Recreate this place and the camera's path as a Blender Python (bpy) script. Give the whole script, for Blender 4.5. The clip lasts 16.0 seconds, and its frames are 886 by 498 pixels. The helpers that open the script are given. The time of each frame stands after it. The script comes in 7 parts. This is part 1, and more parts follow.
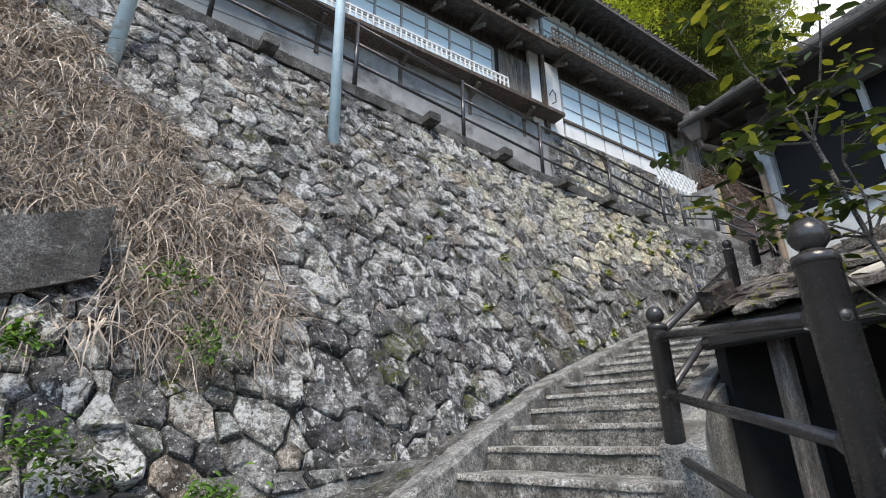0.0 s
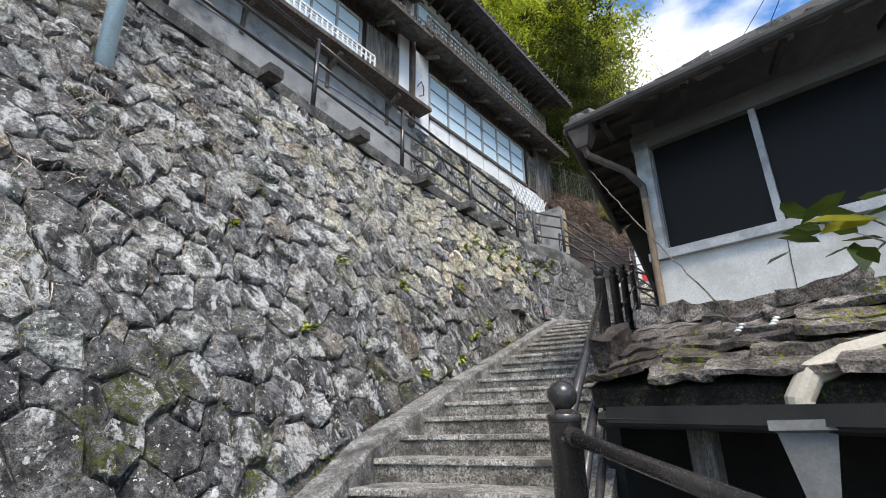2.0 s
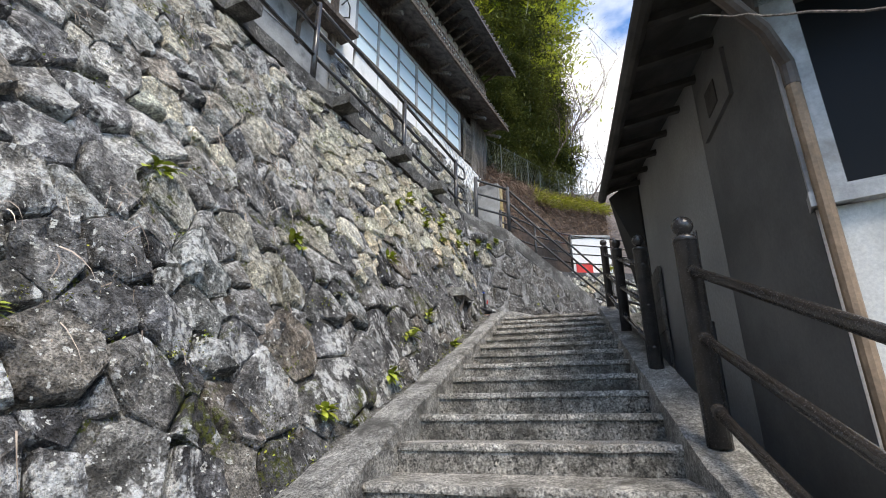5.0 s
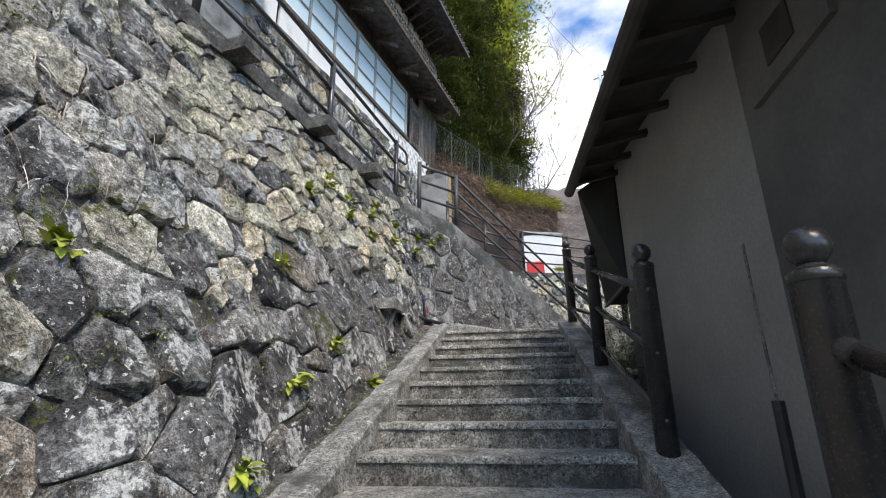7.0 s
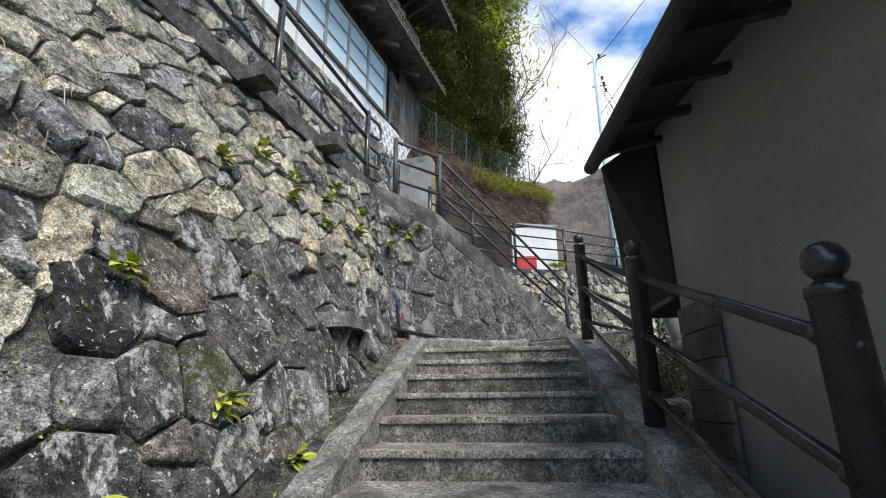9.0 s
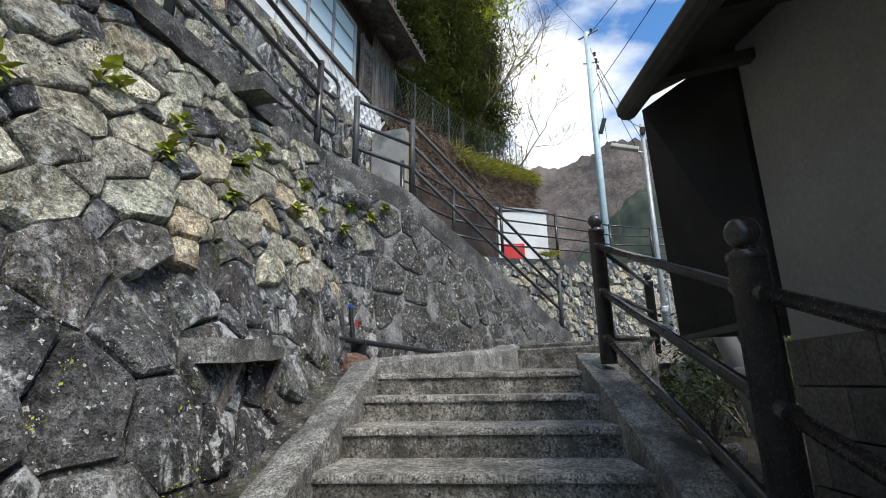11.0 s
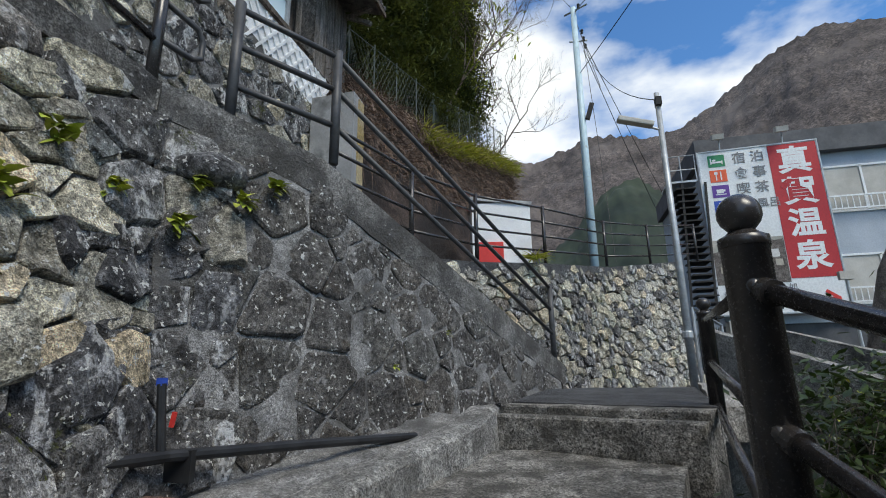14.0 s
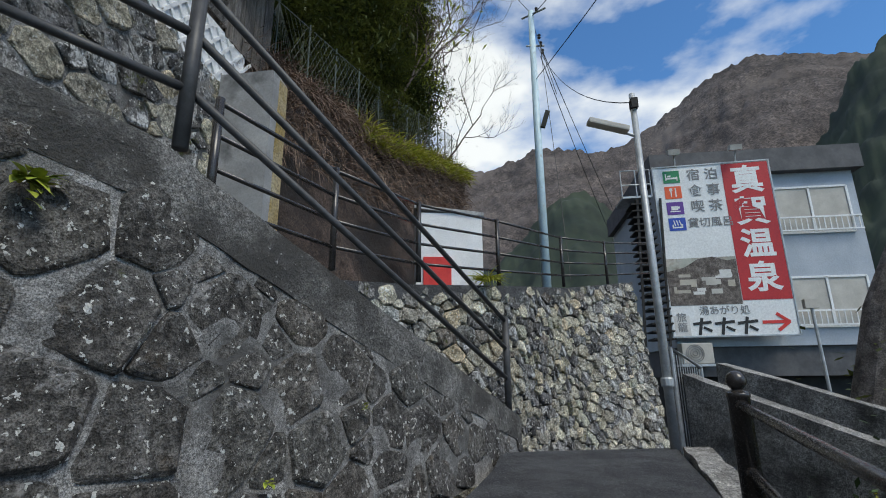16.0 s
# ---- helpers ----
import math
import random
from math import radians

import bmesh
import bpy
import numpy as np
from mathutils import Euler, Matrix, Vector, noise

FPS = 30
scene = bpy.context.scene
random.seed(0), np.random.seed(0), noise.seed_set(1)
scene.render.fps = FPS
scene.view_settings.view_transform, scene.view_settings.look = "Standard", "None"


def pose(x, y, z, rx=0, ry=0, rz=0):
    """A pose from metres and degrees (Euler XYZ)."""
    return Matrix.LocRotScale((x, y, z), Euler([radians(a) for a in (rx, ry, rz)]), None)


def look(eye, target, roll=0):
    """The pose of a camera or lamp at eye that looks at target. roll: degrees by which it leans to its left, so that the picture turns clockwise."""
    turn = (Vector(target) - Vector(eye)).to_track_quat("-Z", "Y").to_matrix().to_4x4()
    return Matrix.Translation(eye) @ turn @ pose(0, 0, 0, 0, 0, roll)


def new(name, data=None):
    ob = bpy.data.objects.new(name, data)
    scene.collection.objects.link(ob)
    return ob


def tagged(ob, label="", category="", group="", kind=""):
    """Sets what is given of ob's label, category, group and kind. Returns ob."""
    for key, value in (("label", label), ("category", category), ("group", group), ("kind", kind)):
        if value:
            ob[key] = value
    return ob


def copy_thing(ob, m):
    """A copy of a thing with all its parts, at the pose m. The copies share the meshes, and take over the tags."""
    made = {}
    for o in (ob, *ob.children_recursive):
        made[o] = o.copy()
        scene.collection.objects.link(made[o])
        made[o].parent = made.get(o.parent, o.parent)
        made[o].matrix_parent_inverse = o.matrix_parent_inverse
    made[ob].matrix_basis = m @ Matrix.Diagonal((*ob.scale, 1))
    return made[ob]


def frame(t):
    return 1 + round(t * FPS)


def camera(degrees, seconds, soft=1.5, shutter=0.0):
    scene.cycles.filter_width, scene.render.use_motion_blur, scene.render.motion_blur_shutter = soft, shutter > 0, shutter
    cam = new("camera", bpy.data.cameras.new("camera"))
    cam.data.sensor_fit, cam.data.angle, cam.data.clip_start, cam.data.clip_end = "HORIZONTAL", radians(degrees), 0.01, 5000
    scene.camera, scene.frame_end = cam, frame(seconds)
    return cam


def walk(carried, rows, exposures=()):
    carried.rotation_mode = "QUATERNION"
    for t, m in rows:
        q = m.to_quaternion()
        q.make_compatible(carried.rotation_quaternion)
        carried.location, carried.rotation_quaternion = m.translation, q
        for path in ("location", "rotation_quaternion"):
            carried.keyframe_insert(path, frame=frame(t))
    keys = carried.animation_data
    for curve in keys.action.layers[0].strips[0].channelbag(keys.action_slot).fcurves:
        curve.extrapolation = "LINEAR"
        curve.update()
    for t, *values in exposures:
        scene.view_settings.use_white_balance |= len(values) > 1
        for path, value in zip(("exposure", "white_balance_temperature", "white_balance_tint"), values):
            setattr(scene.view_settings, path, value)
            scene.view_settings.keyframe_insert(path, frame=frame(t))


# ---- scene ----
cam = camera(84.0, 16.0, soft=1.0)
METRES, EYE, TILT, LEAN, TURN = 14.0, 1.3, 0.0, 0.0, -34.9
ROWS = [
    (0.0, 0.0, 0.0, 0.0, 0.18, 20.95, 0.47),
    (0.5, 0.0045, 0.0257, 0.0135, -2.61, 20.93, 0.54),
    (1.0, 0.0079, 0.0525, 0.0218, -7.05, 20.98, 0.56),
    (1.5, 0.015, 0.0772, 0.0297, -14.26, 20.95, 0.62),
    (2.0, 0.0231, 0.1036, 0.0443, -18.23, 20.45, 0.72),
    (2.5, 0.0271, 0.1375, 0.0455, -20.22, 20.24, 0.63),
    (3.0, 0.0383, 0.1722, 0.0455, -22.5, 20.14, 0.67),
    (3.5, 0.0538, 0.2111, 0.0526, -24.56, 19.99, 0.72),
    (4.0, 0.0628, 0.2473, 0.0643, -26.15, 19.64, 0.56),
    (6.5, 0.1308, 0.3691, 0.1251, -33.97, 18.03, 0.45),
    (7.0, 0.1513, 0.3893, 0.135, -35.35, 17.77, 0.54),
    (7.5, 0.168, 0.4127, 0.1454, -35.92, 17.49, 0.52),
    (8.0, 0.1917, 0.4311, 0.1543, -36.62, 17.23, 0.67),
    (8.5, 0.2047, 0.4551, 0.1613, -36.71, 17.22, 0.62),
    (9.0, 0.222, 0.4767, 0.1725, -37.08, 16.84, 0.61),
    (11.5, 0.3201, 0.5824, 0.2148, -39.26, 14.72, 0.79),
    (12.0, 0.3414, 0.608, 0.2263, -39.44, 14.19, 0.74),
    (12.5, 0.3634, 0.6272, 0.2394, -39.66, 14.11, 0.75),
    (13.0, 0.3896, 0.6471, 0.2527, -41.02, 14.07, 0.69),
    (13.5, 0.4113, 0.6697, 0.2614, -41.16, 14.21, 0.65),
    (14.0, 0.4325, 0.6839, 0.2646, -41.97, 14.4, 0.71),
    (14.5, 0.4503, 0.7047, 0.2753, -41.76, 14.39, 0.76),
    (15.0, 0.4705, 0.7286, 0.2886, -41.38, 14.18, 0.63),
    (15.5, 0.4937, 0.7434, 0.2986, -43.22, 14.27, 0.61),
    (16.0, 0.5149, 0.7522, 0.3078, -48.15, 14.96, 0.55),
]
walk(cam, [(t, pose(0, 0, EYE, TILT, LEAN, TURN) @ pose(METRES * x, METRES * y, METRES * z, 90 + pitch, roll, yaw)) for t, x, y, z, yaw, pitch, roll in ROWS],
     exposures=[(0.0, 0.48, 6950, 10), (4.0, 0.58, 6950, 10), (9.0, 0.42, 6850, 8), (11.5, 0.20, 6750, 6), (13.0, 0.0, 6600, 6), (16.0, -0.33, 6500, 5)])

# ---- world and sun ----
SUN_EL, SUN_AZ = 52.0, -134.0     # degrees; azimuth counter-clockwise from +x
world = bpy.data.worlds.new("world")
scene.world = world
world.use_nodes = True
wn, wl = world.node_tree.nodes, world.node_tree.links
wn.clear()
w_out = wn.new("ShaderNodeOutputWorld")
w_bg = wn.new("ShaderNodeBackground")
w_sky = wn.new("ShaderNodeTexSky")
w_sky.sky_type, w_sky.sun_disc = "NISHITA", False
w_sky.sun_elevation, w_sky.sun_rotation = radians(SUN_EL), radians(90 - SUN_AZ)
w_sky.air_density, w_sky.dust_density, w_sky.ozone_density = 1.0, 0.2, 5.0
w_bg.inputs["Strength"].default_value = 0.165
w_co = wn.new("ShaderNodeTexCoord")
w_map = wn.new("ShaderNodeMapping")
w_map.inputs["Scale"].default_value = (1.0, 1.0, 2.2)
w_map.inputs["Location"].default_value = (0.62, 0.25, 0.1)
w_noise = wn.new("ShaderNodeTexNoise")
w_noise.inputs["Scale"].default_value = 2.3
w_noise.inputs["Detail"].default_value = 7.0
w_noise.inputs["Roughness"].default_value = 0.52
w_ramp = wn.new("ShaderNodeValToRGB")
w_ramp.color_ramp.elements[0].position, w_ramp.color_ramp.elements[1].position = 0.47, 0.62
w_mix = wn.new("ShaderNodeMixRGB")
w_mix.inputs["Color2"].default_value = (7.4, 7.5, 7.7, 1)
wl.new(w_co.outputs["Generated"], w_map.inputs["Vector"])
wl.new(w_map.outputs["Vector"], w_noise.inputs["Vector"])
wl.new(w_noise.outputs["Fac"], w_ramp.inputs["Fac"])
wl.new(w_ramp.outputs["Color"], w_mix.inputs["Fac"])
w_tint = wn.new("ShaderNodeMixRGB")
w_tint.blend_type = "MULTIPLY"
w_tint.inputs["Fac"].default_value, w_tint.inputs["Color2"].default_value = 1.0, (0.80, 1.12, 1.35, 1)
wl.new(w_sky.outputs["Color"], w_tint.inputs["Color1"])
wl.new(w_tint.outputs["Color"], w_mix.inputs["Color1"])
wl.new(w_mix.outputs["Color"], w_bg.inputs["Color"])
wl.new(w_bg.outputs["Background"], w_out.inputs["Surface"])
sun = new("sun", bpy.data.lights.new("sun", "SUN"))
sun.data.energy, sun.data.angle, sun.data.color = 3.0, radians(26), (1.0, 0.92, 0.80)
_az, _el = radians(SUN_AZ), radians(SUN_EL)
sun.matrix_world = look((40 * math.cos(_az), 40 * math.sin(_az), 60), (40 * math.cos(_az) - math.cos(_az) * math.cos(_el), 40 * math.sin(_az) - math.sin(_az) * math.cos(_el), 60 - math.sin(_el)))


# ---- materials ----
def material(name, dark, light, scale=6.0, rough=0.85, bump=0.3, fine=40.0, metal=0.0, spots=None, spot_amount=0.62, spot_scale=14.0,
             vary=0.0, island=False, stretch=(1, 1, 1), stain=None, stain_amount=0.6, stain_scale=1.3, spec=0.4, moss=None, through_light=0.0):
    """Two scales of noise between two colours, with optional lichen spots, stains and piece-to-piece variation."""
    m = bpy.data.materials.new(name)
    m.use_nodes = True
    n, l = m.node_tree.nodes, m.node_tree.links
    b = n["Principled BSDF"]
    co = n.new("ShaderNodeNewGeometry")
    mp = n.new("ShaderNodeMapping")
    mp.inputs["Scale"].default_value = stretch
    l.new(co.outputs["Position"], mp.inputs["Vector"])

    def noise_tex(sc, detail=5.0, roughness=0.6):
        t = n.new("ShaderNodeTexNoise")
        t.inputs["Scale"].default_value, t.inputs["Detail"].default_value, t.inputs["Roughness"].default_value = sc, detail, roughness
        l.new(mp.outputs["Vector"], t.inputs["Vector"])
        return t

    def ramp(src, lo, hi, c0=(0, 0, 0, 1), c1=(1, 1, 1, 1)):
        r = n.new("ShaderNodeValToRGB")
        r.color_ramp.elements[0].position, r.color_ramp.elements[1].position = lo, hi
        r.color_ramp.elements[0].color, r.color_ramp.elements[1].color = c0, c1
        l.new(src, r.inputs["Fac"])
        return r

    def mix(fac, c1, c2, kind="MIX", amount=None):
        x = n.new("ShaderNodeMixRGB")
        x.blend_type = kind
        if fac is None:
            x.inputs["Fac"].default_value = amount
        else:
            l.new(fac, x.inputs["Fac"])
        for key, v in (("Color1", c1), ("Color2", c2)):
            if isinstance(v, tuple):
                x.inputs[key].default_value = (*v[:3], 1)
            else:
                l.new(v, x.inputs[key])
        return x

    big, small = noise_tex(scale), noise_tex(fine, 6.0, 0.7)
    col = ramp(big.outputs["Fac"], 0.38, 0.64, (*dark, 1), (*light, 1)).outputs["Color"]
    grain = ramp(small.outputs["Fac"], 0.36, 0.64, (0.38, 0.38, 0.38, 1), (1.4, 1.4, 1.4, 1))
    col = mix(None, col, grain.outputs["Color"], "MULTIPLY", 0.8 if bump >= 0.3 else 0.22).outputs["Color"]
    if bump >= 0.5:
        tiny = noise_tex(fine * 3.1, 4.0, 0.75)
        col = mix(None, col, ramp(tiny.outputs["Fac"], 0.40, 0.61, (0.30, 0.30, 0.30, 1), (1.7, 1.7, 1.7, 1)).outputs["Color"], "MULTIPLY", 0.85).outputs["Color"]
    if vary:
        if island:
            rnd = co.outputs["Random Per Island"]
        else:
            oi = n.new("ShaderNodeObjectInfo")
            rnd = oi.outputs["Random"]
        rr = ramp(rnd, 0.0, 1.0, (1 - vary, 1 - vary, 1 - vary * 0.95, 1), (1 + vary, 1 + vary * 0.97, 1 + vary * 0.9, 1))
        e = rr.color_ramp.elements.new(0.55)
        e.color = (1.0, 0.95, 0.88, 1)
        col = mix(None, col, rr.outputs["Color"], "MULTIPLY", 1.0).outputs["Color"]
    if stain:
        st = noise_tex(stain_scale, 5.0, 0.6)
        col = mix(ramp(st.outputs["Fac"], 1 - stain_amount - 0.06, 1 - stain_amount + 0.1).outputs["Color"], col, stain).outputs["Color"]
    if spots:
        sp = noise_tex(spot_scale, 4.0, 0.55)
        col = mix(ramp(sp.outputs["Fac"], spot_amount, spot_amount + 0.05).outputs["Color"], col, spots).outputs["Color"]
    if moss:
        ms, m2 = noise_tex(2.1, 6.0, 0.65), noise_tex(30.0, 3.0, 0.6)
        mm = n.new("ShaderNodeMath")
        mm.operation = "MULTIPLY"
        l.new(ms.outputs["Fac"], mm.inputs[0])
        l.new(m2.outputs["Fac"], mm.inputs[1])
        col = mix(ramp(mm.outputs["Value"], 0.335, 0.365).outputs["Color"], col, moss).outputs["Color"]
    l.new(col, b.inputs["Base Color"])
    if through_light:
        tr, ms2 = n.new("ShaderNodeBsdfTranslucent"), n.new("ShaderNodeMixShader")
        l.new(col, tr.inputs["Color"])
        ms2.inputs["Fac"].default_value = through_light
        l.new(b.outputs["BSDF"], ms2.inputs[1])
        l.new(tr.outputs["BSDF"], ms2.inputs[2])
        l.new(ms2.outputs["Shader"], n["Material Output"].inputs["Surface"])
    rg = ramp(small.outputs["Fac"], 0.2, 0.8, (rough * 0.8,) * 3 + (1,), (min(1, rough * 1.12),) * 3 + (1,))
    l.new(rg.outputs["Color"], b.inputs["Roughness"])
    b.inputs["Metallic"].default_value = metal
    b.inputs["Specular IOR Level"].default_value = spec
    if bump:
        add = n.new("ShaderNodeMath")
        add.operation = "ADD"
        l.new(big.outputs["Fac"], add.inputs[0])
        l.new(small.outputs["Fac"], add.inputs[1])
        bp = n.new("ShaderNodeBump")
        bp.inputs["Strength"].default_value, bp.inputs["Distance"].default_value = bump, 0.05 if bump >= 0.9 else 0.03
        l.new(add.outputs["Value"], bp.inputs["Height"])
        l.new(bp.outputs["Normal"], b.inputs["Normal"])
    return m


def rock(name, dark, light, lichen=0.55, black=0.5, island=False, hues=1.0, moss=0.575, streak=2.4, pale=(0.60, 0.60, 0.59)):
    """Weathered fieldstone: tone from stone to stone, dark weathering, upright lichen streaks, crisp spots, moss, grain and relief."""
    m = bpy.data.materials.new(name)
    m.use_nodes = True
    n, l = m.node_tree.nodes, m.node_tree.links
    b = n["Principled BSDF"]
    geo = n.new("ShaderNodeNewGeometry")
    if island:
        rnd = geo.outputs["Random Per Island"]
    else:
        rnd = n.new("ShaderNodeObjectInfo").outputs["Random"]
    # each stone gets its own piece of the pattern
    off = n.new("ShaderNodeVectorMath")
    off.operation = "MULTIPLY_ADD"
    comb = n.new("ShaderNodeCombineXYZ")
    for k in range(3):
        l.new(rnd, comb.inputs[k])
    l.new(comb.outputs["Vector"], off.inputs[0])
    off.inputs[1].default_value = (37.0, 53.0, 19.0)
    l.new(geo.outputs["Position"], off.inputs[2])

    def tex(scale, detail=6.0, roughness=0.62, stretch=(1, 1, 1), distortion=0.0, own=True):
        mp = n.new("ShaderNodeMapping")
        mp.inputs["Scale"].default_value = stretch
        l.new(off.outputs["Vector"] if own else geo.outputs["Position"], mp.inputs["Vector"])
        t = n.new("ShaderNodeTexNoise")
        t.inputs["Scale"].default_value, t.inputs["Detail"].default_value = scale, detail
        t.inputs["Roughness"].default_value, t.inputs["Distortion"].default_value = roughness, distortion
        l.new(mp.outputs["Vector"], t.inputs["Vector"])
        return t.outputs["Fac"]

    def ramp(src, lo, hi, c0=(0, 0, 0), c1=(1, 1, 1)):
        r = n.new("ShaderNodeValToRGB")
        r.color_ramp.elements[0].position, r.color_ramp.elements[1].position = lo, hi
        r.color_ramp.elements[0].color, r.color_ramp.elements[1].color = (*c0, 1), (*c1, 1)
        l.new(src, r.inputs["Fac"])
        return r

    def mix(fac, c1, c2, kind="MIX"):
        x = n.new("ShaderNodeMixRGB")
        x.blend_type = kind
        for key, v in (("Fac", fac), ("Color1", c1), ("Color2", c2)):
            if isinstance(v, float):
                x.inputs[key].default_value = v
            elif isinstance(v, tuple):
                x.inputs[key].default_value = (*v, 1)
            else:
                l.new(v, x.inputs[key])
        return x.outputs["Color"]

    def times(a, f):
        t = n.new("ShaderNodeMath")
        t.operation = "MULTIPLY"
        l.new(a, t.inputs[0])
        if isinstance(f, float):
            t.inputs[1].default_value = f
        else:
            l.new(f, t.inputs[1])
        return t.outputs["Value"]

    mid, fine, grit = tex(6.0, 5.0, 0.55), tex(30.0, 5.0, 0.62), tex(110.0, 2.0, 0.6)
    col = ramp(mid, 0.36, 0.64, dark, light).outputs["Color"]
    tone = ramp(rnd, 0.0, 1.0, (0.50, 0.50, 0.53), (1.75, 1.73, 1.68))
    for at, c in ((0.18, (0.66, 0.66, 0.68)), (0.36, (0.90, 0.89, 0.88)), (0.50, (0.78, 0.80, 0.86)), (0.64, (1.10, 1.08, 1.03)), (0.76, (0.92, 1.0, 1.0)), (0.84, (1.25, 1.08, 0.90)), (0.92, (1.35, 1.36, 1.36))):
        tone.color_ramp.elements.new(at).color = (*c, 1)
    col = mix(hues, col, tone.outputs["Color"], "MULTIPLY")
    col = mix(0.75, col, ramp(fine, 0.38, 0.62, (0.30, 0.30, 0.30), (1.65, 1.65, 1.65)).outputs["Color"], "MULTIPLY")
    col = mix(0.6, col, ramp(grit, 0.38, 0.62, (0.25, 0.25, 0.25), (1.8, 1.8, 1.8)).outputs["Color"], "MULTIPLY")
    # black weathering in broad patches that run over neighbouring stones
    col = mix(ramp(tex(1.9, 6.0, 0.58, (1, 1, 0.7), 0.5, False), 1 - black - 0.02, 1 - black + 0.08).outputs["Color"], col, mix(1.0, col, (0.42, 0.42, 0.43), "MULTIPLY"))
    # upright pale lichen streaks, blotches and small crisp spots
    run = ramp(tex(5.6, 7.0, 0.64, (1.0, 1.0, 1.0 / streak), 0.35), lichen, lichen + 0.05).outputs["Color"]
    scatter = n.new("ShaderNodeMath")
    scatter.operation = "PINGPONG"
    l.new(times(rnd, 7.3), scatter.inputs[0])
    scatter.inputs[1].default_value = 1.0
    run = times(run, ramp(scatter.outputs["Value"], 0.15, 0.55, (0.12, 0.12, 0.12)).outputs["Color"])
    col = mix(times(run, ramp(fine, 0.40, 0.53, (0.18, 0.18, 0.18)).outputs["Color"]), col, pale)
    spot = ramp(tex(26.0, 3.0, 0.6), 0.625, 0.64).outputs["Color"]
    col = mix(spot, col, (0.68, 0.68, 0.65))
    brown = times(ramp(tex(2.9, 5.0, 0.6, own=False), 0.62, 0.74).outputs["Color"], 0.6)
    col = mix(brown, col, (0.16, 0.115, 0.07))
    green = times(ramp(tex(1.5, 7.0, 0.7, own=False), moss, moss + 0.06).outputs["Color"], ramp(tex(26.0, 4.0, 0.65), 0.47, 0.55).outputs["Color"])
    col = mix(green, col, (0.085, 0.095, 0.018))
    l.new(col, b.inputs["Base Color"])
    l.new(ramp(fine, 0.2, 0.8, (0.7, 0.7, 0.7), (1, 1, 1)).outputs["Color"], b.inputs["Roughness"])
    b.inputs["Specular IOR Level"].default_value = 0.35
    nrm = None
    for src, dist in ((mid, 0.11), (fine, 0.05), (grit, 0.014)):
        bp = n.new("ShaderNodeBump")
        bp.inputs["Strength"].default_value, bp.inputs["Distance"].default_value = 1.0, dist
        l.new(src, bp.inputs["Height"])
        if nrm:
            l.new(nrm, bp.inputs["Normal"])
        nrm = bp.outputs["Normal"]
    l.new(nrm, b.inputs["Normal"])
    return m


MOSS = (0.10, 0.115, 0.02)
M_STONE = rock("fieldstone", (0.062, 0.060, 0.058), (0.31, 0.303, 0.297), 0.515, 0.50, pale=(0.70, 0.70, 0.69))
M_STONE_ISLE = rock("fieldstone_joined", (0.085, 0.082, 0.078), (0.42, 0.41, 0.395), 0.508, 0.46, True, pale=(0.72, 0.72, 0.70))
M_STONE_DARK = rock("dark_fieldstone", (0.062, 0.060, 0.059), (0.25, 0.246, 0.242), 0.545, 0.42, pale=(0.66, 0.66, 0.66))
M_STONE_RAMP = rock("dark_mortared_stone", (0.07, 0.065, 0.06), (0.175, 0.167, 0.156), 0.585, 0.38, False, 0.4, 0.64, 1.2, (0.34, 0.33, 0.32))
M_STONE_PALE = rock("pale_fieldstone", (0.29, 0.274, 0.225), (0.74, 0.70, 0.59), 0.57, 0.28, True, 0.8)
M_STONE_TAN = rock("tan_fieldstone", (0.26, 0.242, 0.185), (0.69, 0.645, 0.52), 0.585, 0.28, hues=0.8)
M_MORTAR = material("dirt_and_mortar", (0.05, 0.047, 0.043), (0.24, 0.23, 0.21), 5, 0.95, 1.0, moss=MOSS, spots=(0.42, 0.42, 0.40), spot_amount=0.6, spot_scale=22)
M_MORTAR_PALE = material("grey_mortar", (0.15, 0.147, 0.143), (0.36, 0.355, 0.345), 4, 0.95, 0.8, stain=(0.085, 0.083, 0.08), stain_amount=0.45)
M_CONCRETE = material("weathered_concrete", (0.17, 0.165, 0.155), (0.38, 0.37, 0.345), 3, 0.9, 0.7, 28, stain=(0.07, 0.067, 0.06), stain_amount=0.42, stain_scale=2.0, spots=(0.06, 0.06, 0.055), spot_amount=0.66, spot_scale=45)
M_STEP = material("exposed_aggregate_concrete", (0.14, 0.134, 0.12), (0.42, 0.40, 0.365), 4, 0.9, 1.0, 22, stain=(0.085, 0.08, 0.07), stain_amount=0.44, stain_scale=3.2, spots=(0.05, 0.048, 0.045), spot_amount=0.59, spot_scale=38)
M_CURB = material("lichen_grey_curb_concrete", (0.24, 0.235, 0.222), (0.50, 0.49, 0.465), 5, 0.92, 1.0, 26, stain=(0.10, 0.097, 0.09), stain_amount=0.42, stain_scale=2.6, spots=(0.09, 0.088, 0.08), spot_amount=0.61, spot_scale=40)
M_NOSING = material("worn_nosing_concrete", (0.30, 0.286, 0.26), (0.60, 0.575, 0.535), 4, 0.9, 1.0, 24, stain=(0.12, 0.113, 0.10), stain_amount=0.40, stain_scale=2.4, spots=(0.08, 0.078, 0.07), spot_amount=0.60, spot_scale=42)
M_DARK_CONCRETE = material("dark_wet_concrete", (0.035, 0.034, 0.033), (0.10, 0.098, 0.095), 3, 0.75, 0.8, stain=(0.025, 0.025, 0.025))
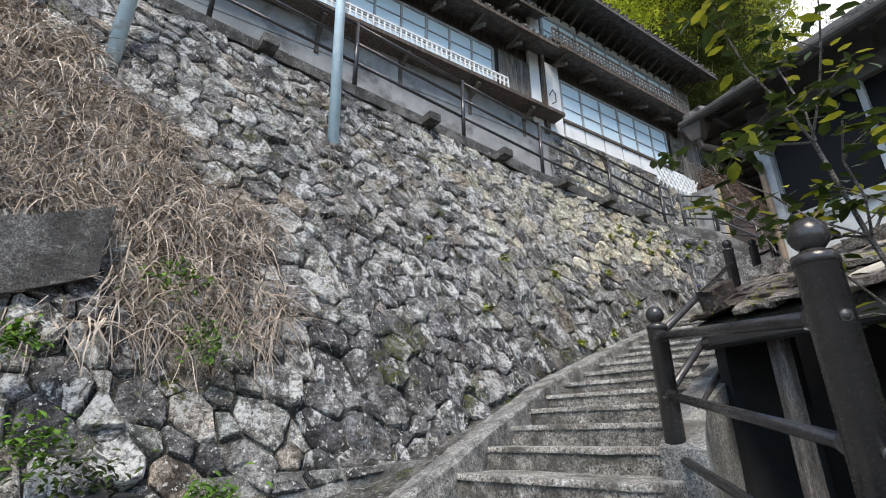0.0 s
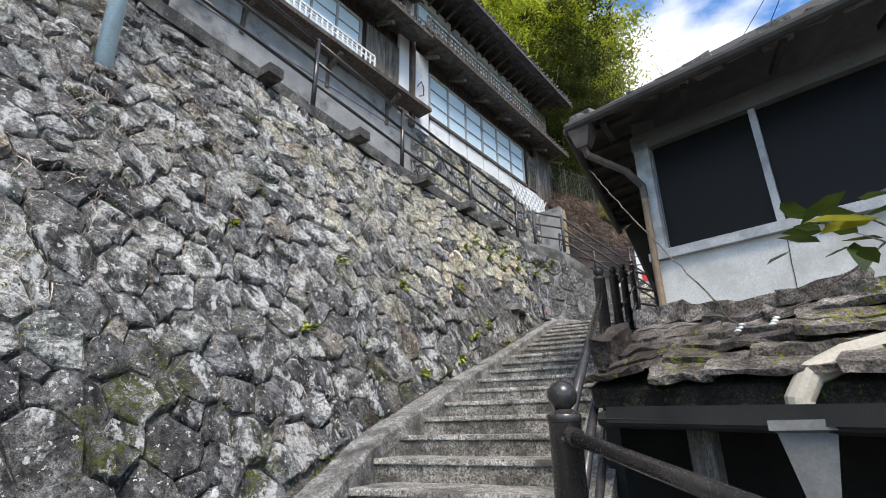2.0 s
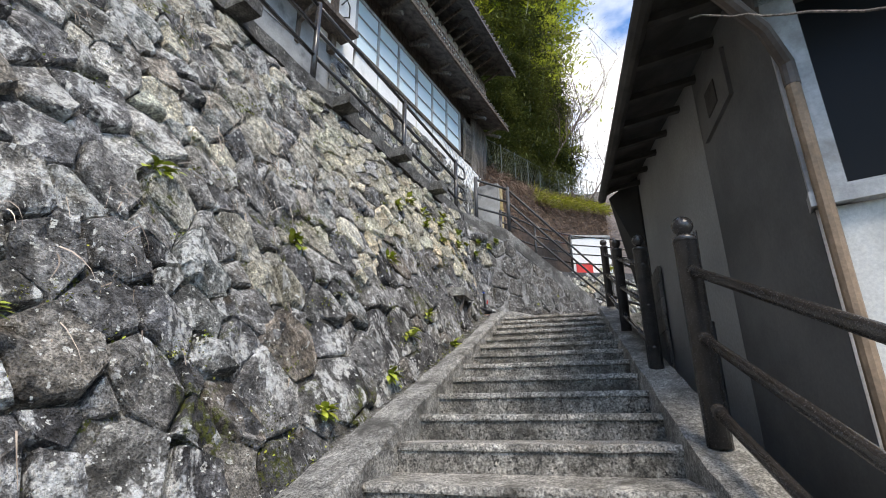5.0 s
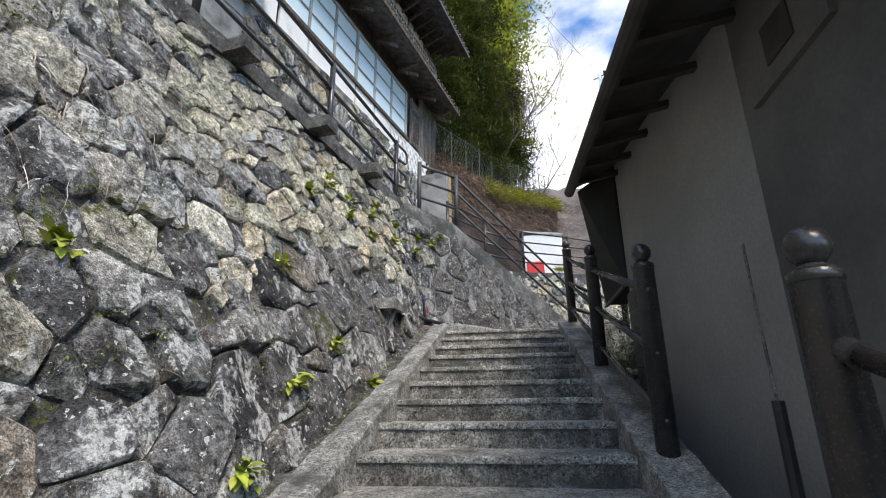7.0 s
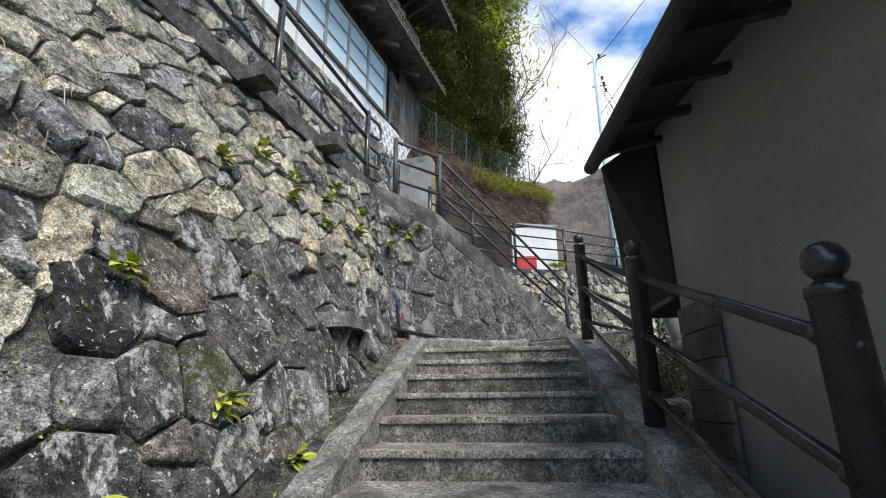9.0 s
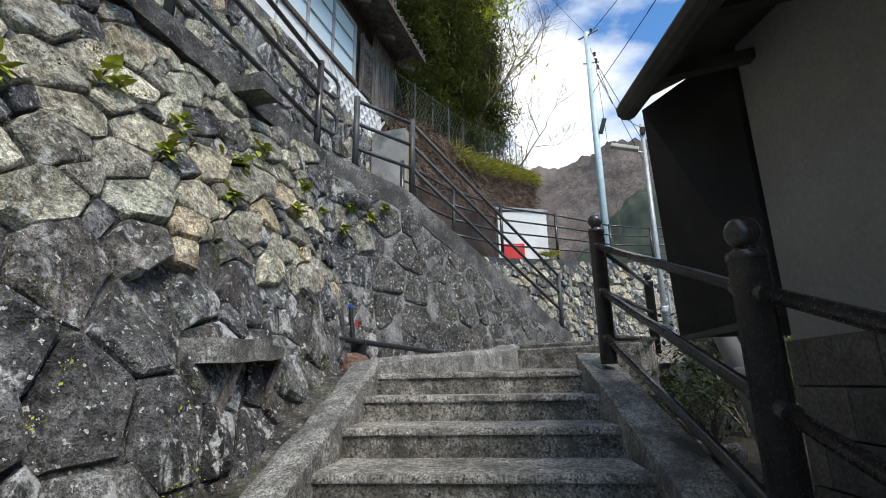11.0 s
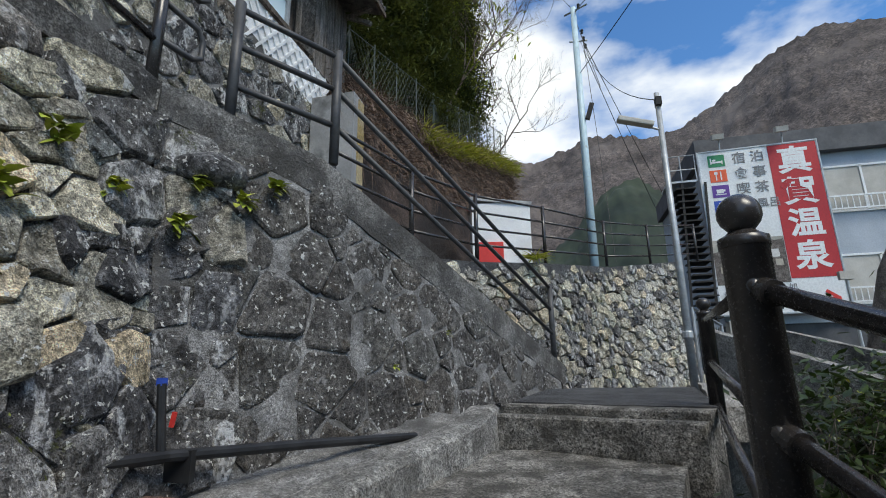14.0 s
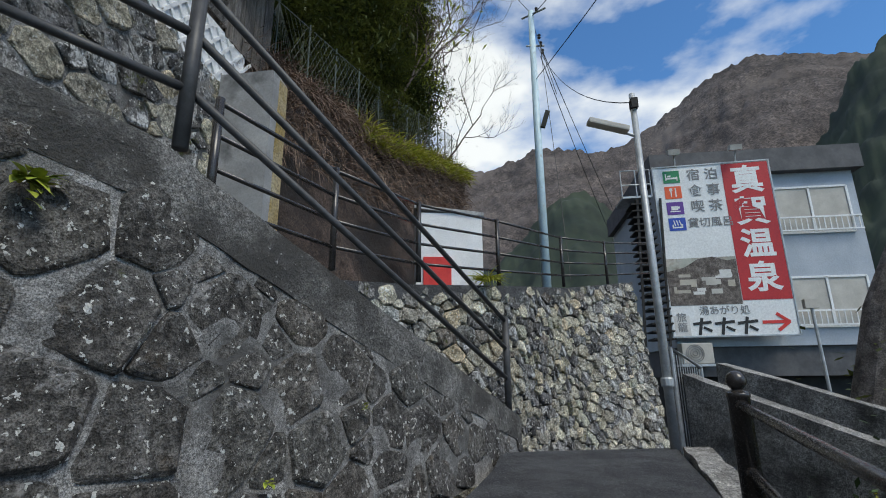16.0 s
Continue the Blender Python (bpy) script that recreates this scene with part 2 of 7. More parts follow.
M_BEAM = material("dark_rough_concrete", (0.06, 0.058, 0.055), (0.20, 0.195, 0.185), 4, 0.9, 0.9, 28, stain=(0.04, 0.038, 0.036), stain_amount=0.42, spots=(0.34, 0.33, 0.31), spot_amount=0.64, spot_scale=22)
M_COPING = material("weathered_coping_concrete", (0.105, 0.102, 0.096), (0.27, 0.263, 0.25), 3, 0.92, 0.9, 30, stain=(0.065, 0.062, 0.058), stain_amount=0.48, stain_scale=1.8, spots=(0.42, 0.41, 0.39), spot_amount=0.66, spot_scale=30)
M_BASE = material("plain_grey_concrete", (0.25, 0.25, 0.25), (0.36, 0.36, 0.358), 1.5, 0.9, 0.2, 30, stain=(0.09, 0.09, 0.09), stain_amount=0.4)
M_LANE = material("grey_lane_concrete", (0.36, 0.36, 0.36), (0.54, 0.54, 0.535), 2, 0.9, 0.4, stain=(0.13, 0.13, 0.13), stain_amount=0.45)
M_PALE_CONCRETE = material("pale_concrete", (0.36, 0.36, 0.36), (0.56, 0.56, 0.555), 2, 0.9, 0.3, stain=(0.2, 0.2, 0.2), stain_amount=0.4)
M_ASPHALT = material("asphalt", (0.06, 0.061, 0.065), (0.12, 0.121, 0.126), 3, 0.8, 0.9, 60, spots=(0.26, 0.26, 0.26), spot_amount=0.62, spot_scale=60)
# soil colour darkened to stand for shade in the gap below the rail
M_SOIL = material("shade_dark_soil", (0.022, 0.019, 0.014), (0.075, 0.064, 0.05), 5, 0.95, 1.0, moss=MOSS)
# brown earth, its colour taken down for the shade on the bank
M_BANK = material("shaded_brown_earth_bank", (0.04, 0.028, 0.023), (0.14, 0.098, 0.078), 2.4, 0.95, 1.0, 12, stain=(0.022, 0.018, 0.017), stain_amount=0.52, stain_scale=0.6)
M_RAIL = material("dark_brown_painted_steel", (0.030, 0.027, 0.026), (0.045, 0.041, 0.040), 9, 0.27, 0.04, 120, spec=0.6, stain=(0.05, 0.043, 0.04), stain_amount=0.36, stain_scale=9)
M_RAIL_GREY = material("grey_painted_steel", (0.045, 0.045, 0.047), (0.075, 0.075, 0.078), 9, 0.5, 0.06, 120)
M_PLASTER = material("grey_plaster", (0.62, 0.61, 0.585), (0.74, 0.73, 0.70), 1.2, 0.9, 0.12, 50, stain=(0.44, 0.43, 0.40), stain_amount=0.42, stain_scale=1.1)
# grey plaster again, with the side wall's shade put into its colour
M_SHADED_PLASTER = material("shaded_grey_plaster", (0.245, 0.242, 0.238), (0.31, 0.307, 0.30), 1.0, 0.92, 0.1, 40)
# darker grey plaster for the nearer side wall, lintel and vent plate
M_DARKER_PLASTER = material("darker_grey_plaster", (0.10, 0.099, 0.098), (0.155, 0.153, 0.15), 1.2, 0.92, 0.15, 40)
M_BLOCK = material("grey_concrete_block", (0.10, 0.098, 0.095), (0.18, 0.176, 0.17), 5, 0.92, 0.4, 60, vary=0.25)
M_OLDPVC = material("dirty_grey_plastic", (0.15, 0.15, 0.15), (0.24, 0.24, 0.235), 5, 0.6, 0.08, 60, stain=(0.10, 0.095, 0.085), stain_amount=0.42)
M_WHITE = material("white_plaster", (0.74, 0.74, 0.74), (0.85, 0.85, 0.85), 1.5, 0.85, 0.1, 40, stain=(0.5, 0.5, 0.49), stain_amount=0.35)
M_WOOD = material("weathered_dark_timber", (0.07, 0.057, 0.048), (0.20, 0.165, 0.14), 3, 0.85, 0.5, 25, stretch=(6, 6, 0.8), vary=0.3)
M_WOOD_GREY = material("weathered_grey_boards", (0.11, 0.10, 0.09), (0.26, 0.235, 0.215), 3, 0.9, 0.5, 25, stretch=(6, 6, 0.7), vary=0.3)
M_SASH = material("pale_weathered_sash", (0.34, 0.345, 0.35), (0.50, 0.51, 0.515), 4, 0.6, 0.15, 40, stain=(0.24, 0.23, 0.215), stain_amount=0.4, stain_scale=3)
M_TILE = material("old_roof_tile", (0.08, 0.077, 0.078), (0.22, 0.21, 0.205), 5, 0.7, 0.4, 40, vary=0.35, island=True)
M_SLATE = material("rough_stone_roof", (0.10, 0.09, 0.083), (0.40, 0.37, 0.345), 6, 0.95, 1.0, 26, stain=(0.055, 0.04, 0.035), stain_amount=0.46, moss=(0.24, 0.24, 0.02), vary=0.45)
# black cladding and fittings; also colours in the shade of dark interiors
M_BLACK = material("black_sheet_and_shade", (0.016, 0.016, 0.016), (0.032, 0.031, 0.03), 2, 0.8, 0.1, 30)
M_SOFFIT = material("dark_soffit", (0.035, 0.033, 0.031), (0.07, 0.066, 0.06), 3, 0.85, 0.2, 30)
M_COPPER = material("brown_gutter_metal", (0.075, 0.06, 0.052), (0.12, 0.10, 0.088), 6, 0.5, 0.1, 40)
M_TANPIPE = material("tan_pipe", (0.19, 0.135, 0.09), (0.30, 0.21, 0.14), 5, 0.6, 0.15, 40)
M_PVC = material("grey_plastic_pipe", (0.28, 0.285, 0.29), (0.38, 0.385, 0.39), 4, 0.5, 0.05, 60)
M_BEIGEPIPE = material("beige_plastic_pipe", (0.42, 0.38, 0.31), (0.55, 0.50, 0.42), 4, 0.55, 0.08, 60, stain=(0.3, 0.26, 0.2), stain_amount=0.4)
M_BLACKPIPE = material("black_plastic_pipe", (0.015, 0.015, 0.016), (0.03, 0.03, 0.031), 6, 0.5, 0.05, 60)
M_POLE = material("pale_blue_painted_steel", (0.50, 0.64, 0.70), (0.60, 0.74, 0.79), 3, 0.5, 0.05, 40, stain=(0.36, 0.38, 0.36), stain_amount=0.33, stain_scale=5)
M_STEEL = material("galvanised_steel", (0.36, 0.38, 0.39), (0.52, 0.54, 0.55), 6, 0.45, 0.05, 50, metal=0.3)
M_REDPAINT = material("red_paint", (0.55, 0.03, 0.025), (0.68, 0.05, 0.04), 3, 0.5, 0.03, 40)
M_YELLOWOCHRE = material("ochre_stained_concrete", (0.33, 0.24, 0.09), (0.46, 0.40, 0.28), 1.6, 0.9, 0.3, 30)
M_GREYWALL = material("blue_grey_siding", (0.36, 0.40, 0.45), (0.43, 0.47, 0.52), 1.0, 0.7, 0.05, 20)
M_DARKROOF = material("dark_fascia", (0.07, 0.07, 0.075), (0.11, 0.11, 0.115), 2, 0.7, 0.05, 30)
M_SIGNWHITE = material("white_sign_panel", (0.74, 0.75, 0.74), (0.80, 0.81, 0.80), 0.8, 0.5, 0.0, 15)
M_SIGNRED = material("red_sign_panel", (0.42, 0.02, 0.025), (0.48, 0.028, 0.03), 0.8, 0.5, 0.0, 15)
M_GREENBOX = material("green_pictogram", (0.02, 0.20, 0.08), (0.03, 0.24, 0.10), 2, 0.5, 0.0)
M_ORANGEBOX = material("orange_pictogram", (0.72, 0.10, 0.03), (0.78, 0.13, 0.04), 2, 0.5, 0.0)
M_PURPLEBOX = material("purple_pictogram", (0.11, 0.04, 0.26), (0.13, 0.05, 0.30), 2, 0.5, 0.0)
M_BLUEBOX = material("blue_pictogram", (0.02, 0.06, 0.36), (0.03, 0.08, 0.42), 2, 0.5, 0.0)
M_INK = material("black_lettering", (0.02, 0.02, 0.02), (0.03, 0.03, 0.03), 2, 0.6, 0.0)
M_GREYINK = material("grey_lettering", (0.20, 0.20, 0.20), (0.26, 0.26, 0.26), 2, 0.6, 0.0)
M_PHOTO = material("faded_photo_print", (0.16, 0.13, 0.10), (0.62, 0.58, 0.50), 1.6, 0.5, 0.0, 9, stain=(0.40, 0.42, 0.36), stain_amount=0.5)
M_DRYGRASS = material("dry_grass", (0.26, 0.215, 0.18), (0.58, 0.51, 0.44), 4, 0.95, 0.0, 30, vary=0.5, island=True)
M_BRUSH = material("brown_brush", (0.11, 0.075, 0.058), (0.30, 0.22, 0.175), 3, 0.95, 0.0, 20, vary=0.5, island=True)
M_LEAF = material("evergreen_leaf", (0.022, 0.042, 0.010), (0.06, 0.095, 0.02), 6, 0.4, 0.1, 30, vary=0.5, island=True, through_light=0.3)
M_LEAF_YELLOW = material("yellow_green_leaf", (0.22, 0.26, 0.02), (0.42, 0.42, 0.05), 6, 0.5, 0.1, 30, vary=0.45, island=True, through_light=0.35)
M_FERN = material("bright_fern", (0.22, 0.28, 0.03), (0.44, 0.48, 0.07), 8, 0.6, 0.1, 30, vary=0.4, island=True)
M_MOSSY = material("dull_moss", (0.05, 0.058, 0.012), (0.15, 0.16, 0.03), 8, 0.9, 0.2, 40, vary=0.5, island=True)
M_HERB = material("fresh_green_herb", (0.07, 0.16, 0.02), (0.17, 0.32, 0.05), 8, 0.6, 0.1, 30, vary=0.4, island=True, through_light=0.3)
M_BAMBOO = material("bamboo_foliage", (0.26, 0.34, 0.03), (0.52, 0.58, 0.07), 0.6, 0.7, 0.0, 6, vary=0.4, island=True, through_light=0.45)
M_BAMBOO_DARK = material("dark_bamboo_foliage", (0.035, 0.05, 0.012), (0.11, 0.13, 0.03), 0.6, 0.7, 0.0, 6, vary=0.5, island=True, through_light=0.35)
M_CULM = material("bamboo_culm", (0.09, 0.11, 0.045), (0.17, 0.18, 0.09), 3, 0.6, 0.05, 20)
M_BARK = material("grey_brown_bark", (0.10, 0.085, 0.075), (0.24, 0.21, 0.19), 6, 0.9, 0.5, 40)
M_TWIG = material("bare_twigs", (0.08, 0.06, 0.053), (0.17, 0.13, 0.115), 3, 0.9, 0.0, 20)
M_HILL = material("leafless_wooded_hillside", (0.05, 0.04, 0.036), (0.125, 0.102, 0.09), 0.06, 0.98, 0.55, 0.45, stain=(0.15, 0.125, 0.11), stain_amount=0.4, stain_scale=0.02)
M_CEDAR = material("dark_cedar_hillside", (0.018, 0.028, 0.020), (0.05, 0.065, 0.04), 0.06, 0.98, 0.0, 0.5)
M_WIRE = material("black_cable", (0.02, 0.02, 0.02), (0.03, 0.03, 0.03), 5, 0.6, 0.0)
M_MESHWIRE = material("greenish_fence_wire", (0.06, 0.08, 0.07), (0.10, 0.12, 0.10), 5, 0.6, 0.0)
M_INSULATOR = material("white_ceramic", (0.72, 0.72, 0.70), (0.82, 0.82, 0.80), 8, 0.25, 0.0)
M_CURTAIN = material("cream_blind", (0.42, 0.40, 0.36), (0.55, 0.53, 0.48), 1.2, 0.9, 0.0)


def glass(name, tint, rough=0.05, alpha=None):
    m = bpy.data.materials.new(name)
    m.use_nodes = True
    b = m.node_tree.nodes["Principled BSDF"]
    b.inputs["Base Color"].default_value = (*tint, 1)
    b.inputs["Roughness"].default_value = rough
    b.inputs["Specular IOR Level"].default_value = 0.5
    if alpha is None:
        b.inputs["Transmission Weight"].default_value = 1.0
        b.inputs["IOR"].default_value = 1.45
    return m


M_GLASS = glass("frosted_blue_glass", (0.70, 0.84, 0.90), 0.3, 1)
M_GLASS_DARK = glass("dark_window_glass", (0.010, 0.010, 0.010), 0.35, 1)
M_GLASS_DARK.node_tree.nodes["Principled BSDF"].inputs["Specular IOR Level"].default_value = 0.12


# ---- building helpers ----
CA, SA = math.cos(radians(11.5)), math.sin(radians(11.5))


def W(u, v, z):
    """Stair coordinates (along the flight, to its left, height) to the world."""
    return Vector((u * CA - v * SA, u * SA + v * CA, z))


def zs(u):
    """Height of the nosing line of the flight."""
    return 4.26 + 0.328 * (u - 12.65)


def part(name, bm, mat, parent=None, label="", smooth=False):
    me = bpy.data.meshes.new(name)
    bmesh.ops.recalc_face_normals(bm, faces=bm.faces)
    bm.to_mesh(me)
    bm.free()
    if smooth:
        me.polygons.foreach_set("use_smooth", [True] * len(me.polygons))
    for m in (mat if isinstance(mat, (list, tuple)) else [mat]):
        me.materials.append(m)
    ob = new(name, me)
    if parent:
        ob.parent = parent
    if label:
        tagged(ob, label)
    return ob


def thing(name, label, category, group="", kind="", at=None):
    ob = new(name)
    ob.empty_display_size = 0.2
    if at is not None:
        ob.matrix_basis = at
    return tagged(ob, label, category, group, kind)


def box(bm, c, size, rot=(0, 0, 0), bevel=0.0):
    r = bmesh.ops.create_cube(bm, size=1.0, matrix=pose(*c, *rot) @ Matrix.Diagonal((*size, 1)))
    if bevel:
        es = list({e for v in r["verts"] for e in v.link_edges})
        bmesh.ops.bevel(bm, geom=es, offset=bevel, segments=2, affect="EDGES", profile=0.6)


def boxes(*specs, bevel=0.0):
    bm = bmesh.new()
    for s in specs:
        box(bm, *s, bevel=bevel)
    return bm


def tube(bm, pts, r, seg=10, r2=None, cap=True):
    """A round bar along points, tapering from r to r2."""
    pts = [Vector(p) for p in pts]
    rings = []
    side = None
    for i, p in enumerate(pts):
        d = (pts[min(i + 1, len(pts) - 1)] - pts[max(i - 1, 0)]).normalized()
        if side is None:
            side = d.orthogonal().normalized()
        side = (side - d * side.dot(d)).normalized()
        up = d.cross(side)
        rr = r if r2 is None else r + (r2 - r) * i / max(1, len(pts) - 1)
        rings.append([bm.verts.new(p + (side * math.cos(a) + up * math.sin(a)) * rr) for a in (2 * math.pi * k / seg for k in range(seg))])
    for a, b in zip(rings, rings[1:]):
        for k in range(seg):
            bm.faces.new((a[k], a[(k + 1) % seg], b[(k + 1) % seg], b[k]))
    if cap:
        bm.faces.new(rings[0][::-1])
        bm.faces.new(rings[-1])


def tubes(*lists, r=0.02, seg=8):
    bm = bmesh.new()
    for pts in lists:
        tube(bm, pts, r, seg)
    return bm


def lathe(bm, base, profile, seg=16):
    """Turn (radius, height) pairs about a vertical axis."""
    rings = [[bm.verts.new(Vector(base) + Vector((r * math.cos(a), r * math.sin(a), h))) for a in (2 * math.pi * k / seg for k in range(seg))] for r, h in profile]
    for a, b in zip(rings, rings[1:]):
        for k in range(seg):
            bm.faces.new((a[k], a[(k + 1) % seg], b[(k + 1) % seg], b[k]))
    bm.faces.new(rings[0][::-1])
    bm.faces.new(rings[-1])


def solid(bm, stations):
    """Loft closed cross-sections (each a list of points) into one solid."""
    rings = [[bm.verts.new(Vector(p)) for p in st] for st in stations]
    n = len(rings[0])
    for a, b in zip(rings, rings[1:]):
        for k in range(n):
            bm.faces.new((a[k], a[(k + 1) % n], b[(k + 1) % n], b[k]))
    bm.faces.new(rings[0][::-1])
    bm.faces.new(rings[-1])


def roughen(bm, amount, scale=3.0, cut=0.25):
    """Divide long edges and shake the points with noise, for worn masonry."""
    for _ in range(4):
        es = [e for e in bm.edges if e.calc_length() > cut]
        if not es:
            break
        bmesh.ops.subdivide_edges(bm, edges=es, cuts=1, use_grid_fill=True)
    for v in bm.verts:
        v.co += noise.noise_vector(v.co * scale) * amount + noise.noise_vector(v.co * scale * 4) * amount * 0.4


def lerp_line(points, s):
    """Point of a polyline given as rows (s, x, y, z)."""
    if s <= points[0][0]:
        return Vector(points[0][1:])
    for a, b in zip(points, points[1:]):
        if s <= b[0]:
            f = (s - a[0]) / (b[0] - a[0])
            return Vector(a[1:]).lerp(Vector(b[1:]), f)
    return Vector(points[-1][1:])


def wall_point(base, top, s, h):
    """Point on a ruled wall at station s and slope height h, and the slope length there."""
    b, t = lerp_line(base, s), lerp_line(top, s)
    L = max((t - b).length, 1e-3)
    return b.lerp(t, h / L), L


def wall_normal(base, top, s, out):
    b0, b1 = lerp_line(base, s - 0.2), lerp_line(base, s + 0.2)
    t0, t1 = lerp_line(top, s - 0.2), lerp_line(top, s + 0.2)
    n = ((b1 + t1) - (b0 + t0)).cross((t0 + t1) - (b0 + b1)).normalized()
    return n if n.dot(out) > 0 else -n


def cells(s0, s1, h1, size, rng, shear=0.0, squash=1.0):
    """Power cells of mixed large and small sites over s0..s1 by 0..h1: big stones with chips between them."""
    over = abs(shear) * h1
    x0, x1, y0, y1 = s0 - over - size, s1 + over + size, -size, h1 / squash + size
    tries = int(26 * (x1 - x0) * (y1 - y0) / size ** 2)
    P, R = np.zeros((tries, 2)), np.zeros(tries)
    n = 0
    for k in range(tries):
        r = size * (0.74 - 0.50 * (k / tries) ** 0.55)
        x, y = rng.uniform(x0, x1), rng.uniform(y0, y1)
        if n and ((P[:n, 0] - x) ** 2 + (P[:n, 1] - y) ** 2 < (0.80 * (R[:n] + r)) ** 2).any():
            continue
        P[n], R[n] = (x, y), r
        n += 1
    P, R = P[:n], R[:n]
    out = []
    for k, p in enumerate(P):
        cs, ch = p[0] + shear * p[1] * squash, p[1] * squash
        if not (s0 <= cs <= s1 and 0 <= ch <= h1):
            continue
        d2 = ((P - p) ** 2).sum(1)
        near = np.argsort(d2)[1:26]
        poly = [(p[0] + a * size, p[1] + b * size) for a, b in ((-1.5, -1.5), (1.5, -1.5), (1.5, 1.5), (-1.5, 1.5))]
        for q in near:
            nx, ny = P[q] - p
            f = 0.5 + (R[k] ** 2 - R[q] ** 2) / (2 * d2[q])
            mx, my = p[0] + nx * f, p[1] + ny * f
            kept = []
            for a, b in zip(poly, poly[1:] + poly[:1]):
                da, db = (a[0] - mx) * nx + (a[1] - my) * ny, (b[0] - mx) * nx + (b[1] - my) * ny
                if da <= 0:
                    kept.append(a)
                if da * db < 0:
                    g = da / (da - db)
                    kept.append((a[0] + (b[0] - a[0]) * g, a[1] + (b[1] - a[1]) * g))
            poly = kept
            if len(poly) < 3:
                break
        if len(poly) >= 3:
            out.append(((cs, ch), [(a[0] + shear * a[1] * squash, a[1] * squash) for a in poly]))
    return out


def stone(poly, place, normal, rng, proud=0.06, joint=0.018, sink=0.05, rough=1.0):
    """One fieldstone over a cell: a worn, tilted, uneven block. Returns points and faces."""
    n = len(poly)
    cx, cy = sum(a[0] for a in poly) / n, sum(a[1] for a in poly) / n
    size = max(math.hypot(a[0] - cx, a[1] - cy) for a in poly)
    ring = []
    for i in range(n):
        a, b = poly[i], poly[(i + 1) % n]
        if math.hypot(a[0] - b[0], a[1] - b[1]) < size * 0.22:
            ring.append(((a[0] + b[0]) / 2, (a[1] + b[1]) / 2))
            continue
        for w in (rng.uniform(0.03, 0.14), rng.uniform(0.84, 0.97)):
            k = 1 + rng.uniform(-0.13, 0.05) * rough
            ring.append((cx + (a[0] + (b[0] - a[0]) * w - cx) * k, cy + (a[1] + (b[1] - a[1]) * w - cy) * k))
    tx, ty = rng.uniform(-0.20, 0.20) * rough, rng.uniform(-0.20, 0.20) * rough
    lift = proud * rng.uniform(0.25, 1.5)
    ox, oy = rng.uniform(-0.18, 0.18), rng.uniform(-0.18, 0.18)
    m = len(ring)
    pts, faces = [], []
    amp = min(0.05, size * 0.17) * rough * min(1.0, proud / 0.04)
    edge = 1 - min(0.3, joint / size)
    for scale, depth, shake in ((edge, -sink, 0.0), (edge * 0.97, lift * 0.55, 0.5), (edge * 0.88, lift * 0.98, 0.9), (0.45, lift * 1.0, 1.1), (0.0, lift * 1.0, 1.0)):
        for a in ring[:m if scale else 1]:
            x, y = (a[0] - cx) * scale + ox * size * (1 - scale) * 0.5, (a[1] - cy) * scale + oy * size * (1 - scale) * 0.5
            p = place(cx + x, cy + y)
            d = depth
            if depth > 0:
                d += (tx * x + ty * y) * min(1.0, shake + 0.2) + shake * amp * (noise.noise(p * 6.5) + 0.6 * noise.noise(p * 17.0))
            pts.append(p + normal * d)
    for r in range(3):
        for i in range(m):
            j = (i + 1) % m
            faces.append((r * m + i, r * m + j, (r + 1) * m + j, (r + 1) * m + i))
    for i in range(m):
        faces.append((3 * m + i, 3 * m + (i + 1) % m, 4 * m))
    return pts, faces


def mesh_object(name, pts, faces, mat, parent=None, smooth=False, label=""):
    me = bpy.data.meshes.new(name)
    me.from_pydata([tuple(p) for p in pts], [], faces)
    if smooth:
        me.polygons.foreach_set("use_smooth", [True] * len(me.polygons))
    me.materials.append(mat)
    me.validate()
    ob = new(name, me)
    if parent:
        ob.parent = parent
    if label:
        tagged(ob, label)
    return ob


def rubble(wall, base, top, size, seed, out, pick, mats, joined, shear=0.0, squash=1.0, proud=0.06, joint=0.018, tan=None, top_gap=0.0, keep=None, rough=1.0):
    """Fill a ruled wall with fieldstones. pick(s, h): a stone of its own; the rest are joined."""
    rng = random.Random(seed)
    s0, s1 = base[0][0], base[-1][0]
    hmax = max(wall_point(base, top, s0 + (s1 - s0) * k / 40, 0)[1] for k in range(41))
    rest = {}
    count = 0
    for (cs, ch), poly in cells(s0, s1, hmax, size, rng, shear, squash):
        L = wall_point(base, top, cs, 0)[1] - top_gap
        if ch > L - size * 0.15 or (keep and not keep(cs, ch)):
            continue
        poly = [(min(max(a, s0), s1), min(max(b, 0.0), wall_point(base, top, a, 0)[1] - top_gap)) for a, b in poly]
        nrm = wall_normal(base, top, cs, out)
        pts, faces = stone(poly, lambda s, h: wall_point(base, top, s, h)[0], nrm, rng, proud, joint, rough=rough)
        is_tan = bool(tan and tan(cs, ch, rng))
        if pick(cs, ch) and count < 300:
            count += 1
            mesh_object("stone", pts, faces, mats[1] if is_tan else mats[0], wall)
        else:
            P, F = rest.setdefault(is_tan, ([], []))
            k = len(P)
            P.extend(pts)
            F.extend(tuple(i + k for i in f) for f in faces)
    for is_tan, (P, F) in rest.items():
        tagged(mesh_object("stones", P, F, joined[1] if is_tan else joined[0], wall), kind="stuff")


